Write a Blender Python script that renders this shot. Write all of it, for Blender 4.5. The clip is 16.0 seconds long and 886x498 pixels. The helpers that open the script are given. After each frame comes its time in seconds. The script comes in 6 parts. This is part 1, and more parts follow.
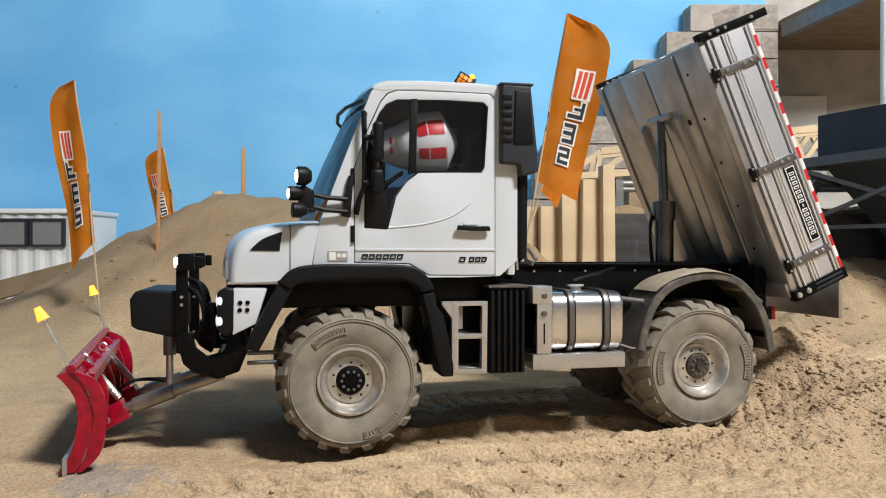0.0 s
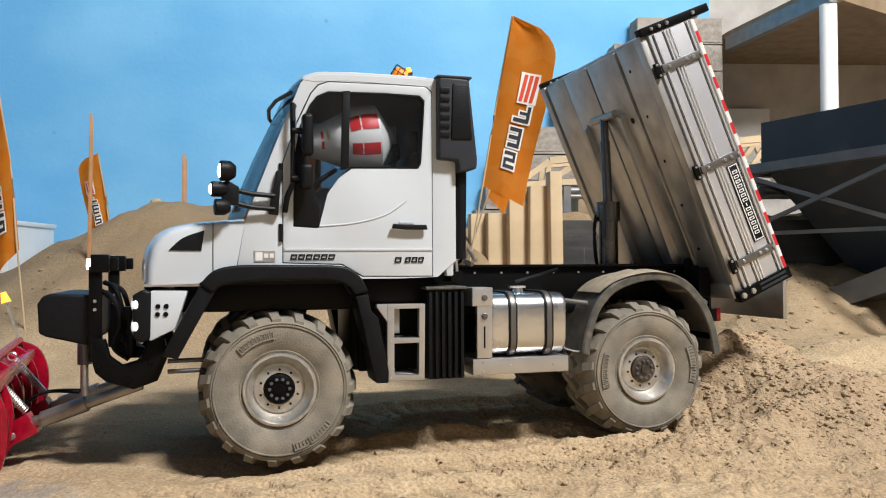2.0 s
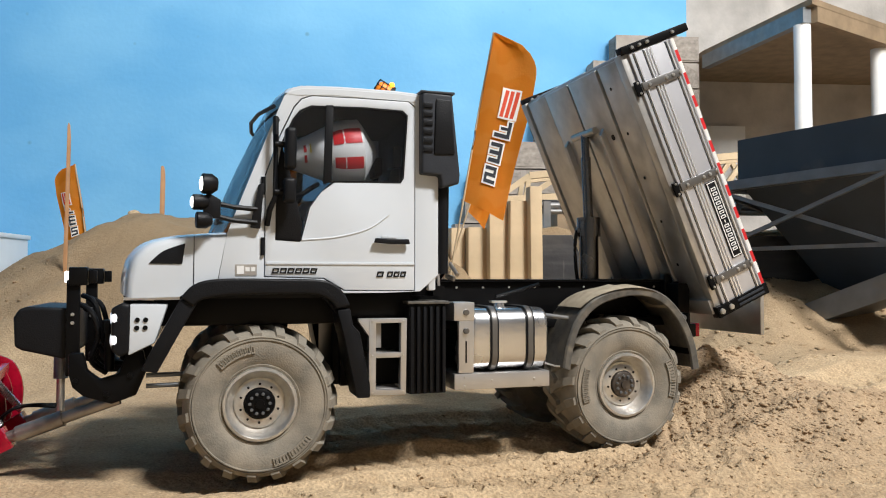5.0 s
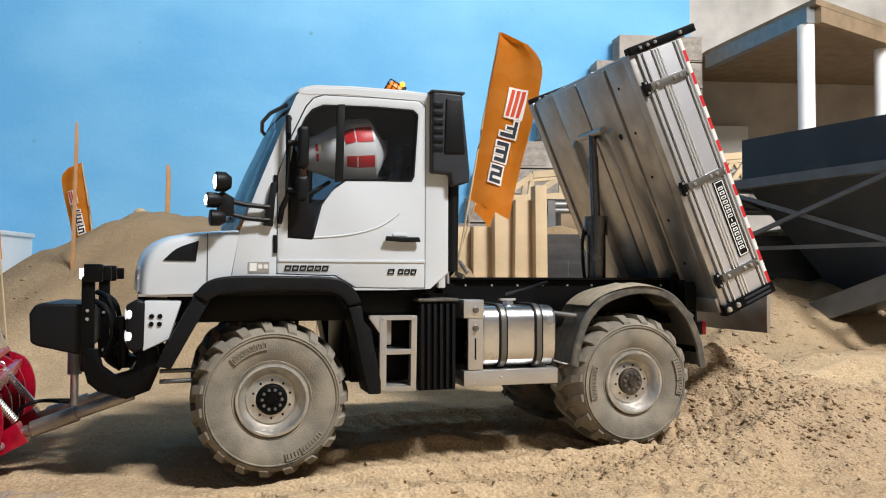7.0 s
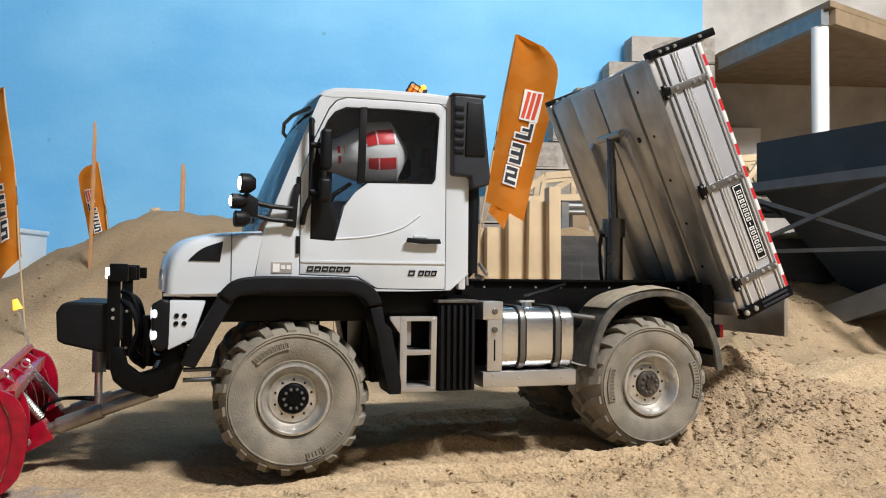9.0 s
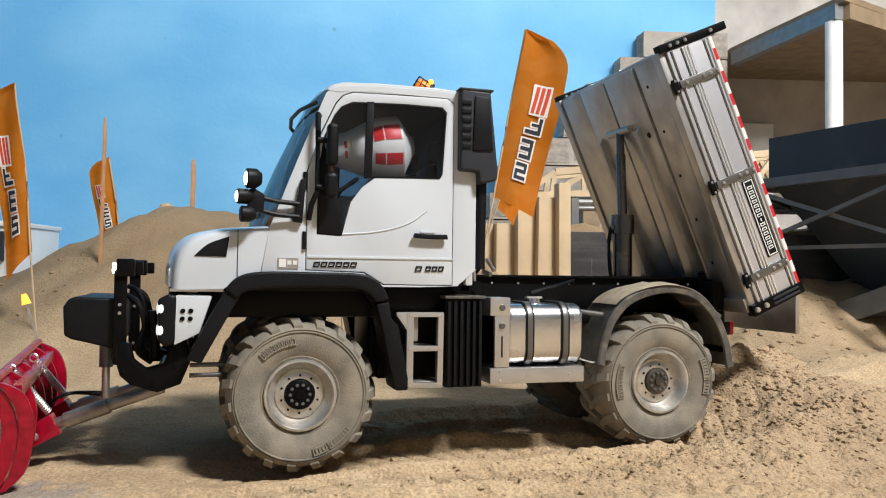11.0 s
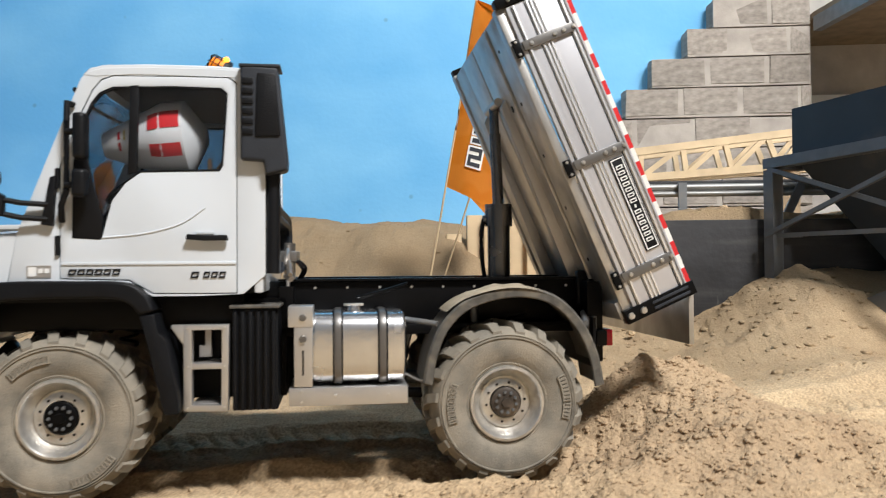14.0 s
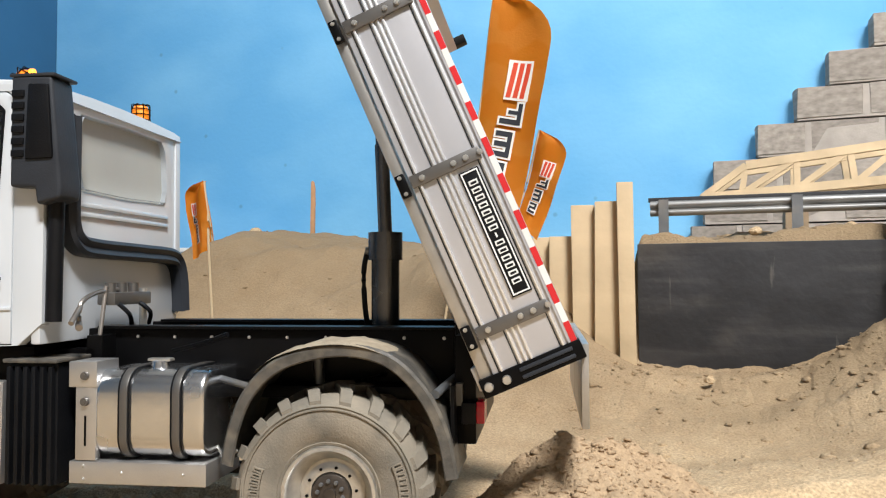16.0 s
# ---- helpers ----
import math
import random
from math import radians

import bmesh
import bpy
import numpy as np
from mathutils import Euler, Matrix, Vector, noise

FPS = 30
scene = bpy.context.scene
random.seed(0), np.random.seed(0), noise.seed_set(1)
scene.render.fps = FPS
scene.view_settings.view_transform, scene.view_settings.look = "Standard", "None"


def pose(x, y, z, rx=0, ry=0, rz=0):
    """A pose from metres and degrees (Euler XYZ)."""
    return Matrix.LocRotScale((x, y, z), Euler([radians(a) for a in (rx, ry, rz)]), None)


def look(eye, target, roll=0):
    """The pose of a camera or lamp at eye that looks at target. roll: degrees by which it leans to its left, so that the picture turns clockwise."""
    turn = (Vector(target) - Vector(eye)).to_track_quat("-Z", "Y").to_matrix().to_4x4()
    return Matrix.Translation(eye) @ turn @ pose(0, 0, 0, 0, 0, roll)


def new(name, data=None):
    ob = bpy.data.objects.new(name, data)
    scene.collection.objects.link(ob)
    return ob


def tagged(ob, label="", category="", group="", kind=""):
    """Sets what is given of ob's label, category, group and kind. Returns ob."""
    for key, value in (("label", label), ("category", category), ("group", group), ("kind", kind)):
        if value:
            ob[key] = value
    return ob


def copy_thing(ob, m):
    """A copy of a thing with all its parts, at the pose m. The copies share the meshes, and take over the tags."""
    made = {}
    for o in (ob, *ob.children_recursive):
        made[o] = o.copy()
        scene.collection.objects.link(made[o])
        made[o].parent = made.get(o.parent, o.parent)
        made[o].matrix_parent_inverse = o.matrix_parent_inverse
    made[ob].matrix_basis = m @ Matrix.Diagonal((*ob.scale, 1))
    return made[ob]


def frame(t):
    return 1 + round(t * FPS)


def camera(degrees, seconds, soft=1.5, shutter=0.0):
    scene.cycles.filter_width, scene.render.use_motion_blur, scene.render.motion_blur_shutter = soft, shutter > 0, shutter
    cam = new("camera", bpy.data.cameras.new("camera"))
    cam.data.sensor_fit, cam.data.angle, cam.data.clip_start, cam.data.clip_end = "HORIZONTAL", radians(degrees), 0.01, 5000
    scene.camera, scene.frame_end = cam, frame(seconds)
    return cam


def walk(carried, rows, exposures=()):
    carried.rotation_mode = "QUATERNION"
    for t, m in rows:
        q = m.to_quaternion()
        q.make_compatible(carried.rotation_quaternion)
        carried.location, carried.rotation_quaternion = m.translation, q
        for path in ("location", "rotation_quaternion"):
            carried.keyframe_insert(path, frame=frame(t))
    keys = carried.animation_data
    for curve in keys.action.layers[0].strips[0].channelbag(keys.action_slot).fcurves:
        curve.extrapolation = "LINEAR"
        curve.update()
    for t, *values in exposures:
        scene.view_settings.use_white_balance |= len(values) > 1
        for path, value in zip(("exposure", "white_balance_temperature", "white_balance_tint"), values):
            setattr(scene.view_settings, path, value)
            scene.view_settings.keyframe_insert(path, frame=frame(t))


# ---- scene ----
cam = camera(59.3, 16.0, 1.1, 0.35)
METRES, EYE, TILT, LEAN, TURN = 0.6, 0.158, 0.0, 0.0, 0.0
ROWS = [
    (0.0, 0.0, 0.0, 0.0, 0.0, 0.0, -0.0),
    (0.5, 0.0021, 0.0045, -0.0057, -0.89, 0.15, 0.21),
    (1.0, 0.0069, 0.0159, -0.0104, -1.75, 0.37, 0.31),
    (1.5, 0.014, 0.0296, -0.0163, -2.62, 0.68, 0.32),
    (2.0, 0.0246, 0.0474, -0.0177, -3.36, 1.0, 0.29),
    (2.5, 0.0277, 0.0509, -0.0172, -3.95, 1.28, 0.26),
    (3.0, 0.0202, 0.0434, -0.0165, -4.39, 1.51, 0.22),
    (3.5, 0.0196, 0.0471, -0.0155, -4.69, 1.78, 0.18),
    (4.0, 0.0227, 0.0485, -0.016, -4.82, 1.94, 0.09),
    (6.5, 0.0111, 0.039, -0.0165, -4.95, 2.0, -0.09),
    (7.0, 0.008, 0.0373, -0.0184, -4.84, 1.94, -0.16),
    (7.5, 0.0026, 0.0345, -0.018, -4.7, 1.8, -0.29),
    (8.0, -0.0025, 0.0324, -0.0176, -4.5, 1.79, -0.39),
    (8.5, -0.0051, 0.0303, -0.0178, -4.35, 1.84, -0.46),
    (9.0, -0.0076, 0.03, -0.0163, -4.21, 1.93, -0.55),
    (9.5, -0.009, 0.0302, -0.0167, -4.07, 1.97, -0.63),
    (12.0, 0.02, 0.0434, -0.0168, -2.08, 1.21, -0.4),
    (12.5, 0.0548, 0.0533, -0.0103, -0.97, 0.98, -0.14),
    (13.0, 0.1525, 0.0877, -0.0122, 0.44, 0.82, 0.12),
    (13.5, 0.2631, 0.1408, -0.025, 2.54, 0.88, 0.32),
    (14.0, 0.3798, 0.1926, -0.0016, 5.26, 0.96, 0.39),
    (14.5, 0.5032, 0.3038, 0.0271, 9.47, 1.2, 0.44),
    (15.0, 0.6129, 0.3796, 0.028, 13.74, 1.44, 0.28),
    (15.5, 0.678, 0.4508, 0.0133, 17.58, 1.85, 0.23),
    (16.0, 0.7113, 0.4884, 0.0247, 20.31, 2.29, 0.22),
]
walk(cam, [(t, pose(0, 0, EYE, TILT, LEAN, TURN) @ pose(METRES * x, METRES * y, METRES * z, 90 + pitch, roll, yaw)) for t, x, y, z, yaw, pitch, roll in ROWS], [(0, -0.05), (2, 0.0), (12.5, 0.0), (14.5, 0.10), (16, 0.14)])

# ---- world and light ----
world = bpy.data.worlds.new("hall_ambience")
scene.world = world
world.use_nodes = True
world.node_tree.nodes["Background"].inputs[0].default_value = (0.86, 0.93, 1.0, 1)
world.node_tree.nodes["Background"].inputs[1].default_value = 0.15
scene.view_settings.exposure = 0.0


def area_lamp(eye, target, size_x, size_y, watts, colour, spread=180):
    data = bpy.data.lights.new("hall_lamp", "AREA")
    data.shape, data.size, data.size_y, data.energy, data.color = "RECTANGLE", size_x, size_y, watts, colour
    data.spread = radians(spread)
    ob = new("hall_lamp", data)
    ob.matrix_world = look(eye, target)
    return ob


area_lamp((1.75, -1.15, 3.3), (0.3, 0.8, 0), 0.8, 0.4, 238, (1.0, 0.99, 0.98))
# unseen narrow lamp added to brighten the blue wall
area_lamp((-0.9, 1.0, 3.3), (-0.8, 3.05, 1.1), 2.4, 0.5, 13.5, (0.98, 0.99, 1.0), 100)
# unseen low lamp added to brighten the wall under the shelter roof
area_lamp((2.3, -0.3, 1.9), (1.5, 2.6, 0.5), 1.6, 0.4, 13.5, (1.0, 0.985, 0.96), 75)

# ---- materials ----


def mat(name, colour, rough=0.5, metal=0.0, var=0.12, scale=40.0, bump=0.0, bump_scale=200.0, dirt=0.0,
        dirt_colour=(0.42, 0.33, 0.22), spec=0.5, coat=0.0, island=0.0):
    m = bpy.data.materials.new(name)
    m.use_nodes = True
    nt = m.node_tree
    b = nt.nodes["Principled BSDF"]
    b.inputs["Roughness"].default_value = rough
    b.inputs["Metallic"].default_value = metal
    b.inputs["Specular IOR Level"].default_value = spec
    b.inputs["Coat Weight"].default_value = coat
    co = nt.nodes.new("ShaderNodeTexCoord")
    n1 = nt.nodes.new("ShaderNodeTexNoise")
    n1.inputs["Scale"].default_value, n1.inputs["Detail"].default_value = scale, 6
    nt.links.new(co.outputs["Object"], n1.inputs["Vector"])
    ramp = nt.nodes.new("ShaderNodeMapRange")
    ramp.inputs["From Min"].default_value, ramp.inputs["From Max"].default_value = 0.3, 0.7
    ramp.inputs["To Min"].default_value, ramp.inputs["To Max"].default_value = 1 - var, 1 + var
    nt.links.new(n1.outputs["Fac"], ramp.inputs["Value"])
    mul = nt.nodes.new("ShaderNodeVectorMath")
    mul.operation = "SCALE"
    mul.inputs[0].default_value = colour
    nt.links.new(ramp.outputs[0], mul.inputs["Scale"])
    last = mul.outputs[0]
    if island:
        info = nt.nodes.new("ShaderNodeObjectInfo")
        r2 = nt.nodes.new("ShaderNodeMapRange")
        r2.inputs["To Min"].default_value, r2.inputs["To Max"].default_value = 1 - island, 1 + island
        nt.links.new(info.outputs["Random"], r2.inputs["Value"])
        m2 = nt.nodes.new("ShaderNodeVectorMath")
        m2.operation = "SCALE"
        nt.links.new(last, m2.inputs[0])
        nt.links.new(r2.outputs[0], m2.inputs["Scale"])
        last = m2.outputs[0]
    if dirt:
        n2 = nt.nodes.new("ShaderNodeTexNoise")
        n2.inputs["Scale"].default_value, n2.inputs["Detail"].default_value = scale * 0.45, 8
        nt.links.new(co.outputs["Object"], n2.inputs["Vector"])
        r3 = nt.nodes.new("ShaderNodeMapRange")
        r3.inputs["From Min"].default_value, r3.inputs["From Max"].default_value = 0.62 - dirt * 0.5, 0.85 - dirt * 0.4
        r3.inputs["To Max"].default_value = min(1.0, 0.45 + dirt)
        nt.links.new(n2.outputs["Fac"], r3.inputs["Value"])
        mx = nt.nodes.new("ShaderNodeMix")
        mx.data_type = "RGBA"
        nt.links.new(r3.outputs[0], mx.inputs[0])
        nt.links.new(last, mx.inputs[6])
        mx.inputs[7].default_value = (*dirt_colour, 1)
        last = mx.outputs[2]
        r4 = nt.nodes.new("ShaderNodeMapRange")
        r4.inputs["To Min"].default_value, r4.inputs["To Max"].default_value = rough, 0.85
        nt.links.new(r3.outputs[0], r4.inputs["Value"])
        nt.links.new(r4.outputs[0], b.inputs["Roughness"])
    nt.links.new(last, b.inputs["Base Color"])
    if bump:
        n3 = nt.nodes.new("ShaderNodeTexNoise")
        n3.inputs["Scale"].default_value, n3.inputs["Detail"].default_value = bump_scale, 5
        nt.links.new(co.outputs["Object"], n3.inputs["Vector"])
        bp = nt.nodes.new("ShaderNodeBump")
        bp.inputs["Strength"].default_value, bp.inputs["Distance"].default_value = bump, 0.002
        nt.links.new(n3.outputs["Fac"], bp.inputs["Height"])
        nt.links.new(bp.outputs[0], b.inputs["Normal"])
    return m


def glow(name, colour, strength):
    m = bpy.data.materials.new(name)
    m.use_nodes = True
    b = m.node_tree.nodes["Principled BSDF"]
    b.inputs["Base Color"].default_value = (*colour, 1)
    b.inputs["Emission Color"].default_value = (*colour, 1)
    b.inputs["Emission Strength"].default_value = strength
    return m


def glass(name, colour, rough=0.02, mix=0.5):
    """Thin tinted pane: clear tint with a glossy face."""
    m = bpy.data.materials.new(name)
    m.use_nodes = True
    nt = m.node_tree
    nt.nodes.remove(nt.nodes["Principled BSDF"])
    out = nt.nodes["Material Output"]
    tr, gl, mx, fr = (nt.nodes.new("ShaderNode" + k) for k in ("BsdfTransparent", "BsdfGlossy", "MixShader", "Fresnel"))
    tr.inputs[0].default_value = (*colour, 1)
    gl.inputs["Roughness"].default_value = rough
    fr.inputs[0].default_value = 1.5
    nt.links.new(fr.outputs[0], mx.inputs[0])
    nt.links.new(tr.outputs[0], mx.inputs[1])
    nt.links.new(gl.outputs[0], mx.inputs[2])
    nt.links.new(mx.outputs[0], out.inputs[0])
    return m


def sand_material():
    m = bpy.data.materials.new("dry_sand")
    m.use_nodes = True
    nt = m.node_tree
    b = nt.nodes["Principled BSDF"]
    b.inputs["Roughness"].default_value, b.inputs["Specular IOR Level"].default_value = 0.95, 0.15
    co = nt.nodes.new("ShaderNodeTexCoord")

    def noise_tex(scale, detail):
        n = nt.nodes.new("ShaderNodeTexNoise")
        n.inputs["Scale"].default_value, n.inputs["Detail"].default_value = scale, detail
        nt.links.new(co.outputs["Object"], n.inputs["Vector"])
        return n
    big, mid, fine = noise_tex(3.2, 5), noise_tex(28, 6), noise_tex(420, 4)
    ramp = nt.nodes.new("ShaderNodeValToRGB")
    e = ramp.color_ramp.elements
    e[0].position, e[0].color = 0.30, (0.395, 0.275, 0.162, 1)
    e[1].position, e[1].color = 0.68, (0.585, 0.445, 0.282, 1)
    add = nt.nodes.new("ShaderNodeMath")
    add.operation = "MULTIPLY_ADD"
    add.inputs[1].default_value, add.inputs[2].default_value = 0.45, 0.0
    nt.links.new(mid.outputs["Fac"], add.inputs[0])
    add2 = nt.nodes.new("ShaderNodeMath")
    add2.operation = "MULTIPLY_ADD"
    add2.inputs[1].default_value = 0.55
    nt.links.new(big.outputs["Fac"], add2.inputs[0])
    nt.links.new(add.outputs[0], add2.inputs[2])
    nt.links.new(add2.outputs[0], ramp.inputs[0])
    gr = nt.nodes.new("ShaderNodeMapRange")
    gr.inputs["From Min"].default_value, gr.inputs["From Max"].default_value = 0.3, 0.7
    gr.inputs["To Min"].default_value, gr.inputs["To Max"].default_value = 0.72, 1.26
    nt.links.new(fine.outputs["Fac"], gr.inputs["Value"])
    mul = nt.nodes.new("ShaderNodeVectorMath")
    mul.operation = "SCALE"
    nt.links.new(ramp.outputs[0], mul.inputs[0])
    nt.links.new(gr.outputs[0], mul.inputs["Scale"])
    # browner mound sand, with some of the mound's shade put into the colour
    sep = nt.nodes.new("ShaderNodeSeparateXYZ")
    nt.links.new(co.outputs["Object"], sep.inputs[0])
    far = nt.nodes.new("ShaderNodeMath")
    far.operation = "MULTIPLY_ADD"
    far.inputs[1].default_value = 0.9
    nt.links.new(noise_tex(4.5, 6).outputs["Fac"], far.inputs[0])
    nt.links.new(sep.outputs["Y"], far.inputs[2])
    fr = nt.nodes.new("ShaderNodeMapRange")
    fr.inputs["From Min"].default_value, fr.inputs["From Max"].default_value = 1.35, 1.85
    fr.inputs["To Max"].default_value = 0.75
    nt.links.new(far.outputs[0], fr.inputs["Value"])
    mound_shade = nt.nodes.new("ShaderNodeMix")
    mound_shade.data_type = "RGBA"
    mound_shade.inputs[7].default_value = (0.215, 0.155, 0.092, 1)
    nt.links.new(fr.outputs[0], mound_shade.inputs[0])
    nt.links.new(mul.outputs[0], mound_shade.inputs[6])
    # freshly tipped, slightly damp sand behind the rear wheel, and browner sand under and ahead of the truck
    last = mound_shade.outputs[2]
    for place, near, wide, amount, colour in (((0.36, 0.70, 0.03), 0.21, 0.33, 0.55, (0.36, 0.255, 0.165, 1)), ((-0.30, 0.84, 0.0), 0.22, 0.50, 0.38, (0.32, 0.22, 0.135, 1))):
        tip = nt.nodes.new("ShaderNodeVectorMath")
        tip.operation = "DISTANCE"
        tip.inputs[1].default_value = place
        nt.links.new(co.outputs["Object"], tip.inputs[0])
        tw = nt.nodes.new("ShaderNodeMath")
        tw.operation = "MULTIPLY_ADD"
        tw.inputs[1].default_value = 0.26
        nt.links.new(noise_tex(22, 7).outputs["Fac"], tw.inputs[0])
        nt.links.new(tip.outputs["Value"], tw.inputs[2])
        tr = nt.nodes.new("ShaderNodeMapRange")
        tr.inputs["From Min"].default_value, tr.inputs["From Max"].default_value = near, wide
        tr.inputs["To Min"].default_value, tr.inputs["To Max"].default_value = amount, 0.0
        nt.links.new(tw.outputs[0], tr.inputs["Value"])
        patch_tone = nt.nodes.new("ShaderNodeMix")
        patch_tone.data_type = "RGBA"
        patch_tone.inputs[7].default_value = colour
        nt.links.new(tr.outputs[0], patch_tone.inputs[0])
        nt.links.new(last, patch_tone.inputs[6])
        last = patch_tone.outputs[2]
    # bare concrete showing through beside the plough
    dist = nt.nodes.new("ShaderNodeVectorMath")
    dist.operation = "DISTANCE"
    dist.inputs[1].default_value = (-0.232, 0.535, 0.0)
    nt.links.new(co.outputs["Object"], dist.inputs[0])
    wob = nt.nodes.new("ShaderNodeMath")
    wob.operation = "MULTIPLY_ADD"
    wob.inputs[1].default_value = 0.12
    nt.links.new(noise_tex(38, 6).outputs["Fac"], wob.inputs[0])
    nt.links.new(dist.outputs["Value"], wob.inputs[2])
    pr = nt.nodes.new("ShaderNodeMapRange")
    pr.inputs["From Min"].default_value, pr.inputs["From Max"].default_value = 0.085, 0.105
    pr.inputs["To Min"].default_value, pr.inputs["To Max"].default_value = 0.5, 0.0
    nt.links.new(wob.outputs[0], pr.inputs["Value"])
    mx = nt.nodes.new("ShaderNodeMix")
    mx.data_type = "RGBA"
    mx.inputs[7].default_value = (0.25, 0.25, 0.26, 1)
    nt.links.new(pr.outputs[0], mx.inputs[0])
    nt.links.new(last, mx.inputs[6])
    nt.links.new(mx.outputs[2], b.inputs["Base Color"])
    bp = nt.nodes.new("ShaderNodeBump")
    bp.inputs["Strength"].default_value, bp.inputs["Distance"].default_value = 0.8, 0.0022
    nt.links.new(fine.outputs["Fac"], bp.inputs["Height"])
    bp2 = nt.nodes.new("ShaderNodeBump")
    bp2.inputs["Strength"].default_value, bp2.inputs["Distance"].default_value = 0.6, 0.0028
    nt.links.new(noise_tex(120, 6).outputs["Fac"], bp2.inputs["Height"])
    nt.links.new(bp.outputs[0], bp2.inputs["Normal"])
    nt.links.new(bp2.outputs[0], b.inputs["Normal"])
    return m


def painted_sky_material():
    m = bpy.data.materials.new("blue_painted_wall")
    m.use_nodes = True
    nt = m.node_tree
    b = nt.nodes["Principled BSDF"]
    b.inputs["Roughness"].default_value = 0.75
    co = nt.nodes.new("ShaderNodeTexCoord")
    mp = nt.nodes.new("ShaderNodeMapping")
    mp.inputs["Scale"].default_value = (1.0, 1.0, 1.7)
    nt.links.new(co.outputs["Object"], mp.inputs["Vector"])
    n = nt.nodes.new("ShaderNodeTexNoise")
    n.inputs["Scale"].default_value, n.inputs["Detail"].default_value = 1.6, 4
    nt.links.new(mp.outputs[0], n.inputs["Vector"])
    ramp = nt.nodes.new("ShaderNodeValToRGB")
    e = ramp.color_ramp.elements
    e[0].position, e[0].color = 0.38, (0.135, 0.43, 0.75, 1)
    e[1].position, e[1].color = 0.72, (0.23, 0.56, 0.85, 1)
    nt.links.new(n.outputs["Fac"], ramp.inputs[0])
    # small chips and scuffs in the paint
    v = nt.nodes.new("ShaderNodeTexVoronoi")
    v.inputs["Scale"].default_value = 6.5
    nt.links.new(co.outputs["Object"], v.inputs["Vector"])
    r = nt.nodes.new("ShaderNodeMapRange")
    r.inputs["From Min"].default_value, r.inputs["From Max"].default_value = 0.03, 0.07
    r.inputs["To Min"].default_value, r.inputs["To Max"].default_value = 0.45, 0.0
    nt.links.new(v.outputs["Distance"], r.inputs["Value"])
    mx = nt.nodes.new("ShaderNodeMix")
    mx.data_type = "RGBA"
    mx.inputs[7].default_value = (0.09, 0.20, 0.33, 1)
    nt.links.new(r.outputs[0], mx.inputs[0])
    nt.links.new(ramp.outputs[0], mx.inputs[6])
    nt.links.new(mx.outputs[2], b.inputs["Base Color"])
    n2 = nt.nodes.new("ShaderNodeTexNoise")
    n2.inputs["Scale"].default_value, n2.inputs["Detail"].default_value = 60, 5
    nt.links.new(co.outputs["Object"], n2.inputs["Vector"])
    bp = nt.nodes.new("ShaderNodeBump")
    bp.inputs["Strength"].default_value, bp.inputs["Distance"].default_value = 0.2, 0.004
    nt.links.new(n2.outputs["Fac"], bp.inputs["Height"])
    nt.links.new(bp.outputs[0], b.inputs["Normal"])
    return m


def stained_board_material():
    """Black stained board with lengthwise wear, pale runs and dusty smears."""
    m = mat("black_stained_board", (0.022, 0.022, 0.024), 0.62, var=0.35, scale=16, bump=0.5, bump_scale=60)
    nt = m.node_tree
    b = nt.nodes["Principled BSDF"]
    last = b.inputs["Base Color"].links[0].from_socket
    co = nt.nodes.new("ShaderNodeTexCoord")
    for scale, detail, lo, hi, amount, colour in (((5, 5, 46), 5, 0.50, 0.74, 0.55, (0.085, 0.08, 0.076, 1)), ((70, 70, 9), 4, 0.66, 0.74, 0.6, (0.17, 0.155, 0.135, 1)),
                                                  ((7, 7, 11), 7, 0.56, 0.76, 0.5, (0.12, 0.105, 0.085, 1))):
        mp = nt.nodes.new("ShaderNodeMapping")
        mp.inputs["Scale"].default_value = scale
        nt.links.new(co.outputs["Object"], mp.inputs["Vector"])
        n = nt.nodes.new("ShaderNodeTexNoise")
        n.inputs["Scale"].default_value, n.inputs["Detail"].default_value = 1.0, detail
        nt.links.new(mp.outputs[0], n.inputs["Vector"])
        r = nt.nodes.new("ShaderNodeMapRange")
        r.inputs["From Min"].default_value, r.inputs["From Max"].default_value, r.inputs["To Max"].default_value = lo, hi, amount
        nt.links.new(n.outputs["Fac"], r.inputs["Value"])
        mx = nt.nodes.new("ShaderNodeMix")
        mx.data_type = "RGBA"
        mx.inputs[7].default_value = colour
        nt.links.new(r.outputs[0], mx.inputs[0])
        nt.links.new(last, mx.inputs[6])
        last = mx.outputs[2]
    nt.links.new(last, b.inputs["Base Color"])
    return m


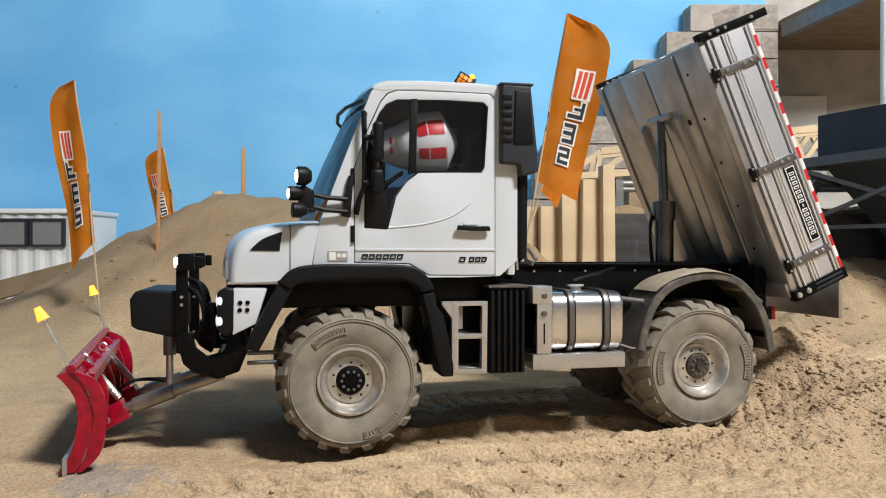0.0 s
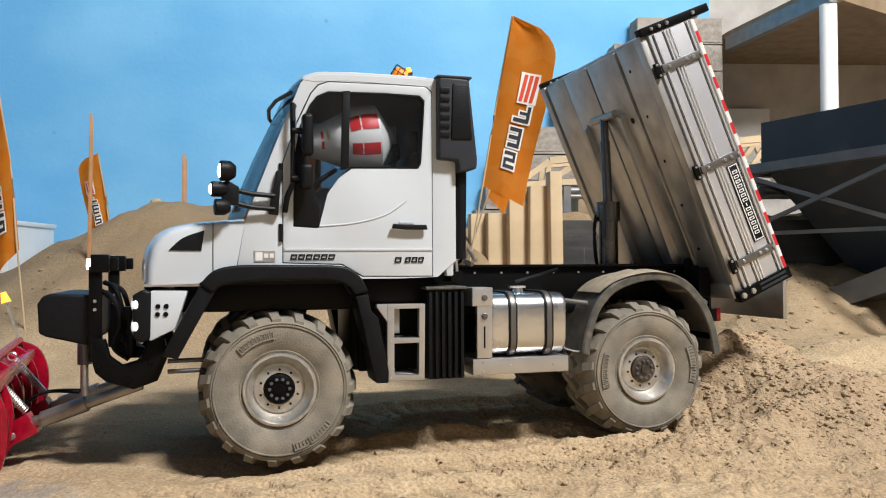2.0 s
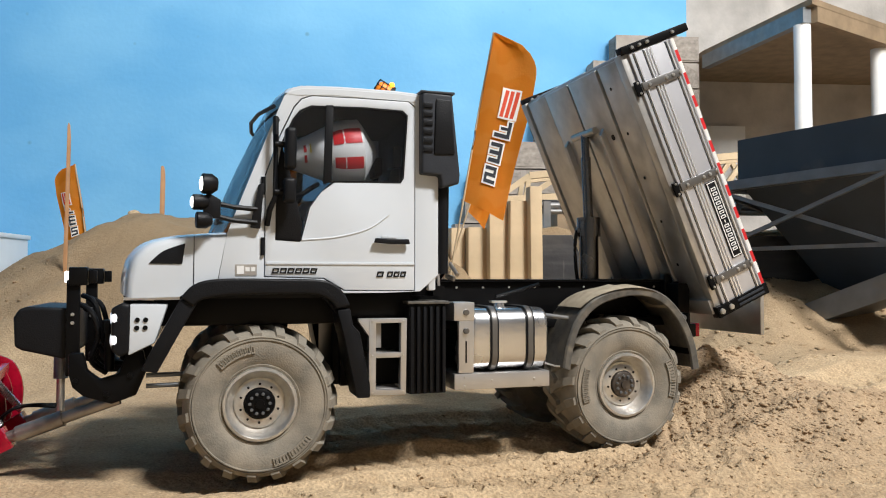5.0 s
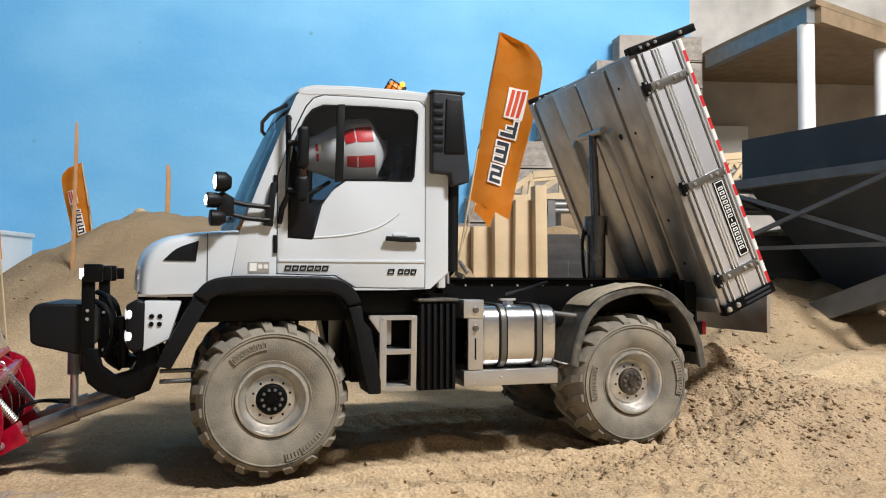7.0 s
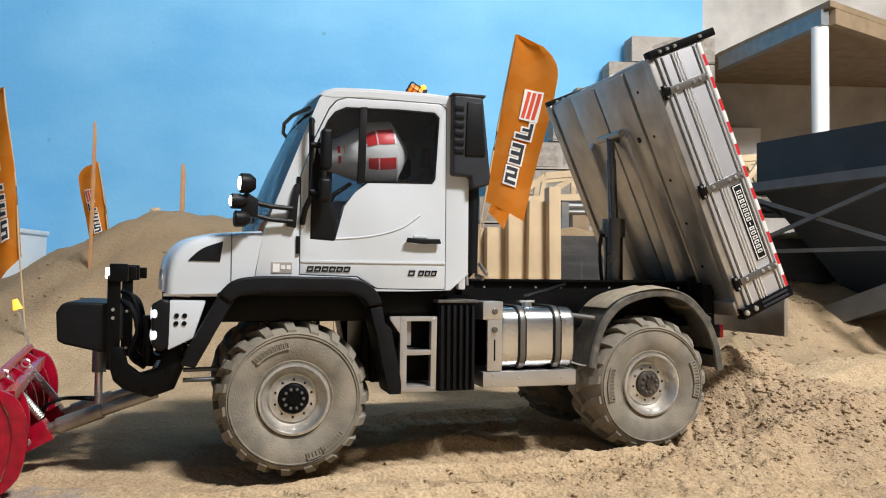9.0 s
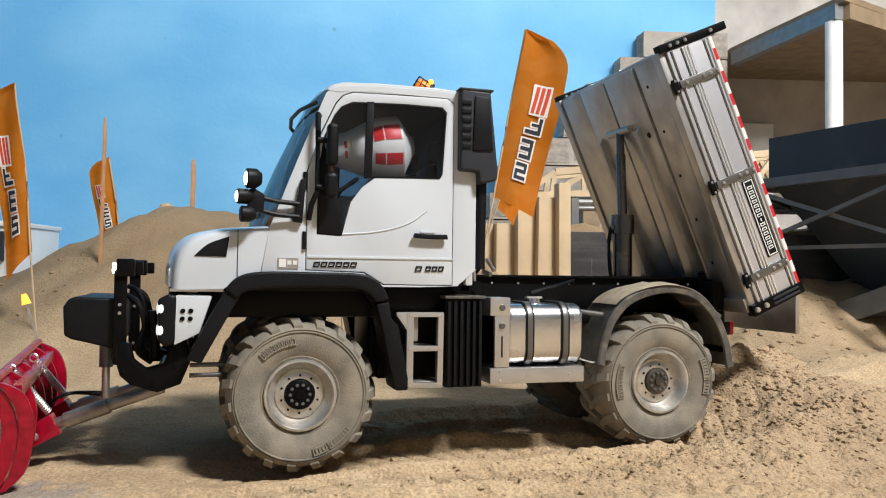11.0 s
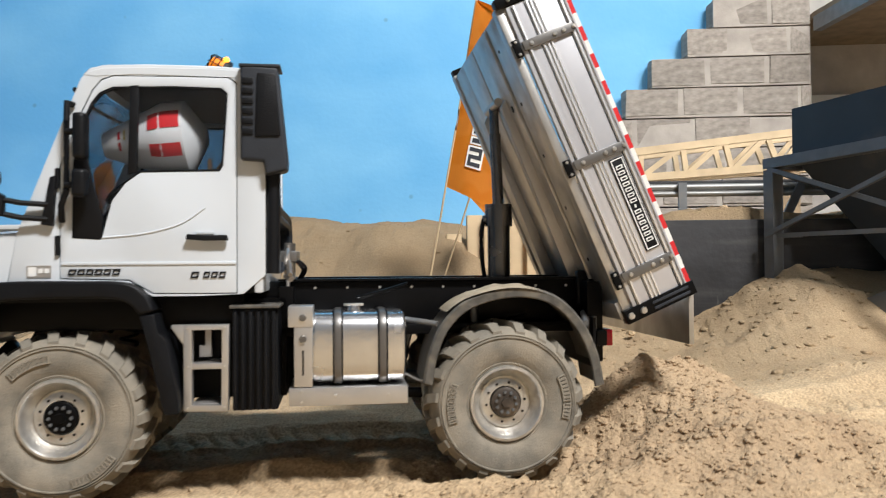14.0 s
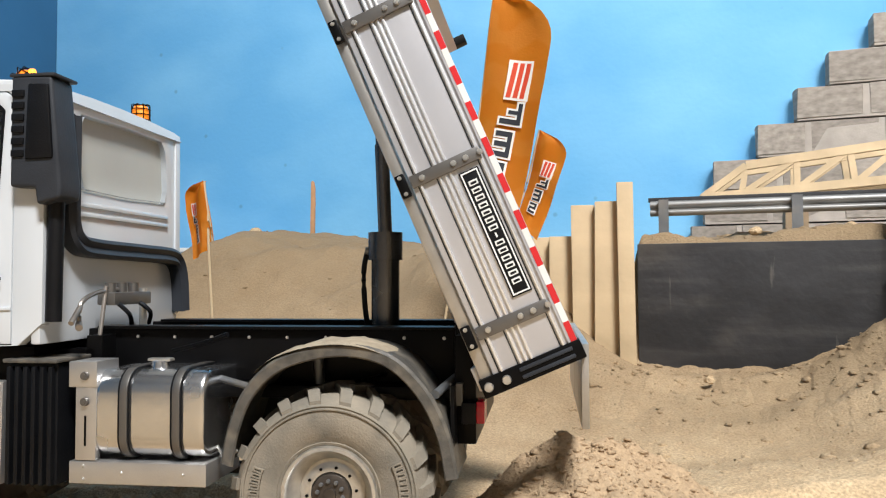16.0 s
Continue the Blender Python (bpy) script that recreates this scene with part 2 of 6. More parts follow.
def flag_material():
    """Thin orange cloth that lets some light through, printed with broad curling bands of a paler orange."""
    m = mat("orange_flag_cloth", (0.80, 0.305, 0.018), 0.75, var=0.06, scale=9, bump=0.15, bump_scale=400)
    nt = m.node_tree
    b = nt.nodes["Principled BSDF"]
    last = b.inputs["Base Color"].links[0].from_socket
    co = nt.nodes.new("ShaderNodeTexCoord")
    w = nt.nodes.new("ShaderNodeTexWave")
    w.wave_type = "RINGS"
    w.inputs["Scale"].default_value, w.inputs["Distortion"].default_value, w.inputs["Detail"].default_value, w.inputs["Detail Scale"].default_value = 5.0, 3.5, 1.0, 5.0
    nt.links.new(co.outputs["Object"], w.inputs["Vector"])
    r = nt.nodes.new("ShaderNodeMapRange")
    r.inputs["From Min"].default_value, r.inputs["From Max"].default_value, r.inputs["To Max"].default_value = 0.40, 0.70, 0.6
    nt.links.new(w.outputs["Fac"], r.inputs["Value"])
    mx = nt.nodes.new("ShaderNodeMix")
    mx.data_type = "RGBA"
    mx.inputs[7].default_value = (0.84, 0.36, 0.05, 1)
    nt.links.new(r.outputs[0], mx.inputs[0])
    nt.links.new(last, mx.inputs[6])
    nt.links.new(mx.outputs[2], b.inputs["Base Color"])
    tl, ms = nt.nodes.new("ShaderNodeBsdfTranslucent"), nt.nodes.new("ShaderNodeMixShader")
    ms.inputs[0].default_value = 0.3
    nt.links.new(mx.outputs[2], tl.inputs[0])
    nt.links.new(b.outputs[0], ms.inputs[1])
    nt.links.new(tl.outputs[0], ms.inputs[2])
    nt.links.new(ms.outputs[0], nt.nodes["Material Output"].inputs[0])
    return m


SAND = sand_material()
SKY_PAINT = painted_sky_material()
# blue of the side wall, with its shade put into a darker colour
SHADED_BLUE = mat("shaded_blue_wall_paint", (0.035, 0.15, 0.29), 0.75, var=0.12, scale=2.5, bump=0.2, bump_scale=60)
WHITE_WALL = mat("grey_plaster", (0.22, 0.22, 0.22), 0.9, var=0.06, scale=3, bump=0.2, bump_scale=60)
CONCRETE = mat("grey_concrete", (0.54, 0.51, 0.475), 0.95, var=0.22, scale=7, bump=0.6, bump_scale=90)
BLOCK = mat("concrete_block", (0.31, 0.275, 0.24), 0.95, var=0.26, scale=7, bump=0.55, bump_scale=70, island=0.12)
MORTAR = mat("mortar", (0.40, 0.36, 0.32), 0.95, var=0.2, scale=12, bump=0.6, bump_scale=150)
PINE = mat("pale_pine", (0.55, 0.42, 0.26), 0.65, var=0.16, scale=14, bump=0.2, bump_scale=120, dirt=0.12)
CHIPBOARD = mat("brown_board", (0.25, 0.18, 0.11), 0.75, var=0.2, scale=20)
STEEL_GREY = mat("grey_steel", (0.20, 0.21, 0.22), 0.45, 0.6, var=0.15, scale=30, dirt=0.1)
HOPPER_DARK = mat("dark_blue_grey_paint", (0.035, 0.045, 0.058), 0.5, var=0.2, scale=9, dirt=0.10)
RAIL_STEEL = mat("galvanised_rail", (0.34, 0.34, 0.335), 0.55, 0.7, var=0.1, scale=30)
RAIL_SHADE = mat("shaded_rail_steel", (0.045, 0.045, 0.048), 0.6, 0.3, var=0.2, scale=40)
BLACK_BOARD = stained_board_material()
WHITE_PAINT = mat("white_paint", (0.80, 0.80, 0.79), 0.5, var=0.04, scale=12)
ORANGE = flag_material()
STAKE = mat("tan_stained_wood", (0.50, 0.27, 0.13), 0.7, var=0.2, scale=30, bump=0.2, bump_scale=120)
FLAG_DARK = mat("flag_print_dark", (0.018, 0.022, 0.032), 0.7)
FLAG_WHITE = mat("flag_print_white", (0.78, 0.76, 0.72), 0.7, var=0.03)
FLAG_RED = mat("flag_print_red", (0.62, 0.06, 0.02), 0.7, var=0.03)

# ---- mesh helpers ----


def part(name, bm, material, parent=None, label="", smooth=True, bevel=0.0, seg=2):
    me = bpy.data.meshes.new(name)
    bmesh.ops.recalc_face_normals(bm, faces=bm.faces)
    if bevel:
        edges = [e for e in bm.edges if len(e.link_faces) == 2 and e.calc_face_angle(0) > 0.6]
        bmesh.ops.bevel(bm, geom=edges, offset=bevel, segments=seg, profile=0.6, affect="EDGES", clamp_overlap=True)
    bm.to_mesh(me)
    bm.free()
    me.materials.append(material)
    if smooth:
        me.shade_smooth()
        me.set_sharp_from_angle(angle=radians(38))
    ob = new(name, me)
    if parent:
        ob.parent = parent
    if label:
        tagged(ob, label)
    return ob


def box(bm, x0, x1, y0, y1, z0, z1, m=None):
    r = bmesh.ops.create_cube(bm, size=1)
    k = Matrix.Translation(((x0 + x1) / 2, (y0 + y1) / 2, (z0 + z1) / 2)) @ Matrix.Diagonal((x1 - x0, y1 - y0, z1 - z0, 1))
    bmesh.ops.transform(bm, matrix=(m @ k) if m else k, verts=r["verts"])
    return bm


def one_box(x0, x1, y0, y1, z0, z1, m=None):
    return box(bmesh.new(), x0, x1, y0, y1, z0, z1, m)


def prism(bm, pts, v0, v1, m=None):
    """A side outline of (x, z) points, drawn out from y = v0 to v1."""
    a = [bm.verts.new((x, v0, z)) for x, z in pts]
    b = [bm.verts.new((x, v1, z)) for x, z in pts]
    n = len(pts)
    bm.faces.new(a)
    bm.faces.new(b[::-1])
    for i in range(n):
        bm.faces.new((a[i], b[i], b[(i + 1) % n], a[(i + 1) % n]))
    if m:
        bmesh.ops.transform(bm, matrix=m, verts=a + b)
    return bm


def ring(bm, outer, inner, v0, v1):
    """A panel with a hole: paired outlines of (x, z) points."""
    n = len(outer)
    o0, i0 = [bm.verts.new((x, v0, z)) for x, z in outer], [bm.verts.new((x, v0, z)) for x, z in inner]
    o1, i1 = [bm.verts.new((x, v1, z)) for x, z in outer], [bm.verts.new((x, v1, z)) for x, z in inner]
    for k in range(n):
        j = (k + 1) % n
        bm.faces.new((o0[k], o0[j], i0[j], i0[k]))
        bm.faces.new((o1[j], o1[k], i1[k], i1[j]))
        bm.faces.new((o0[j], o0[k], o1[k], o1[j]))
        bm.faces.new((i0[k], i0[j], i1[j], i1[k]))
    return bm


def rod(bm, p0, p1, r0, r1=None, seg=16):
    p0, p1 = Vector(p0), Vector(p1)
    d = p1 - p0
    r = bmesh.ops.create_cone(bm, cap_ends=True, segments=seg, radius1=r0, radius2=r0 if r1 is None else r1, depth=d.length)
    k = Matrix.Translation((p0 + p1) / 2) @ d.to_track_quat("Z", "Y").to_matrix().to_4x4()
    bmesh.ops.transform(bm, matrix=k, verts=r["verts"])
    return bm


def one_rod(p0, p1, r0, r1=None, seg=16):
    return rod(bmesh.new(), p0, p1, r0, r1, seg)


def beam(bm, p0, p1, w, h, up=(0, 0, 1)):
    """A square bar from p0 to p1."""
    p0, p1, up = Vector(p0), Vector(p1), Vector(up)
    d = (p1 - p0).normalized()
    s = d.cross(up).normalized()
    t = s.cross(d)
    vs = [bm.verts.new(p + s * a * w / 2 + t * b * h / 2) for p in (p0, p1) for a, b in ((-1, -1), (1, -1), (1, 1), (-1, 1))]
    for f in ((0, 1, 2, 3), (7, 6, 5, 4), (0, 4, 5, 1), (1, 5, 6, 2), (2, 6, 7, 3), (3, 7, 4, 0)):
        bm.faces.new([vs[i] for i in f])
    return bm


def tube(bm, pts, r, seg=8, closed=False):
    """A round hose or bar along points."""
    pts = [Vector(p) for p in pts]
    rings, n = [], len(pts)
    for i, p in enumerate(pts):
        d = (pts[(i + 1) % n] - pts[i - 1]) if closed else (pts[min(i + 1, n - 1)] - pts[max(i - 1, 0)])
        q = d.to_track_quat("Z", "Y")
        rings.append([bm.verts.new(p + q @ Vector((r * math.cos(a), r * math.sin(a), 0))) for a in [2 * math.pi * k / seg for k in range(seg)]])
    for i in range(n if closed else n - 1):
        a, b = rings[i], rings[(i + 1) % n]
        for k in range(seg):
            bm.faces.new((a[k], a[(k + 1) % seg], b[(k + 1) % seg], b[k]))
    if not closed:
        bm.faces.new(rings[0][::-1])
        bm.faces.new(rings[-1])
    return bm


def lathe(bm, profile, seg=48, m=None, closed=True):
    """A (radius, y) outline turned about the y axis."""
    rings = []
    for k in range(seg):
        a = 2 * math.pi * k / seg
        rings.append([bm.verts.new((r * math.cos(a), y, r * math.sin(a))) for r, y in profile])
    n = len(profile)
    for k in range(seg):
        a, b = rings[k], rings[(k + 1) % seg]
        for i in range(n if closed else n - 1):
            j = (i + 1) % n
            bm.faces.new((a[i], a[j], b[j], b[i]))
    if not closed:
        for i in (0, n - 1):
            if profile[i][0] > 1e-5:
                bm.faces.new([q[i] for q in rings])
    if m:
        bmesh.ops.transform(bm, matrix=m, verts=[v for q in rings for v in q])
    return bm


def curve_pts(pts, n=6):
    """Smooth points through the given ones."""
    out = []
    P = [np.array(p, float) for p in pts]
    for i in range(len(P) - 1):
        a, b, c, d = P[max(i - 1, 0)], P[i], P[i + 1], P[min(i + 2, len(P) - 1)]
        for k in range(n):
            t = k / n
            out.append(tuple(0.5 * (2 * b + (c - a) * t + (2 * a - 5 * b + 4 * c - d) * t * t + (3 * b - a - 3 * c + d) * t ** 3)))
    out.append(tuple(P[-1]))
    return out


def across(bm, x0):
    """Turns an outline of (y, z) drawn along y so that it is drawn along x from x0."""
    for w in bm.verts:
        w.co = Vector((x0 + w.co.y, w.co.x, w.co.z))
    return bm


def thing(name, m, label, category, group="", kind=""):
    ob = new(name)
    ob.matrix_world = m
    ob.empty_display_size = 0.02
    return tagged(ob, label, category, group, kind)


# ---- the ground ----
def smooth(a, b, x):
    t = np.clip((x - a) / (b - a), 0, 1)
    return t * t * (3 - 2 * t)


def value_noise(x, y, seed):
    """Smooth lattice noise from -1 to 1."""
    xi, yi = np.floor(x).astype(np.int64), np.floor(y).astype(np.int64)
    fx, fy = x - xi, y - yi
    fx, fy = fx * fx * (3 - 2 * fx), fy * fy * (3 - 2 * fy)

    def h(i, j):
        k = (i * 374761393 + j * 668265263 + seed * 974711) & 0x7FFFFFFF
        k = ((k ^ (k >> 13)) * 1274126177) & 0x7FFFFFFF
        return ((k ^ (k >> 16)) & 0xFFFF) / 32767.5 - 1
    return (h(xi, yi) * (1 - fx) + h(xi + 1, yi) * fx) * (1 - fy) + (h(xi, yi + 1) * (1 - fx) + h(xi + 1, yi + 1) * fx) * fy


def fractal(x, y, seed, octaves=4):
    out, a = 0, 1
    for k in range(octaves):
        out = out + a * value_noise(x * 2 ** k, y * 2 ** k, seed + k)
        a *= 0.5
    return out


TRUCK = pose(-0.071, 0.603, 0.0, 0, 0, 12.8)
CU, SU = math.cos(radians(12.8)), math.sin(radians(12.8))


def height(x, y):
    u, v = (x + 0.071) * CU + (y - 0.603) * SU, -(x + 0.071) * SU + (y - 0.603) * CU
    # the long mound behind, falling off to the left, plateau behind the board wall
    crest = 0.238 * smooth(-1.03, -0.41, x) + 0.030 * np.exp(-((x + 0.42) / 0.16) ** 2)
    mound = crest * smooth(1.02, 1.62, y + 0.06 * fractal(x * 3, y * 3, 5, 3)) * (1 - 0.55 * smooth(1.75, 2.3, y))
    mound = mound + 0.012 * smooth(1.1, 1.4, y) * fractal(x * 9, y * 9, 71, 4) * smooth(-1.1, -0.8, x)
    board = smooth(1.402, 1.422, y) * smooth(0.27, 0.31, x)
    right = smooth(0.1, 0.34, x)
    slope = (0.052 + 0.085 * smooth(0.48, 0.68, x)) * smooth(1.02, 1.38, y + 0.03 * value_noise(x * 8, y * 8, 9))
    z = mound * (1 - right) + right * (slope * (1 - board) + board * (0.232 + 0.008 * fractal(x * 16, y * 16, 61, 4)))
    # low rise towards the right, smooth hump, and the tipped heap behind the rear wheel
    z = z + 0.022 * smooth(0.30, 0.75, x) * (1 - smooth(0.95, 1.25, y))
    z = z + 0.026 * np.exp(-((x - 0.66) / 0.20) ** 2 - ((y - 1.0) / 0.085) ** 2)
    lump = fractal(x * 26, y * 26, 91, 3)
    heap = 0.066 * np.maximum(0, 1 - np.sqrt(((u - 0.425) / 0.13) ** 2 + ((v - 0.070) / 0.125) ** 2)) ** 1.15
    heap2 = 0.034 * np.exp(-((u - 0.50) / 0.10) ** 2 - ((v + 0.01) / 0.10) ** 2)
    z = z + (heap + heap2) * (1 + 0.05 * lump)
    # ridge thrown up on the near side of the track
    z = z + 0.017 * np.exp(-((v + 0.052 + 0.008 * lump) / 0.022) ** 2) * smooth(0.20, 0.36, u) * (1 - smooth(0.62, 0.8, u))
    # wheel ruts along the way it drove
    along = smooth(-0.10, 0.0, u) * (1 - smooth(0.9, 1.3, u))
    for c in (0.023, 0.163):
        w = (v - c) / 0.028
        cleat = np.maximum(0, np.sin(u * 340 + np.abs(v - c) * 170)) ** 2
        z = z - along * np.exp(-w ** 4) * (0.0045 + 0.0030 * cleat) + along * 0.0045 * np.exp(-((np.abs(v - c) - 0.037) / 0.010) ** 2) * (1 + 0.6 * lump)
    # older tracks in the foreground: cleat prints beside the truck and a broader crossing track nearer by
    soft = 0.5 + 0.5 * np.clip(1.6 * value_noise(x * 14, y * 14, 53) + 0.3, -1, 1)
    for c, half, sway, deep, run in ((-0.056, 0.026, 0.005, 0.0125, 215), (-0.122, 0.028, 0.016, 0.0115, 205), (-0.215, 0.030, -0.030, 0.0055, 265)):
        off = v - c - sway * np.sin(u * 4)
        band = np.exp(-(off / half) ** 6) * smooth(-0.22, -0.05, u) * (1 - smooth(0.17, 0.32, u))
        cleat = smooth(0.25, 0.6, np.sin(u * run + np.abs(off) * 170 + 1.3 * value_noise(x * 25, y * 25, 57)))
        z = z - deep * band * soft * (0.25 + 0.9 * cleat)
        z = z + 0.0055 * soft * np.exp(-((np.abs(off) - half - 0.006) / 0.006) ** 2) * smooth(-0.22, -0.05, u) * (1 - smooth(0.2, 0.35, u))
    # fine scraped lines along the way it drove
    scrape = np.maximum(0, fractal(u * 5 + 0.6 * v, v * 120, 101, 3) - 0.15)
    z = z - 0.0065 * scrape * smooth(-0.03, -0.10, v) * (0.35 + soft) * (1 - 0.8 * smooth(0.15, 0.3, u))
    # lumps, prints and clods
    rough = 0.28 + 0.85 * smooth(0.10, 0.34, u) * np.exp(-((v + 0.04) / 0.17) ** 2)
    z = z + 0.007 * fractal(x * 5, y * 5, 11) + 0.0044 * rough * fractal(x * 19 + 0.4 * y * 19, y * 34, 23, 4)
    z = z + 0.0038 * rough * np.maximum(0, fractal(x * 95, y * 125, 37, 3) - 0.30)
    z = z + 0.0020 * (0.35 + rough) * np.abs(value_noise(x * 150, y * 190, 43)) * smooth(-0.5, 0.3, value_noise(x * 17, y * 17, 47))
    z = z - 0.0035 * np.exp(-((u + 0.02) / 0.08) ** 2 - ((v - 0.09) / 0.13) ** 2)
    # trodden and raked sand between the heap and the boards
    far = smooth(0.88, 1.0, y) * (1 - board) * smooth(0.1, 0.3, x)
    z = z + far * (0.006 * fractal(x * 7, y * 16, 131, 4) - 0.006 * np.maximum(0, fractal(x * 13, y * 22, 137, 3) - 0.35))
    z = z + 0.010 * smooth(1.12, 1.22, y) * smooth(0.2, 0.34, x) * (1 - board) * np.maximum(-0.3, fractal(x * 24, y * 24, 83, 4) - 0.2)
    z = z - 0.0035 * np.exp(-((u + 0.02) / 0.08) ** 2 - ((v - 0.09) / 0.13) ** 2)
    return z


def grid_lines(a, b, c, d, fine, coarse):
    """Lines from a to d, close together between b and c."""
    out = list(np.arange(b, c, fine))
    s, p = fine, b
    while p > a:
        s = min(s * 1.12, coarse)
        p -= s
        out.append(p)
    s, p = fine, c
    while p < d:
        out.append(p)
        s = min(s * 1.12, coarse)
        p += s
    return np.array(sorted(out))


def build_ground():
    xs, ys = grid_lines(-2.6, -0.40, 0.66, 4.3, 0.0018, 0.022), grid_lines(-3.0, 0.36, 0.90, 3.25, 0.0017, 0.016)
    X, Y = np.meshgrid(xs, ys)
    Z = height(X, Y)
    n, m = len(xs), len(ys)
    idx = np.arange(n * m).reshape(m, n)
    faces = np.stack([idx[:-1, :-1], idx[:-1, 1:], idx[1:, 1:], idx[1:, :-1]], -1).reshape(-1, 4)
    me = bpy.data.meshes.new("ground")
    me.from_pydata(np.stack([X, Y, Z], -1).reshape(-1, 3).tolist(), [], faces.tolist())
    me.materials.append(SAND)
    me.shade_smooth()
    return tagged(new("ground", me), "dry tan sand with wheel ruts, clods and mounds", "sand", kind="structure")


build_ground()


def build_clods():
    """Loose crumbs of caked sand, thickest by the heap, on the near ridge and below the board wall."""
    rng = np.random.default_rng(8)
    base = bmesh.new()
    bmesh.ops.create_icosphere(base, subdivisions=1, radius=1)
    ico = np.array([v.co[:] for v in base.verts])
    tri = np.array([[v.index for v in f.verts] for f in base.faces])
    base.free()
    spots = []
    for n, (ux, vx), (su, sv), (r0, r1) in ((5200, (0.48, -0.02), (0.12, 0.075), (0.0005, 0.0026)), (2400, (0.30, -0.050), (0.13, 0.028), (0.0005, 0.0024)), (2600, (0.43, 0.07), (0.06, 0.06), (0.0006, 0.0030)),
                                            (900, (0.10, -0.10), (0.25, 0.07), (0.0005, 0.0020)), (1100, (-0.15, 0.06), (0.12, 0.12), (0.0005, 0.0020)), (700, (0.15, 0.08), (0.15, 0.06), (0.0006, 0.0024))):
        u, v = rng.normal(ux, su, n), rng.normal(vx, sv, n)
        r = r0 + (r1 - r0) * rng.random(n) ** 4.5
        spots.append(np.stack([-0.071 + u * CU - v * SU, 0.603 + u * SU + v * CU, r], -1))
    for n, (x0, x1), (y0, y1), (r0, r1) in ((900, (0.24, 0.85), (0.98, 1.39), (0.0010, 0.0075)), (500, (0.28, 0.75), (1.25, 1.39), (0.0010, 0.0065)), (400, (-0.95, 0.25), (1.1, 1.65), (0.0012, 0.0055)), (300, (0.32, 1.2), (1.43, 1.6), (0.0015, 0.014))):
        r = r0 + (r1 - r0) * rng.random(n) ** 6
        spots.append(np.stack([rng.uniform(x0, x1, n), rng.uniform(y0, y1, n), r], -1))
    P = np.concatenate(spots)
    Z = height(P[:, 0], P[:, 1])
    V, F = [], []
    for k, (x, y, r) in enumerate(P):
        j = 1 + rng.uniform(-0.28, 0.28, (len(ico), 1))
        V.append(ico * j * (r * 1.2, r * 1.2, r * 0.52) + (x, y, Z[k] - r * 0.22))
        F.append(tri + k * len(ico))
    me = bpy.data.meshes.new("sand_clods")
    me.from_pydata(np.concatenate(V).tolist(), [], np.concatenate(F).tolist())
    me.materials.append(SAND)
    me.shade_smooth()
    return tagged(new("sand_clods", me), "loose crumbs of caked tan sand on the ground", "sand clods", kind="stuff")


build_clods()

# ---- the hall ----


def slab(name, x0, x1, y0, y1, z0, z1, material, label, category):
    return tagged(part(name, one_box(x0, x1, y0, y1, z0, z1), material, smooth=False), label, category, kind="structure")


slab("wall_north", -2.52, 1.262, 3.05, 3.2, -0.3, 3.5, SKY_PAINT, "sky-blue painted wall with faint clouds and scuffs", "wall")
slab("wall_west", -2.67, -2.52, -3.0, 3.2, -0.3, 3.5, SHADED_BLUE, "blue side wall, its shade put into the colour", "wall")
slab("wall_alcove", 1.262, 4.3, 3.32, 3.45, -0.3, 3.5, CONCRETE, "grey concrete wall behind the shelter", "wall")
slab("wall_east", 4.3, 4.45, -3.0, 3.45, -0.3, 3.5, WHITE_WALL, "plain light grey hall wall", "wall")
slab("wall_south", -2.67, 4.45, -3.15, -3.0, -0.3, 3.5, WHITE_WALL, "plain light grey hall wall", "wall")
slab("ceiling", -2.67, 4.45, -3.15, 3.45, 3.5, 3.6, WHITE_WALL, "plain light grey hall ceiling", "ceiling")


# ---- stepped block wall ----
def block_wall():
    root = thing("block_wall", pose(0, 2.95, 0), "stepped grey concrete block wall with rough mortar joints", "wall", kind="structure")
    tops = (0.245, 0.35, 0.455, 0.560, 0.668, 0.776, 0.884, 0.987, 1.092)
    lefts = (0.30, 0.30, 0.34, 0.371, 0.505, 0.620, 0.714, 0.840, 0.930)
    rng = random.Random(4)
    shapes = []
    for k in range(5):
        bm = one_box(-0.5, 0.5, -0.05, 0.05, -0.5, 0.5)
        bmesh.ops.bevel(bm, geom=bm.edges[:], offset=0.035, segments=1, affect="EDGES")
        for v in bm.verts:
            v.co += Vector((rng.uniform(-0.012, 0.012), rng.uniform(-0.004, 0.004), rng.uniform(-0.03, 0.03)))
        me = bpy.data.meshes.new("block")
        bm.to_mesh(me)
        bm.free()
        me.materials.append(BLOCK)
        shapes.append(me)
    core = bmesh.new()
    z0 = 0.14
    for row, (top, left) in enumerate(zip(tops, lefts)):
        box(core, left + 0.01, 1.272, 0.0035, 0.09, z0, top - 0.006)
        x, first = left, True
        while x < 1.27:
            w = 0.205 if not (first and row % 3 == 1) else 0.155
            e = min(x + w, 1.277)
            if e - x > 0.03:
                ob = new("block", rng.choice(shapes))
                ob.parent = root
                ob.location = ((x + e) / 2, 0.05 + rng.uniform(-0.004, 0.004), (z0 + top) / 2)
                ob.scale = (e - x - 0.007, 1, top - z0 - 0.007)
            x, first = e, False
        z0 = top
    part("mortar_bed", core, MORTAR, root, "rough grey mortar", smooth=False)


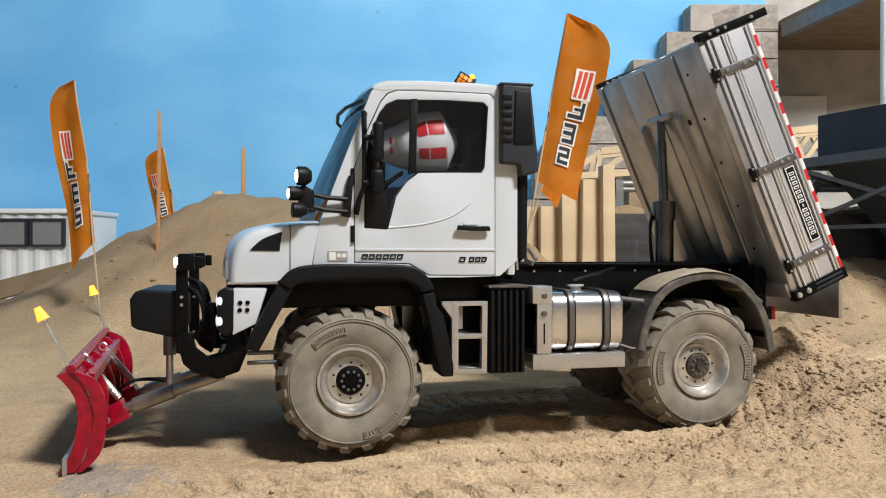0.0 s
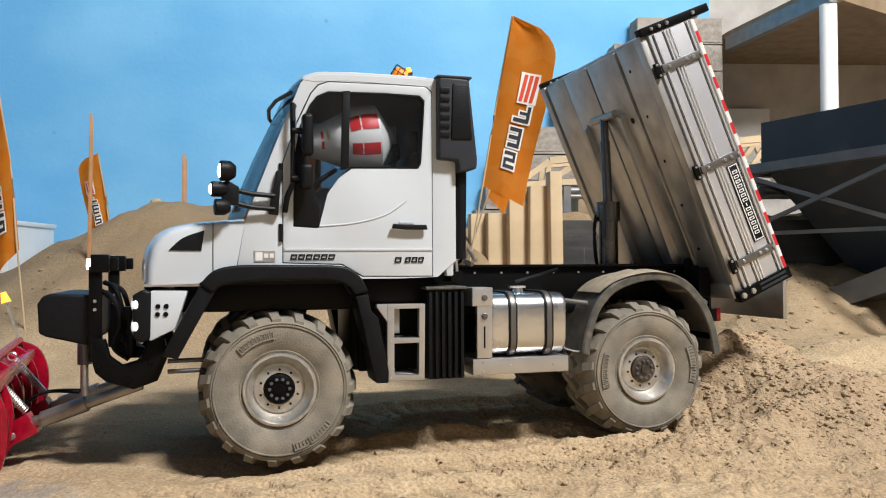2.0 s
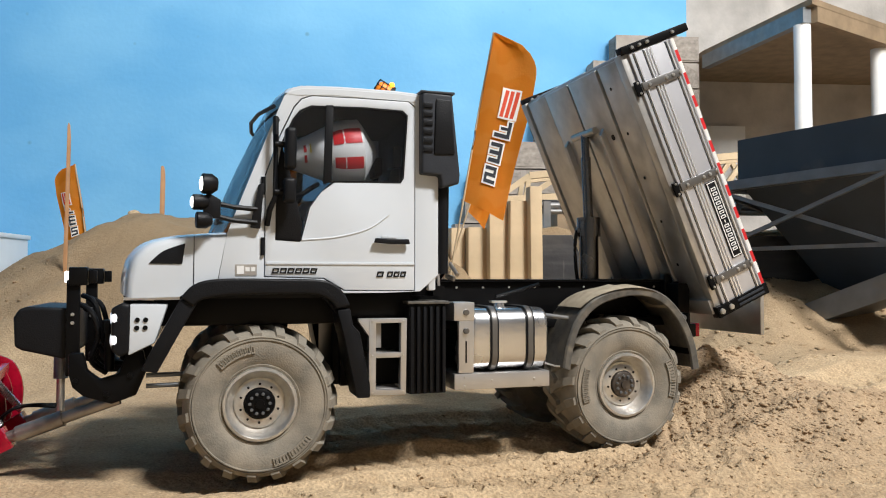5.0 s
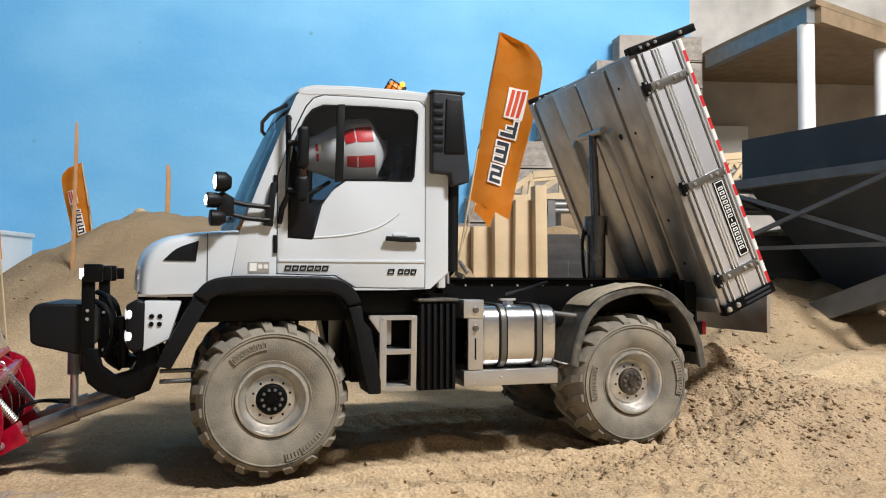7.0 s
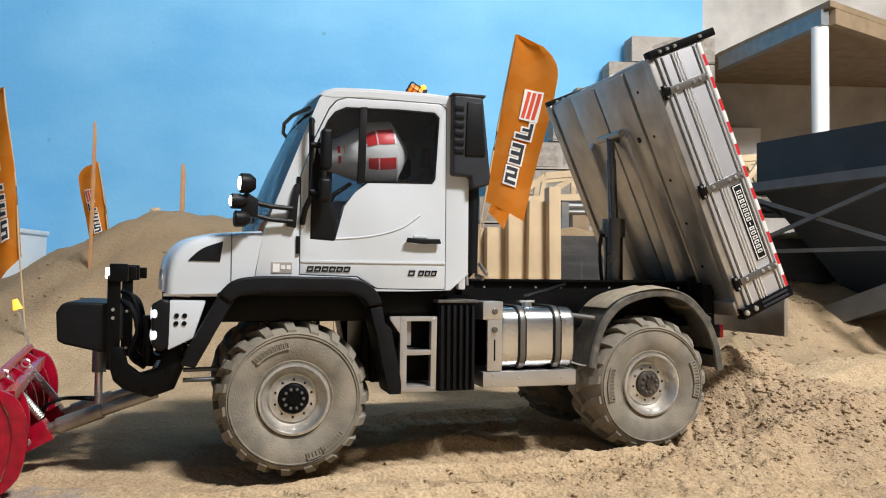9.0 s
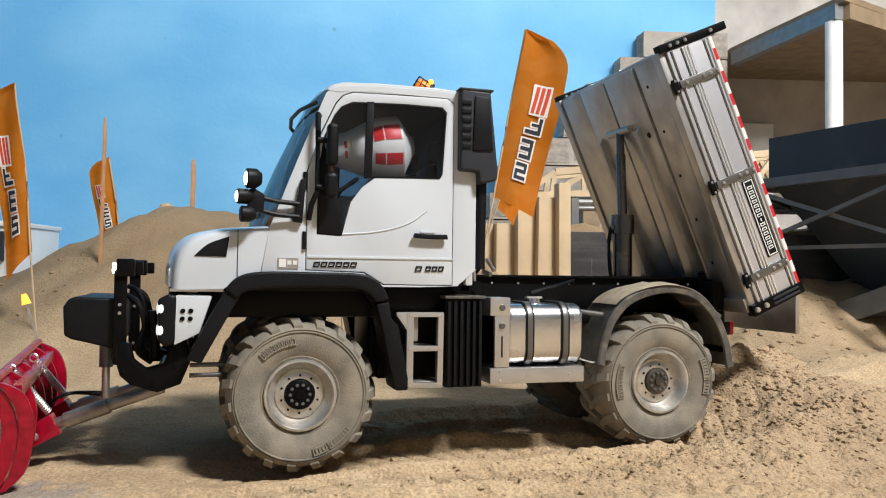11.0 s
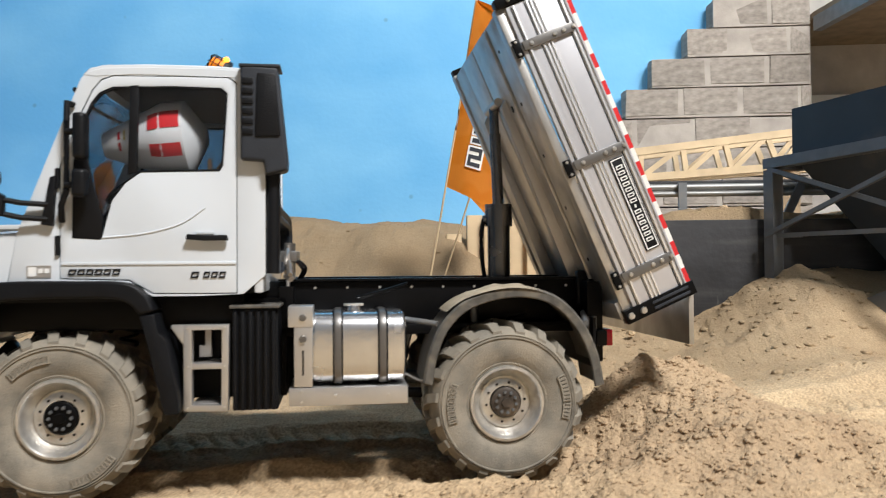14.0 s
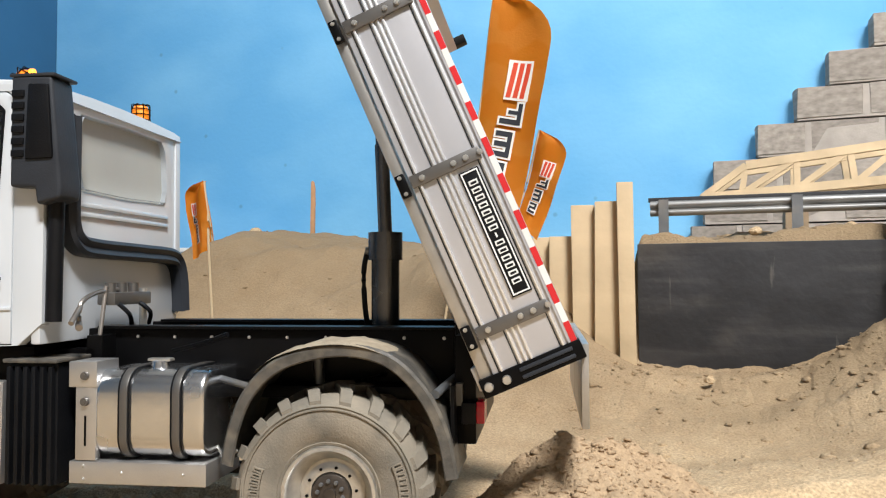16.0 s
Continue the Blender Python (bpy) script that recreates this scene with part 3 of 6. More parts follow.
def shelter():
    root = thing("shelter", pose(1.378, 2.40, 0), "open lean-to with board roof on white round posts", "shelter")
    part("post", one_rod((0, 0, 0.1), (0, 0, 0.955), 0.026, seg=20), WHITE_PAINT, root, "white round post")
    part("post", one_rod((0.415, 0.23, 0.1), (0.415, 0.23, 0.955), 0.026, seg=20), WHITE_PAINT, root, "white round post")
    bm = bmesh.new()
    pts = [(0.0, -0.06), (1.5, 0.78), (1.5, 0.915), (-0.10, 0.915), (-0.10, 0.53)]
    a = [bm.verts.new((x, y, 1.005)) for x, y in pts]
    b = [bm.verts.new((x, y, 1.025)) for x, y in pts]
    bm.faces.new(a), bm.faces.new(b)
    for i in range(5):
        bm.faces.new((a[i], a[(i + 1) % 5], b[(i + 1) % 5], b[i]))
    part("roof_board", bm, CHIPBOARD, root, "brown board roof")
    bm = bmesh.new()
    beam(bm, (0.0, -0.03, 0.98), (-0.09, 0.53, 0.98), 0.03, 0.05)
    part("beam", bm, STEEL_GREY, root, "grey edge beam", smooth=False)
    bm = bmesh.new()
    beam(bm, (0.02, -0.03, 0.98), (1.4, 0.74, 0.98), 0.03, 0.05)
    part("beam", bm, CHIPBOARD, root, "brown edge beam", smooth=False)
    p = tagged(part("white_panel", one_box(1.30, 1.62, 3.285, 3.31, 0.45, 0.803), WHITE_PAINT), "plain white panel leaning on the concrete wall", "panel")
    return p


# ---- pale wooden lattice bridge ----
def lattice_bridge():
    root = thing("lattice_bridge", pose(0, 0, 0), "pale unpainted pine lattice girder ramp rising slowly", "bridge")
    A, B = Vector((0.362, 2.30, 0.372)), Vector((1.25, 2.30, 0.428))
    for off in (0.0, 0.11):
        o = Vector((0, off, 0))
        part("lower_chord", beam(bmesh.new(), A + o, B + o, 0.018, 0.02), PINE, root, smooth=False)
        C, D = A + o + Vector((0.103, 0, 0.074)), B + o + Vector((0, 0, 0.102))
        part("upper_chord", beam(bmesh.new(), C, D, 0.018, 0.02), PINE, root, smooth=False)
        part("end_brace", beam(bmesh.new(), A + o, C, 0.016, 0.016), PINE, root, smooth=False)
        n = 7
        for k in range(n):
            p, q, r = C.lerp(D, k / n), (A + o).lerp(B + o, (k + 0.75) / (n + 0.25)), C.lerp(D, (k + 1) / n)
            part("brace", beam(bmesh.new(), p, q, 0.014, 0.014), PINE, root, smooth=False)
            part("brace", beam(bmesh.new(), q, r, 0.014, 0.014), PINE, root, smooth=False)
    for x in (0.55, 0.95):
        box_part = one_box(x, x + 0.05, 2.30, 2.42, 0.06, 0.366 + (x - 0.36) * 0.063)
        tagged(part("timber_support", box_part, CHIPBOARD, smooth=False), "dark timber block under the girder ramp", "timber")


# ---- board wall, planks and rail ----
def board_wall():
    root = thing("board_wall", pose(0, 0, 0), "black stained retaining board wall with sand scuffs", "retaining wall", kind="structure")
    part("board", one_box(0.305, 2.4, 1.40, 1.42, 0.0, 0.222), BLACK_BOARD, root, bevel=0.002)


def planks():
    rows = [(0.292, 1.385, 0.022, 0.306), (0.2625, 1.400, 0.033, 0.282), (0.229, 1.412, 0.033, 0.279), (0.1945, 1.43, 0.035, 0.236),
            (0.158, 1.445, 0.026, 0.236), (0.124, 1.455, 0.026, 0.205), (0.09, 1.465, 0.026, 0.175), (0.056, 1.475, 0.024, 0.15)]
    for x, y, w, top in rows:
        bm = one_box(-w / 2, w / 2, -0.013, 0.013, 0, top + 0.02)
        for v in bm.verts:
            v.co.x += 0.0015 * math.sin(50 * v.co.z + x * 90)
        ob = part("plank", bm, PINE, bevel=0.0015)
        ob.matrix_world = pose(x, y, -0.02, 0, 0, 8)
        tagged(ob, "upright pale pine plank driven into the sand", "plank", "stepped plank wall")


def guard_rail():
    root = thing("guard_rail", pose(0, 1.49, 0), "silver corrugated guard rail on short steel posts", "guard rail")
    prof = curve_pts([(-0.0010, 0.2665), (-0.0060, 0.2690), (-0.0068, 0.2735), (-0.0015, 0.2775), (-0.0068, 0.2815), (-0.0060, 0.2865), (-0.0010, 0.2890)], 4)
    bm = across(prism(bmesh.new(), prof + [(y + 0.0022, z) for y, z in reversed(prof)], 0.0, 1.885), 0.315)
    part("beam", bm, RAIL_STEEL, root, "silver corrugated rail beam")
    # dark strip standing in for the shade behind the rail's upper edge
    part("top_channel", one_box(0.312, 2.2, 0.0008, 0.010, 0.2880, 0.2945), RAIL_SHADE, root, "dark strip standing in for shade along the rail's top", bevel=0.001)
    for x, lean in ((0.335, 0), (0.515, 0), (0.70, 0.035), (0.90, 0), (1.1, 0.03), (1.3, 0), (1.5, 0)):
        bm = beam(bmesh.new(), (x - lean * 0.6, -0.012, 0.215), (x + lean * 0.4, -0.012, 0.29), 0.014, 0.006, (0, 1, 0))
        part("post", bm, STEEL_GREY, root, "grey flat steel post", smooth=False)


# ---- hopper ----
def hopper():
    place = pose(0.66, 1.37, 0, 0, 0, -65.6)
    root = thing("hopper", place, "dark blue-grey steel sand hopper on a braced frame", "hopper")
    W, D = 0.275, 0.40
    top, ledge = 0.392, 0.318
    bm = bmesh.new()
    # open bin: upper collar with thick walls
    o = [(0, 0), (W, 0), (W, D), (0, D)]
    t = 0.006
    i = [(t, t), (W - t, t), (W - t, D - t), (t, D - t)]
    levels = [(o, ledge), (o, top), (i, top), (i, ledge)]
    vs = [[bm.verts.new((x, y, z)) for x, y in pts] for pts, z in levels]
    for a, b in ((0, 1), (1, 2), (2, 3)):
        for k in range(4):
            bm.faces.new((vs[a][k], vs[a][(k + 1) % 4], vs[b][(k + 1) % 4], vs[b][k]))
    part("bin_wall", bm, HOPPER_DARK, root, smooth=False)
    bm = bmesh.new()
    low = [(0.10, 0.15), (W - 0.08, 0.15), (W - 0.08, D - 0.15), (0.10, D - 0.15)]
    a = [bm.verts.new((x, y, ledge)) for x, y in o]
    b = [bm.verts.new((x, y, 0.09)) for x, y in low]
    for k in range(4):
        bm.faces.new((a[k], a[(k + 1) % 4], b[(k + 1) % 4], b[k]))
    bm.faces.new(b), bm.faces.new(a)
    part("funnel", bm, HOPPER_DARK, root, "dark tapering funnel", smooth=False)
    for y in (-0.02, D + 0.02):
        part("ledge_beam", beam(bmesh.new(), (-0.03, y, ledge - 0.01), (W + 0.03, y, ledge - 0.007), 0.022, 0.016), STEEL_GREY, root, smooth=False)
    for x in (-0.02, W + 0.02):
        part("ledge_beam", beam(bmesh.new(), (x, -0.008, ledge - 0.01), (x, D + 0.008, ledge - 0.007), 0.022, 0.016), STEEL_GREY, root, smooth=False)
    for x, y in ((-0.02, -0.02), (W + 0.02, -0.02), (-0.02, D + 0.02), (W + 0.02, D + 0.02)):
        part("leg", beam(bmesh.new(), (x, y, -0.02), (x, y, ledge - 0.02), 0.02, 0.02, (0, 1, 0)), STEEL_GREY, root, smooth=False)
    z0, z1, e = 0.195, 0.30, W + 0.02
    for p, q in (((-0.02, -0.028, z1), (e, -0.028, z0)), ((-0.02, -0.036, z0), (e, -0.036, z1)), ((-0.02, -0.02, z0), (e, -0.02, z0)),
                 ((-0.02, -0.02, z0), (-0.02, D + 0.02, z0)), ((-0.028, -0.02, z1), (-0.028, D + 0.02, z0)), ((e, -0.02, z0), (e, D + 0.02, z0))):
        part("brace", beam(bmesh.new(), p, q, 0.006, 0.0065), STEEL_GREY, root, smooth=False)
    part("chute", prism(bmesh.new(), [(0.07, 0.085), (0.09, 0.055), (0.34, 0.145), (0.34, 0.185)], 0.02, 0.10), STEEL_GREY, root, "grey steel discharge chute", smooth=False)
    bm = bmesh.new()
    bmesh.ops.create_grid(bm, x_segments=16, y_segments=10, size=0.5)
    for v in bm.verts:
        v.co = Vector((W / 2 + v.co.x * (W - 0.02), D / 2 + v.co.y * (D - 0.02), ledge + 0.03 + 0.03 * math.cos(v.co.x * 3) * math.cos(v.co.y * 3)))
    tagged(part("sand_fill", bm, SAND), "sand heaped inside the dark steel hopper", "sand", kind="stuff").matrix_world = place
    for k in range(5):
        ob = part("concrete_kerb", one_box(0.0, 0.196, 0, 0.05, 0.0, 0.075), CONCRETE, bevel=0.004)
        ob.matrix_world = pose(0.72 + 0.2 * k, 1.31 - 0.02 * k, 0.01, 0, 0, -5)
        tagged(ob, "grey concrete kerb block at the hopper foot", "kerb block", "kerb blocks")


# ---- white container ----
def container():
    root = thing("container", pose(-1.235, 2.6, 0.135) @ Matrix.Diagonal((1.33, 1.33, 1.0, 1)), "white corrugated site container with a dark-framed window", "container")
    bm = bmesh.new()
    pts, n = [], 60
    for k in range(n):
        x = -0.62 + 0.62 * k / (n - 1)
        pts.append((x, 0.004 if k % 4 in (0, 1) else 0.0))
    a = [bm.verts.new((x, y, -0.15)) for x, y in pts]
    b = [bm.verts.new((x, y, 0.146)) for x, y in pts]
    for k in range(n - 1):
        bm.faces.new((a[k], a[k + 1], b[k + 1], b[k]))
    part("front_wall", bm, WHITE_PAINT, root, smooth=False)
    part("body", one_box(-0.62, 0, 0.006, 0.26, -0.16, 0.148), WHITE_PAINT, root, bevel=0.003)
    part("roof", one_box(-0.625, 0.005, -0.006, 0.265, 0.142, 0.158), WHITE_PAINT, root, bevel=0.003)
    for x0, x1 in ((-0.106, -0.02), (-0.20, -0.112)):
        w = part("window", ring(bmesh.new(), [(x0, 0.030), (x1, 0.030), (x1, 0.125), (x0, 0.125)], [(x0 + 0.006, 0.038), (x1 - 0.006, 0.038), (x1 - 0.006, 0.117), (x0 + 0.006, 0.117)], -0.008, 0.003),
                 FLAG_DARK, root, "dark window frame", smooth=False)
        part("pane", one_box(x0 + 0.006, x1 - 0.006, -0.004, 0.0, 0.038, 0.117), WHITE_WALL, w, "pale closed blind", smooth=False)
    bm = bmesh.new()
    beam(bm, (-1.42, 1.85, -0.035), (-0.83, 1.85, 0.118), 0.04, 0.042)
    tagged(part("timber_beam", bm, CHIPBOARD, smooth=False), "brown timber lying on the sand before the container", "timber")


# ---- feather flags ----
def feather_flag(label, base, top, width, turn=0.0, lean=0.0, mark=True, cut=0.0, bend=0.012, taper=0.0, mark_at=0.13, mark_len=0.57, tail=0.5):
    """A tall teardrop flag. base: where its pole meets the sand; top: its tip's height over the cloth's lower end; cut: bare pole below the cloth."""
    root = thing("feather_flag", Matrix.Translation(base) @ pose(0, 0, 0, 0, lean, turn), label, "flag", "feather flags")
    n = 26
    left, right = [], []
    for k in range(n + 1):
        s = k / n
        z = cut + (top - cut) * s
        y = bend * math.sin(s * 5.0) * s
        w = width * (0.86 + 0.14 * min(1, s * 1.6))
        if s > 0.80:
            w = width * math.sqrt(max(0.0, 1 - ((s - 0.80) / 0.2) ** 2)) * 1.0
        w *= 1 - taper * s
        drop = (1 - s) ** 6
        left.append(Vector((0, y, z)))
        right.append(Vector((w if abs(w) > 0.0015 else math.copysign(0.0015, width), y + abs(bend) * 0.5 * math.sin(s * 9), z - drop * abs(width) * tail)))
    bm = bmesh.new()
    m = 8
    rows = []
    for l, r in zip(left, right):
        rows.append([bm.verts.new(l.lerp(r, j / m) + Vector((0, 0.004 * math.sin(j / m * 6.0 + l.z * 14), 0))) for j in range(m + 1)])
    for k in range(n):
        for j in range(m):
            bm.faces.new((rows[k][j], rows[k][j + 1], rows[k + 1][j + 1], rows[k + 1][j]))
    bmesh.ops.solidify(bm, geom=bm.faces[:], thickness=0.0012)
    part("cloth", bm, ORANGE, root, "orange cloth")
    part("pole", tube(bmesh.new(), [(-0.001, 0, -0.04), (-0.001, 0, cut)] + [(-0.001, v.y, v.z) for v in left[2::3]], 0.0014, 8), PINE, root, "thin wooden pole")
    if mark:
        # the maker's mark as plain shapes: a pale slab with dark strokes and a red square of slashes

        def face(s, f):
            k = min(int(s * n), n - 1)
            t = s * n - k
            l, r = left[k].lerp(left[k + 1], t), right[k].lerp(right[k + 1], t)
            p = l.lerp(r, f)
            return p + Vector((0, 0.004 * math.sin(f * 6.0 + p.z * 14) - 0.0022, 0))

        def patch(bm, s0, s1, f0, f1, lift, slant=0.0):
            a, b = 6, 3
            g = [[bm.verts.new(face(s0 + (s1 - s0) * i / a, f0 + (f1 - f0) * j / b + slant * i / a) + Vector((0, -lift, 0))) for j in range(b + 1)] for i in range(a + 1)]
            for i in range(a):
                for j in range(b):
                    bm.faces.new((g[i][j], g[i][j + 1], g[i + 1][j + 1], g[i + 1][j]))
        s0, L = mark_at, mark_len
        strokes = ((0.02, 0.055, 0.34, 0.60), (0.085, 0.12, 0.34, 0.60), (0.15, 0.185, 0.34, 0.60), (0.02, 0.10, 0.34, 0.40), (0.10, 0.185, 0.54, 0.60),
                   (0.23, 0.27, 0.36, 0.62), (0.31, 0.35, 0.36, 0.62), (0.39, 0.43, 0.36, 0.62), (0.23, 0.43, 0.56, 0.63),
                   (0.49, 0.53, 0.38, 0.72), (0.49, 0.66, 0.65, 0.72), (0.57, 0.60, 0.50, 0.66))
        bm = bmesh.new()
        for a, b, c, d in strokes:
            patch(bm, s0 + L * (a - 0.016), s0 + L * (b + 0.016), c - 0.035, d + 0.035, 0.0004)
        patch(bm, s0 + L * 0.68, s0 + L, 0.38, 0.78, 0.0004)
        part("print_backing", bm, FLAG_WHITE, root, "white printed outline")
        for a, b, c, d in strokes:
            bm = bmesh.new()
            patch(bm, s0 + L * a, s0 + L * b, c, d, 0.0009)
            part("print_stroke", bm, FLAG_DARK, root, "dark printed stroke")
        for q in (0.41, 0.52, 0.63):
            bm = bmesh.new()
            patch(bm, s0 + L * 0.70, s0 + L * 0.98, q, q + 0.075, 0.0009, 0.04)
            part("print_slash", bm, FLAG_RED, root, "red printed slash")
    return root


def wooden_stake(at, h, w, label):
    """A flat stick with one rounded shoulder at its tip."""
    pts = [(-w / 2, 0), (w / 2, 0), (w / 2, h * 0.80), (w * 0.42, h * 0.92), (w * 0.15, h * 0.985), (-w * 0.2, h), (-w / 2, h * 0.985)]
    ob = part("wooden_stake", prism(bmesh.new(), pts, -w * 0.3, w * 0.3), STAKE, bevel=w * 0.1)
    ob.matrix_world = pose(*at, 0, 0.8, 6)
    return tagged(ob, label, "stake", "stakes in the sand")


def rock(at, r, seed, label):
    rng = random.Random(seed)
    bm = bmesh.new()
    bmesh.ops.create_icosphere(bm, subdivisions=2, radius=r)
    for v in bm.verts:
        v.co *= 1 + 0.35 * noise.noise(v.co * (1.3 / r) + Vector((seed, 0, 0)))
        v.co.z *= 0.75
    ob = part("stone", bm, SAND)
    ob.location = at
    return tagged(ob, label, "stone", "stones on the sand")


rock((-0.470, 1.63, 0.270), 0.014, 3, "small grey stone on the sand crest")
rock((0.40, 1.30, 0.050), 0.0065, 7, "small sandy stone before the black boards")
rock((0.46, 1.47, 0.240), 0.0085, 11, "sandy stone under the guard rail")
rock((0.58, 1.46, 0.243), 0.009, 13, "small sandy stone under the guard rail")
block_wall()
shelter()
lattice_bridge()
board_wall()
planks()
guard_rail()
hopper()
container()
feather_flag("tall orange feather flag leaning on its pole beside planks", (0.1146, 1.142, 0.12), 0.386, 0.072, 0, 10, cut=0.139, tail=0.25)
feather_flag("small orange feather flag behind the plank wall", (0.130, 1.286, 0.155), 0.222, 0.040, 0, 18, cut=0.104)
feather_flag("orange feather flag on the sand slope", (-0.527, 1.2, 0.05), 0.368, -0.046, 0, -5.5, cut=0.120, tail=0.9)
feather_flag("small orange feather flag behind the sand mound", (-0.546, 1.61, 0.165), 0.205, -0.046, 0, -8.5, cut=0.055, bend=0.004, tail=0.5, mark_at=0.10, mark_len=0.55)
wooden_stake((-0.494, 1.346, 0.10), 0.300, 0.0058, "thin tan wooden stake standing in the sand slope")
feather_flag("small orange feather flag standing behind the truck", (-0.058, 0.955, 0.0), 0.276, -0.026, 0, -4, cut=0.205, tail=0.3, bend=0.002)
wooden_stake((-0.484, 1.88, 0.20), 0.205, 0.0105, "thin tan wooden stake behind the sand mound")

# ---- truck materials ----
CAB_WHITE = mat("white_gloss_paint", (0.625, 0.665, 0.705), 0.22, var=0.02, scale=20, coat=0.4)
BLACK_PLASTIC = mat("black_plastic", (0.0055, 0.006, 0.0075), 0.45, var=0.2, scale=60, bump=0.15, bump_scale=900, spec=0.22)
DARK_GREY = mat("dark_grey_plastic", (0.034, 0.038, 0.046), 0.45, var=0.12, scale=60, bump=0.1, bump_scale=900, spec=0.22)
BLACK_METAL = mat("black_painted_steel", (0.0032, 0.0032, 0.0036), 0.4, var=0.2, scale=60, spec=0.14)
RUBBER = mat("dusty_rubber", (0.205, 0.185, 0.150), 0.9, var=0.16, scale=90, bump=0.25, bump_scale=700, dirt=0.45, dirt_colour=(0.325, 0.280, 0.215))
RIM = mat("machined_rim", (0.74, 0.73, 0.70), 0.30, 0.85, var=0.14, scale=140, dirt=0.20, dirt_colour=(0.36, 0.27, 0.17))
CHROME = mat("polished_tank", (0.80, 0.81, 0.83), 0.26, 1.0, var=0.06, scale=60, bump=0.07, bump_scale=140, dirt=0.05, dirt_colour=(0.45, 0.40, 0.33))
BRUSHED = mat("brushed_aluminium", (0.66, 0.65, 0.64), 0.36, 0.85, var=0.05, scale=50, bump=0.06, bump_scale=900)
ALU = mat("anodised_side_panel", (0.60, 0.605, 0.64), 0.34, 0.5, var=0.03, scale=40)
# highlights along the dropside ridges, put into a lighter base colour
RIDGE_HIGHLIGHT = mat("highlight_aluminium", (0.88, 0.88, 0.89), 0.25, 0.6, var=0.02)
ALU_DIRTY = mat("scuffed_bed_underside", (0.54, 0.525, 0.50), 0.36, 0.85, var=0.14, scale=60, bump=0.05, bump_scale=400, dirt=0.14, dirt_colour=(0.34, 0.29, 0.22))
STEEL_LIGHT = mat("raw_steel_plate", (0.50, 0.48, 0.46), 0.45, 0.8, var=0.08, scale=50)
STEEL_DULL = mat("worn_steel", (0.36, 0.33, 0.30), 0.4, 0.8, var=0.25, scale=60, dirt=0.16, dirt_colour=(0.16, 0.10, 0.06))
STRAP = mat("dark_steel_strap", (0.20, 0.193, 0.185), 0.42, 0.8, var=0.08, scale=60)
HUB_BROWN = mat("worn_brown_hub", (0.085, 0.070, 0.058), 0.42, 0.55, var=0.3, scale=90, dirt=0.15)
FENDER_GREY = mat("dusty_rear_fender", (0.085, 0.080, 0.071), 0.5, var=0.30, scale=170, bump=0.15, bump_scale=700, dirt=0.26, dirt_colour=(0.23, 0.195, 0.145))
FENDER_DUST = mat("settled_dust", (0.36, 0.30, 0.215), 0.95, var=0.2, scale=120, bump=0.4, bump_scale=900)
PLOUGH_RED = mat("red_gloss_paint", (0.30, 0.003, 0.018), 0.26, var=0.30, scale=130, coat=0.25, spec=0.35, bump=0.10, bump_scale=180)
TAPE_RED = mat("reflective_red", (0.62, 0.025, 0.03), 0.35, var=0.04)
TAPE_WHITE = mat("reflective_white", (0.80, 0.80, 0.78), 0.35, var=0.04)
AMBER = glow("amber_lens", (0.95, 0.25, 0.012), 0.45)
AMBER_LIT = glow("amber_lamp_lit", (1.0, 0.33, 0.03), 2.6)
RAM_STEEL = mat("oiled_dark_steel", (0.15, 0.15, 0.155), 0.26, 0.9, var=0.12, scale=50, dirt=0.06)
LAMP_LIT = glow("white_lamp_lit", (1.0, 0.97, 0.92), 4.0)
LENS = glow("clear_lens", (0.85, 0.88, 0.92), 0.8)
RED_LENS = mat("red_lens", (0.55, 0.012, 0.03), 0.2, var=0.05)
WINDOW = glass("tinted_pane", (0.86, 0.88, 0.90))
# far pane: the gloom inside the cab is put into its tint
WINDOW_DIM = glass("dim_cab_pane", (0.45, 0.46, 0.48))
SCREEN = glass("windscreen_pane", (0.50, 0.54, 0.58))
# rear pane: sky showing through it is put into an opaque colour
REAR_PANE_TONE = mat("sky_toned_rear_pane", (0.50, 0.51, 0.48), 0.30, var=0.06, scale=18)

# truck centre line
MID = 0.086
truck = thing("utility_truck", TRUCK, "white model utility truck, red snow plough, raised silver tipper bed", "model truck")


def bolt(p, axis, r, parent, material=BRUSHED, name="bolt", h=0.0016):
    a = Vector(axis).normalized()
    p = Vector(p)
    bm = rod(bmesh.new(), p, p + a * h, r, r * 0.85, 10)
    rod(bm, p + a * h, p + a * (h + 0.0004), r * 0.45, r * 0.45, 6)
    return part(name, bm, material, parent)


# ---- wheels ----
def wheel_mesh():
    R, W = 0.0545, 0.046
    prof = [(0.0255, 0.003), (0.0265, 0.0002), (0.0285, -0.0014), (0.0290, -0.0010), (0.034, -0.0038), (0.043, -0.0045), (0.0462, -0.0040), (0.0465, -0.0050), (0.0472, -0.0050), (0.0475, -0.0035), (0.0485, -0.0042), (0.0495, -0.003), (0.0525, 0.0015), (0.0535, 0.006),
            (0.0535, W - 0.006), (0.0525, W - 0.0015), (0.0475, W + 0.0035), (0.034, W + 0.004), (0.0255, W - 0.003)]
    tyre = lathe(bmesh.new(), prof, 72)
    return tyre


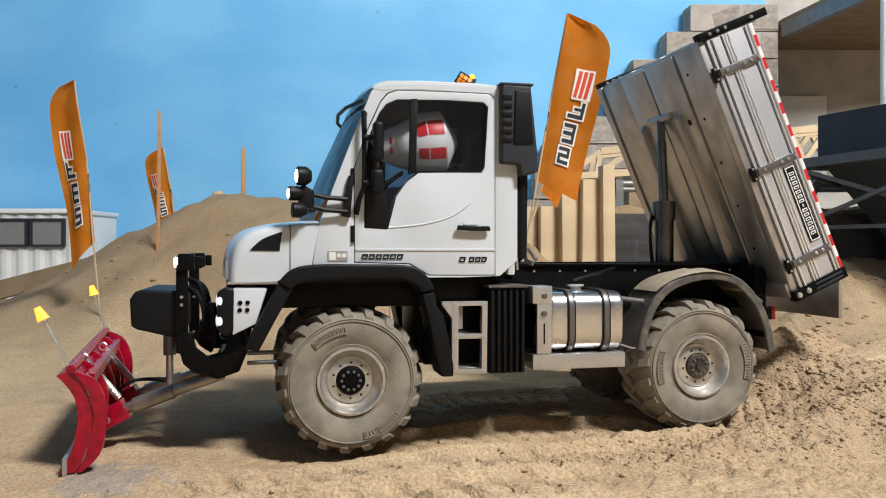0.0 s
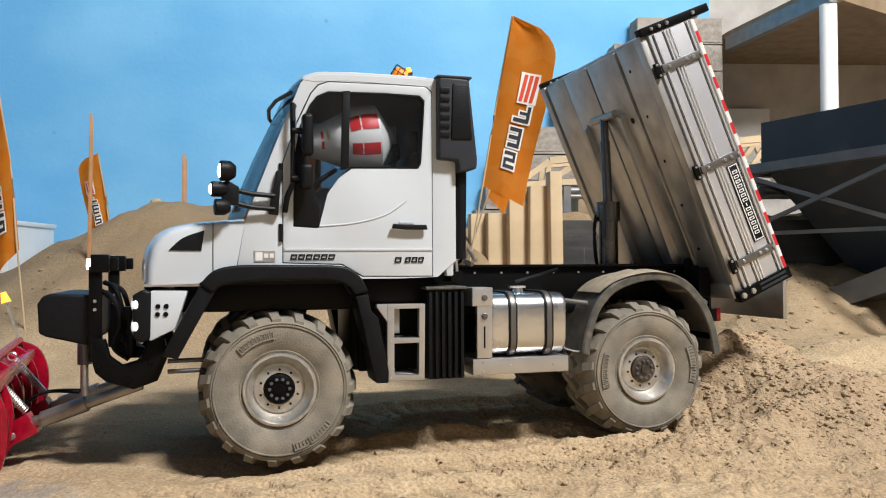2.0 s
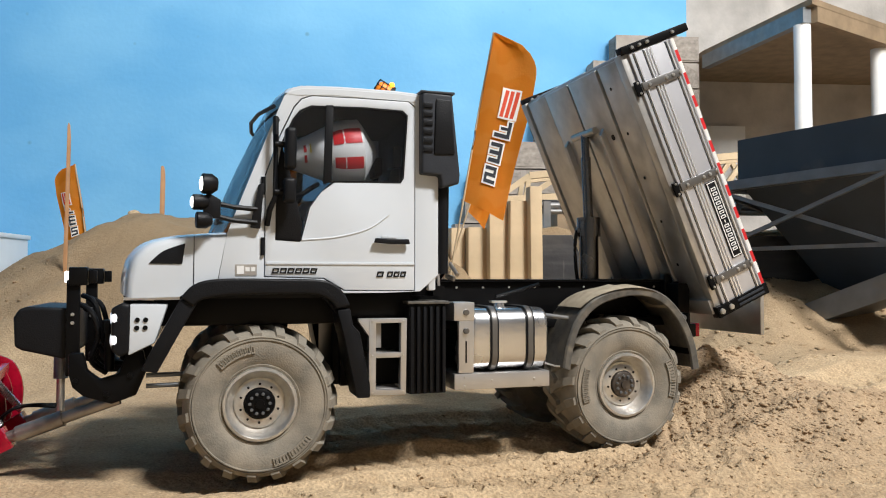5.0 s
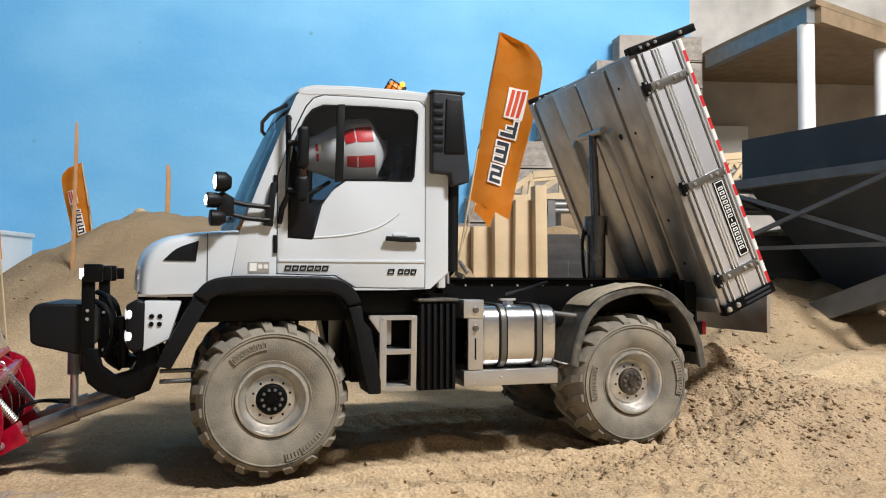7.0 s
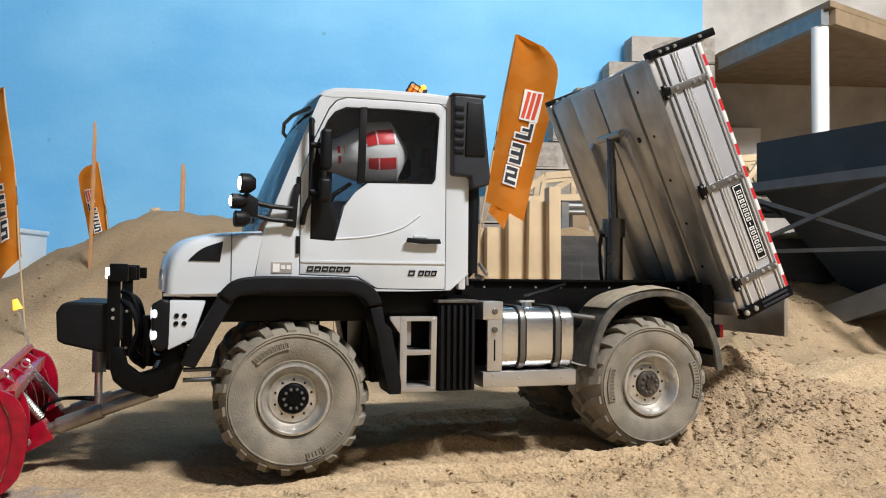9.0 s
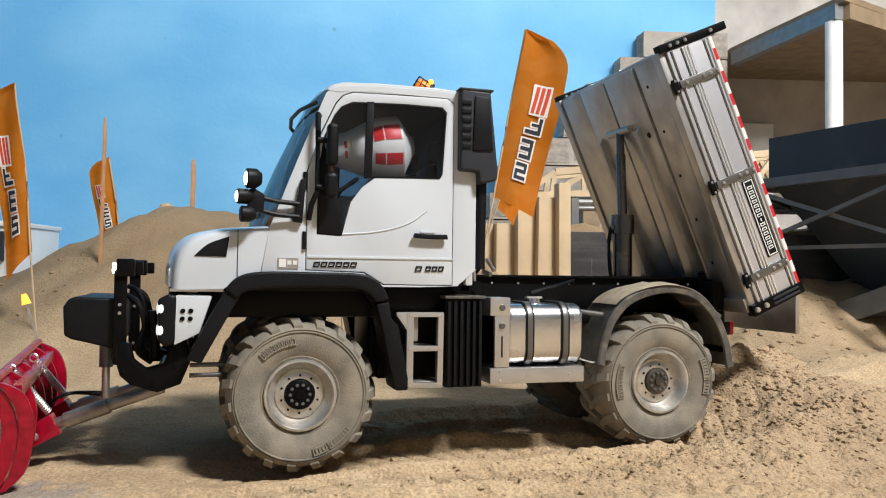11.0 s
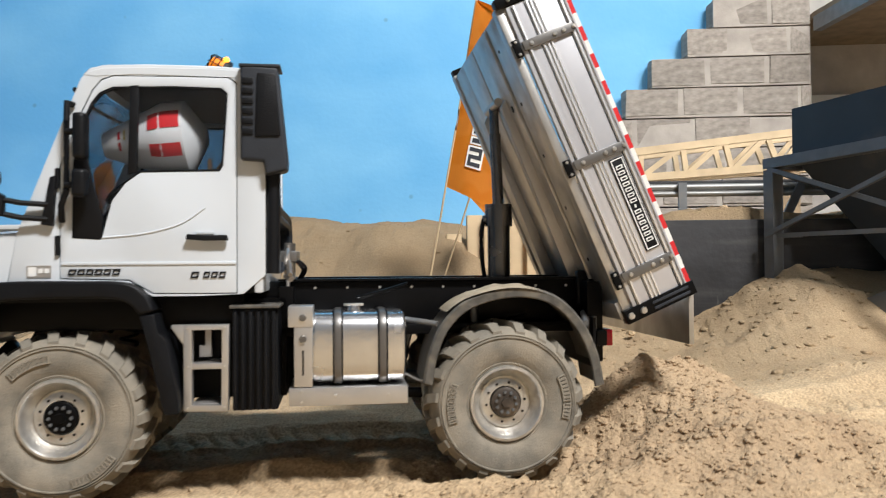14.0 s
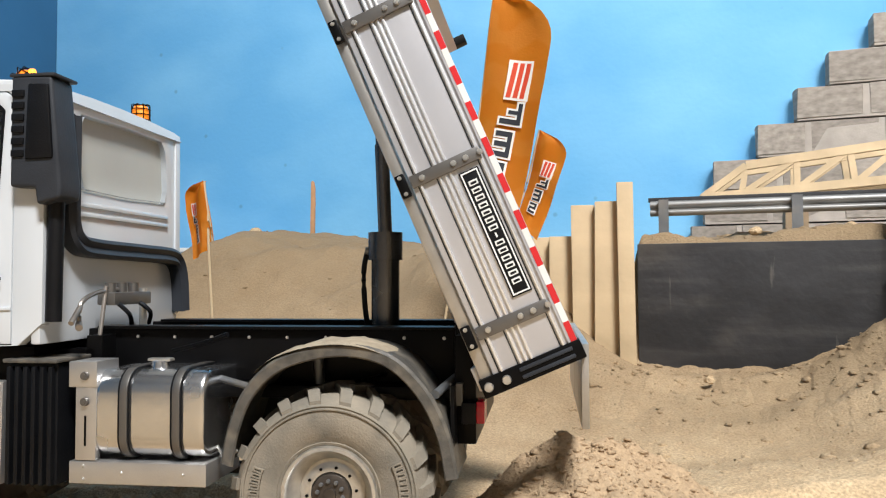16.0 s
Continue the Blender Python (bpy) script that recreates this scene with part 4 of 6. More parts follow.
def lug_mesh(side, W=0.046):
    """One chevron lug, from the shoulder to just past the middle."""
    bm = bmesh.new()
    ys = [(-0.0030, 0.0475), (0.0035, 0.053), (0.013, 0.0535), (0.0265, 0.0535)]
    vs = []
    for (y, r0), r1, s, w in zip(ys, (0.0515, 0.0568, 0.0578, 0.0574), (-0.035, 0.0, 0.07, 0.19), (0.075, 0.074, 0.060, 0.045)):
        y = y if side == 0 else W - y
        row = []
        for r, f in ((r0 - 0.002, 1.0), (r1, 0.82)):
            for d in (-w * f, w * f):
                row.append(bm.verts.new((r * math.cos(s + d), y, r * math.sin(s + d))))
        vs.append(row)
    for p, q in zip(vs, vs[1:]):
        bm.faces.new((p[2], p[3], q[3], q[2]))
        bm.faces.new((p[0], p[2], q[2], q[0]))
        bm.faces.new((p[3], p[1], q[1], q[3]))
    bm.faces.new((vs[0][0], vs[0][1], vs[0][3], vs[0][2]))
    bm.faces.new((vs[3][0], vs[3][2], vs[3][3], vs[3][1]))
    bmesh.ops.recalc_face_normals(bm, faces=bm.faces)
    me = bpy.data.meshes.new("tread_lug")
    bm.to_mesh(me)
    bm.free()
    me.materials.append(RUBBER)
    return me


LUGS = (lug_mesh(0), lug_mesh(1))
MARK = bpy.data.meshes.new("sidewall_mark")
bm = ring(bmesh.new(), [(-0.0030, -0.0013), (0.0030, -0.0013), (0.0030, 0.0013), (-0.0030, 0.0013)], [(-0.0019, -0.0005), (0.0019, -0.0005), (0.0019, 0.0005), (-0.0019, 0.0005)], -0.0010, 0.0010)
bmesh.ops.recalc_face_normals(bm, faces=bm.faces)
bm.to_mesh(MARK)
bm.free()
MARK.materials.append(RUBBER)


def build_wheel(at, hub_material, turn):
    """One near wheel with its tyre, rim, hub, bolts and raised sidewall marks."""
    w = new("wheel")
    w.parent = truck
    w.matrix_basis = pose(*at, 0, turn, 0)
    tyre = part("tyre", wheel_mesh(), RUBBER, w, "dusty lugged rubber tyre")
    for side in (0, 1):
        for k in range(19):
            lug = new("tread_lug", LUGS[side])
            lug.parent = w
            lug.rotation_euler = (0, -2 * math.pi * (k + 0.5 * side) / 19, 0)
    for a0, n, r in ((118, 9, 0.0405), (292, 4, 0.0425), (314, 7, 0.0425)):
        for k in range(n):
            mk = new("sidewall_mark", MARK)
            mk.parent = w
            mk.matrix_basis = Matrix.Rotation(-radians(a0 + (4.4 if n > 8 else 3.6) * (k - n / 2)), 4, "Y") @ Matrix.Translation((r, -0.0046, 0))
    part("rim", lathe(bmesh.new(), [(0.0268, -0.0010), (0.0262, -0.0028), (0.0245, -0.0030), (0.0232, -0.0015), (0.0218, 0.0040), (0.0185, 0.0075), (0.0178, 0.0058),
                                    (0.0165, 0.0050), (0.0115, 0.0048), (0.0112, 0.0120), (0.0250, 0.0140), (0.0268, 0.0050)], 56), RIM, w, "machined silver rim")
    part("hub", lathe(bmesh.new(), [(0.0001, 0.0005), (0.0032, 0.0005), (0.0034, 0.0018), (0.0085, 0.0020), (0.0105, 0.0028), (0.0110, 0.0060), (0.0001, 0.0080)], 32, closed=False), hub_material, w)
    for k in range(10):
        a = 2 * math.pi * k / 10
        bolt((0.0072 * math.cos(a), 0.0020, 0.0072 * math.sin(a)), (0, -1, 0), 0.00125, w, STEEL_GREY, "wheel_nut", 0.0014)
        b = a + 0.3
        part("rim_hole", one_rod((0.0140 * math.cos(b), 0.0052, 0.0140 * math.sin(b)), (0.0140 * math.cos(b), 0.0043, 0.0140 * math.sin(b)), 0.0009, seg=8), BLACK_METAL, w)
    return w


def far_copy(ob, at):
    """The far wheel, turned about so that its face looks outwards."""
    c = copy_thing(ob, pose(*at, 0, 0, 180))
    return c


wf = build_wheel((0.0, 0.0, 0.0555), BLACK_METAL, 0)
wr = build_wheel((0.300, 0.0, 0.0570), HUB_BROWN, -62)
far_copy(wf, (0.0, 0.186, 0.0555))
far_copy(wr, (0.300, 0.186, 0.0570))

# ---- chassis ----
for v in (0.045, 0.125):
    part("frame_rail", one_box(-0.075, 0.378, v, v + 0.010, 0.112, 0.1435), BLACK_METAL, truck, "black steel frame rail", bevel=0.001)
    part("frame_flange", one_box(0.14, 0.376, v - 0.004, v + 0.012, 0.1436, 0.1452), BLACK_METAL, truck)
for k in range(9):
    bolt((0.165 + 0.024 * k, 0.045, 0.1385), (0, -1, 0), 0.0011, truck, BRUSHED, "rivet", 0.0008)
part("cross_member", one_box(0.366, 0.378, 0.02, 0.165, 0.082, 0.142), BLACK_METAL, truck, bevel=0.001)
part("cross_member", one_box(0.14, 0.15, 0.03, 0.15, 0.112, 0.140), BLACK_METAL, truck)
for u in (0.0, 0.300):
    part("axle", one_rod((u, 0.02, 0.057), (u, 0.166, 0.057), 0.009), BLACK_METAL, truck, "black axle tube")
    bm = bmesh.new()
    bmesh.ops.create_uvsphere(bm, u_segments=16, v_segments=10, radius=0.018, matrix=Matrix.Translation((u, MID, 0.057)))
    part("differential", bm, BLACK_METAL, truck)
    for v in (0.05, 0.12):
        pts = [(u + 0.016 + 0.0068 * math.cos(a), v - 0.010 + 0.0068 * math.sin(a), 0.068 + 0.05 * a / (12 * math.pi)) for a in np.linspace(0, 12 * math.pi, 80)]
        part("coil_spring", tube(bmesh.new(), pts, 0.0012, 6), BLACK_METAL, truck, "black coil spring")
        part("damper", one_rod((u - 0.014, v - 0.012, 0.062), (u - 0.018, v - 0.012, 0.135), 0.0032), STEEL_GREY, truck)
part("gearbox", one_box(0.06, 0.15, 0.05, 0.122, 0.06, 0.112), BLACK_METAL, truck, bevel=0.004)
part("underbody", one_box(-0.072, 0.118, 0.012, 0.160, 0.112, 0.136), BLACK_METAL, truck, bevel=0.003)
part("driveshaft", one_rod((0.14, MID, 0.075), (0.30, MID, 0.06), 0.005), STEEL_GREY, truck)
part("inner_guard", prism(bmesh.new(), [(-0.056, 0.118), (-0.040, 0.132), (0.046, 0.132), (0.060, 0.112), (0.060, 0.13), (0.046, 0.138), (-0.05, 0.138)], 0.0, 0.172), BLACK_PLASTIC, truck)
for z in (0.0757, 0.068):
    part("steering_link", one_rod((-0.079, 0.03, z), (-0.02, 0.035, z), 0.0017), STEEL_GREY, truck, "thin steel link")

# ---- hood ----
CAB0, CAB1 = -0.004, 0.163


def loft(sections):
    bm = bmesh.new()
    rows = [[bm.verts.new(p) for p in s] for s in sections]
    n = len(rows[0])
    for a, b in zip(rows, rows[1:]):
        for i in range(n):
            bm.faces.new((a[i], a[(i + 1) % n], b[(i + 1) % n], b[i]))
    bm.faces.new(rows[0])
    bm.faces.new(rows[-1][::-1])
    return bm


def hood():
    base = curve_pts([(-0.0905, 0.1335), (-0.0895, 0.148), (-0.0855, 0.161), (-0.0755, 0.1706), (-0.060, 0.1752), (-0.0448, 0.1771), (-0.0250, 0.1790)], 4)
    secs = []
    mid = (CAB0 + CAB1) / 2
    half = (CAB1 - CAB0) / 2
    for f, inset in ((-1, 0.0035), (-0.985, 0.0014), (-0.95, 0.0004), (-0.8, 0), (-0.45, 0), (0, 0), (0.45, 0), (0.8, 0), (0.95, 0.0004), (0.985, 0.0014), (1, 0.0035)):
        v = mid + half * f
        fwd, up = 0.010 * (1 - f * f), 0.0035 * (1 - f * f)
        row = []
        for i, (u, z) in enumerate(base):
            k = max(0.0, min(1.0, (-u - 0.02) / 0.07))
            row.append((u - fwd * k + inset * 1.2 * k, v, z + up - inset * (1 if i > 3 else 0.2)))
        row += [(-0.0250, v, 0.1755), (-0.0305, v, 0.1455), (-0.036, v, 0.1452), (-0.047, v, 0.1405), (-0.056, v, 0.1335)]
        secs.append(row)
    return loft(secs)


hd = part("hood", hood(), CAB_WHITE, truck, "white glossy sloping hood")
part("hood_trim", prism(bmesh.new(), [(-0.0925, 0.1315), (-0.0925, 0.1335), (-0.056, 0.1335), (-0.056, 0.1315)], CAB0 + 0.001, CAB1 - 0.001), BRUSHED, hd, "thin silver edge", smooth=False)
for v0, v1 in ((CAB0 - 0.0008, CAB0 + 0.003), (CAB1 - 0.003, CAB1 + 0.0008)):
    part("vent", prism(bmesh.new(), curve_pts([(-0.0765, 0.1568), (-0.0672, 0.1655), (-0.0525, 0.1712)], 4) + [(-0.0545, 0.1565)], v0, v1), BLACK_PLASTIC, hd, "black side vent", bevel=0.0004)
part("seam", one_box(-0.0470, -0.0464, CAB0 - 0.0004, CAB0 + 0.002, 0.141, 0.1765), DARK_GREY, hd, smooth=False)
bdg = part("badge", one_box(-0.0185, -0.0035, CAB0 - 0.0005, CAB0 + 0.001, 0.1485, 0.1565), STEEL_LIGHT, hd, "small grey information plate")
for k, (x0, x1, z0, z1) in enumerate(((-0.0175, -0.0125, 0.1495, 0.1555), (-0.0115, -0.0085, 0.1515, 0.1545), (-0.0075, -0.0045, 0.1515, 0.1545))):
    part("printed_bar", one_box(x0, x1, CAB0 - 0.0008, CAB0, z0, z1), TAPE_WHITE, bdg, "pale printed bar", smooth=False)

# ---- cab ----
SIDE_OUT = [(-0.030, 0.1455), (-0.0245, 0.1785), (-0.0082, 0.2212), (0.0044, 0.2536), (0.0150, 0.2800), (0.0215, 0.2870), (0.032, 0.2892), (0.075, 0.2897), (0.120, 0.2887), (0.1330, 0.2860),
            (0.1335, 0.219), (0.1335, 0.185), (0.1335, 0.1490), (0.1190, 0.1365), (0.090, 0.1355), (0.0601, 0.1355), (0.0448, 0.1445)]
DOOR_OUT = [(0.0016, 0.1474), (0.0016, 0.1850), (0.0016, 0.2212), (0.0118, 0.2510), (0.0220, 0.2730), (0.0275, 0.2795), (0.0347, 0.2823), (0.075, 0.2829), (0.110, 0.2828), (0.1151, 0.2790),
            (0.1151, 0.219), (0.1151, 0.185), (0.1151, 0.160), (0.1151, 0.1367), (0.090, 0.1367), (0.0601, 0.1371), (0.0448, 0.1460)]
PANE = [(0.0097, 0.1745), (0.0097, 0.1950), (0.0105, 0.2250), (0.0140, 0.2475), (0.0215, 0.2640), (0.0265, 0.2705), (0.0350, 0.2745), (0.075, 0.2757), (0.105, 0.2752), (0.1088, 0.2715),
        (0.1058, 0.2230), (0.1035, 0.2192), (0.0800, 0.2188), (0.0525, 0.2180), (0.0425, 0.2105), (0.0335, 0.1980), (0.0272, 0.1734)]


def shrink(pts, d):
    cx, cz = sum(p[0] for p in pts) / len(pts), sum(p[1] for p in pts) / len(pts)
    return [(x + math.copysign(min(d, abs(cx - x)), cx - x), z + math.copysign(min(d, abs(cz - z)), cz - z)) for x, z in pts]


def cab_side(v0, v1, near):
    out = v0 if near else v1
    s = -1 if near else 1
    body = part("cab_side", ring(bmesh.new(), SIDE_OUT, DOOR_OUT, v0, v1), CAB_WHITE, truck, "white cab side", bevel=0.0012)
    d = part("door", ring(bmesh.new(), shrink(DOOR_OUT, 0.0006), PANE, v0 + 0.0004 - (0.0008 if near else 0), v1 - 0.0004 + (0 if near else 0.0008)), CAB_WHITE, truck, "white closed door", bevel=0.0009)
    pane = part("window_pane", prism(bmesh.new(), PANE, out - s * 0.0024, out - s * 0.0016), WINDOW if near else WINDOW_DIM, d, "tinted side window", smooth=False)
    pane.visible_shadow = False
    o = out + s * 0.0006
    lo, hi = min(o, o - s * 0.003), max(o, o - s * 0.003)
    part("window_bar", prism(bmesh.new(), [(0.0443, 0.2165), (0.0503, 0.218), (0.0515, 0.276), (0.0458, 0.2755)], lo, hi), BLACK_PLASTIC, d, "black window divider", bevel=0.0005)
    part("corner_panel", prism(bmesh.new(), [(0.0094, 0.1742), (0.0275, 0.1732), (0.029, 0.187), (0.024, 0.205), (0.018, 0.232), (0.0135, 0.243), (0.0102, 0.225)], lo, hi - 0.001), BLACK_PLASTIC, d, "black mirror corner panel", bevel=0.0005)
    part("window_seal", ring(bmesh.new(), PANE, shrink(PANE, 0.0011), lo, hi), BLACK_PLASTIC, d, "thin black window seal")
    h0, h1 = (out - 0.0055, out - 0.0025) if near else (out + 0.0025, out + 0.0055)
    hl = part("handle", prism(bmesh.new(), [(0.0820, 0.1732), (0.0830, 0.1768), (0.094, 0.1760), (0.1088, 0.1762), (0.1098, 0.1724), (0.094, 0.1722)], h0, h1), BLACK_PLASTIC, d, "black door handle", bevel=0.0008)
    part("handle_stem", one_box(0.084, 0.0865, min(h1, out), max(h1, out) + 0.0002, 0.1738, 0.1756), BLACK_PLASTIC, hl)
    part("handle_stem", one_box(0.1055, 0.108, min(h1, out), max(h1, out) + 0.0002, 0.1738, 0.1756), BLACK_PLASTIC, hl)
    part("handle_plate", one_box(0.0885, 0.100, out - 0.0014, out + 0.0014, 0.1768, 0.1788), CAB_WHITE, d, bevel=0.0005)
    part("crease", tube(bmesh.new(), [(u, o - s * 0.0002, z) for u, z in curve_pts([(0.0284, 0.1746), (0.055, 0.1773), (0.0782, 0.1838), (0.0939, 0.1945)], 6)], 0.0007, 8), CAB_WHITE, d, "raised curved crease")
    part("moulding", one_box(0.003, 0.1145, o - 0.0007, o + 0.0007, 0.1565, 0.1585), CAB_WHITE, d, bevel=0.0005)
    # lettering of the make and type stands as slanted dark bars
    for x0, n, z0, h, w in ((0.0070, 6, 0.1500, 0.0040, 0.0046), (0.0845, 1, 0.1475, 0.0042, 0.0050), (0.0925, 3, 0.1475, 0.0042, 0.0042)):
        for k in range(n):
            x = x0 + k * (w + 0.0009)
            pts = [(x, z0), (x + w, z0), (x + w + 0.0010, z0 + h), (x + 0.0010, z0 + h)]
            inn = [(x + 0.0011, z0 + 0.0011), (x + w - 0.0008, z0 + 0.0011), (x + w - 0.0002, z0 + h - 0.0011), (x + 0.0019, z0 + h - 0.0011)]
            part("badge_bar", ring(bmesh.new(), pts, inn, o - 0.0006, o + 0.0006), BLACK_PLASTIC, d, "dark slanted badge bar", smooth=False)
    for z in (0.163, 0.207):
        part("hinge", one_rod((0.0006, o, z), (0.0006, o, z + 0.013), 0.0016, seg=10), BLACK_PLASTIC, d, "black door hinge")
    return body


cab_side(CAB0, CAB0 + 0.007, True)
cab_side(CAB1 - 0.007, CAB1, False)

# roof, crowned and round at its edges
secs = []
for f, drop in ((-1, 0.004), (-0.97, 0.0012), (-0.88, 0.0), (-0.4, -0.0016), (0, -0.002), (0.4, -0.0016), (0.88, 0.0), (0.97, 0.0012), (1, 0.004)):
    v = (CAB0 + CAB1) / 2 + (CAB1 - CAB0 + 0.0006) / 2 * f
    fw = 0.007 * (1 - f * f)
    secs.append([(0.0165 - fw, v, 0.2835 - drop * 0.3), (0.0195 - fw, v, 0.2878 - drop), (0.028 - fw, v, 0.2905 - drop), (0.055, v, 0.2918 - drop), (0.10, v, 0.2918 - drop), (0.122, v, 0.2905 - drop), (0.1325, v, 0.2875 - drop),
                 (0.1338, v, 0.2815), (0.120, v, 0.2825), (0.05, v, 0.2835), (0.024, v, 0.2815)])
rf = part("roof", loft(secs), CAB_WHITE, truck, "white crowned roof")


def swap(bm):
    """Turns an outline of (v, z) drawn along u into place."""
    for w in bm.verts:
        w.co = Vector((w.co.y, w.co.x, w.co.z))
    return bm


# rear wall with its window
RO = [(-0.003, 0.137), (-0.003, 0.215), (-0.002, 0.280), (0.004, 0.288), (0.080, 0.290), (0.155, 0.288), (0.161, 0.280), (0.162, 0.215), (0.162, 0.137), (0.080, 0.137)]
RI = [(0.034, 0.229), (0.031, 0.240), (0.030, 0.270), (0.034, 0.2765), (0.086, 0.278), (0.134, 0.2775), (0.140, 0.271), (0.143, 0.240), (0.140, 0.2305), (0.086, 0.2285)]
back = part("rear_wall", swap(ring(bmesh.new(), RO, RI, 0.126, 0.132)), CAB_WHITE, truck, "white dusty cab rear wall", bevel=0.0015)
part("rear_pane", swap(prism(bmesh.new(), RI, 0.1275, 0.1285)), REAR_PANE_TONE, back, "rear window, sky behind it put into an opaque colour", smooth=False)
part("rear_window_seal", swap(ring(bmesh.new(), shrink(RI, -0.0012), shrink(RI, 0.0012), 0.1295, 0.1332)), CAB_WHITE, back)
for z in (0.219, 0.213):
    part("rib", one_box(0.131, 0.1335, 0.032, 0.144, z, z + 0.003), CAB_WHITE, back, bevel=0.0008)
part("rear_corner", prism(bmesh.new(), [(0.126, 0.137), (0.1335, 0.150), (0.1335, 0.285), (0.126, 0.288)], CAB0 + 0.0008, CAB0 + 0.010), CAB_WHITE, truck, bevel=0.002)
# dark sheets added so that the cab inside looks shaded
part("rear_liner", one_box(0.1225, 0.1255, 0.004, 0.155, 0.150, 0.2815), DARK_GREY, truck, "dark sheet added to darken the cab's rear")
part("roof_liner", one_box(0.026, 0.122, 0.004, 0.155, 0.2790, 0.2812), DARK_GREY, truck, "dark sheet added to darken the cab under its roof")
part("cab_floor", one_box(-0.03, 0.128, 0.003, 0.155, 0.137, 0.150), BLACK_PLASTIC, truck)
# black moulded hose that wraps the back of the cab
path = curve_pts([(0.0155, 0.272), (0.0155, 0.225), (0.0165, 0.2065), (0.024, 0.1965), (0.040, 0.1935), (0.10, 0.1925), (0.139, 0.1915), (0.152, 0.186), (0.158, 0.172), (0.160, 0.150)], 6)
bm = bmesh.new()
rows = []
for i, (v, z) in enumerate(path):
    a, b = path[max(i - 1, 0)], path[min(i + 1, len(path) - 1)]
    t = Vector((b[0] - a[0], b[1] - a[1])).normalized()
    nx, nz = -t.y, t.x
    w = 0.0058
    rows.append([bm.verts.new((u, v + nx * q * w, z + nz * q * w)) for u, q in ((0.130, -1), (0.1400, -1), (0.1418, -0.6), (0.1395, 0.0), (0.1418, 0.6), (0.1400, 1), (0.130, 1))])
for a, b in zip(rows, rows[1:]):
    for i in range(6):
        bm.faces.new((a[i], a[i + 1], b[i + 1], b[i]))
bm.faces.new(rows[0]), bm.faces.new(rows[-1][::-1])
part("air_duct", bm, DARK_GREY, back, "dark grey moulded air duct")

# air intake box at the rear corner
ik = part("air_intake", prism(bmesh.new(), [(0.1180, 0.2262), (0.1180, 0.2888), (0.1235, 0.2896), (0.1425, 0.2885), (0.1490, 0.2265), (0.1484, 0.2195), (0.1345, 0.2160), (0.1330, 0.2255)], -0.012, 0.008), DARK_GREY, truck, "dark grey air intake box", bevel=0.0022, seg=3)
part("intake_cover", prism(bmesh.new(), [(0.1275, 0.2415), (0.1290, 0.2845), (0.1412, 0.2840), (0.1445, 0.2420)], -0.0135, -0.010), BLACK_PLASTIC, ik, "black raised cover panel", bevel=0.0015)
for k in range(6):
    part("louvre", one_box(0.1190, 0.1265, -0.0132, -0.011, 0.243 + 0.0068 * k, 0.2470 + 0.0068 * k), BLACK_PLASTIC, ik, bevel=0.0006)
part("intake_cap", one_box(0.117, 0.1445, -0.0125, 0.010, 0.2885, 0.2905), DARK_GREY, ik, bevel=0.0008)
part("intake_pipe", one_rod((0.138, 0.000, 0.15), (0.139, 0.000, 0.222), 0.0045), BLACK_PLASTIC, truck, "black vertical pipe")

# windscreen, curved across
bm = bmesh.new()
rows = []
for k in range(9):
    f = -1 + k / 4
    v = (CAB0 + CAB1) / 2 + (CAB1 - CAB0 - 0.006) / 2 * f
    b = 1 - f * f
    rows.append([bm.verts.new((-0.0238 - 0.013 * b, v, 0.1795 + 0.002 * b)), bm.verts.new((-0.004 - 0.012 * b, v, 0.232)), bm.verts.new((0.0165 - 0.008 * b, v, 0.2845))])
for a, b in zip(rows, rows[1:]):
    for i in range(2):
        bm.faces.new((a[i], a[i + 1], b[i + 1], b[i]))
bmesh.ops.solidify(bm, geom=bm.faces[:], thickness=-0.0010)
ws = part("windscreen", bm, SCREEN, truck, "dark tinted curved windscreen")
ws.visible_shadow = False
part("sun_visor", tube(bmesh.new(), [(0.0085, 0.004, 0.274), (0.0005, 0.045, 0.2755), (-0.0025, MID, 0.276), (0.0005, 0.127, 0.2755), (0.0085, 0.155, 0.274)], 0.0016), BLACK_PLASTIC, truck, "black strip across the windscreen top")
part("wiper_arm", beam(bmesh.new(), (-0.034, 0.10, 0.185), (-0.030, 0.03, 0.190), 0.002, 0.003), BLACK_PLASTIC, truck)

# cab inside
part("dashboard", prism(bmesh.new(), [(-0.028, 0.15), (-0.022, 0.186), (0.012, 0.190), (0.018, 0.180), (0.014, 0.15)], 0.006, 0.153), BLACK_PLASTIC, truck, bevel=0.003)
for v in (0.030, 0.098):
    st = part("seat", prism(bmesh.new(), [(0.055, 0.165), (0.052, 0.182), (0.058, 0.186), (0.092, 0.184), (0.104, 0.235), (0.112, 0.237), (0.113, 0.165)], v, v + 0.044), BLACK_PLASTIC, truck, "black cab seat", bevel=0.004)
    part("headrest", one_box(0.108, 0.116, v + 0.010, v + 0.034, 0.238, 0.256), BLACK_PLASTIC, st, bevel=0.003)
c, q = Vector((0.033, 0.045, 0.212)), Euler((0, radians(-35), 0)).to_quaternion()
sw = part("steering_wheel", tube(bmesh.new(), [c + q @ Vector((0.017 * math.cos(a), 0.017 * math.sin(a), 0)) for a in np.linspace(0, 2 * math.pi, 28, endpoint=False)], 0.0019, 8, True), BLACK_PLASTIC, truck, "black steering wheel")
part("steering_column", one_rod(c, (0.014, 0.045, 0.186), 0.003), BLACK_PLASTIC, sw)
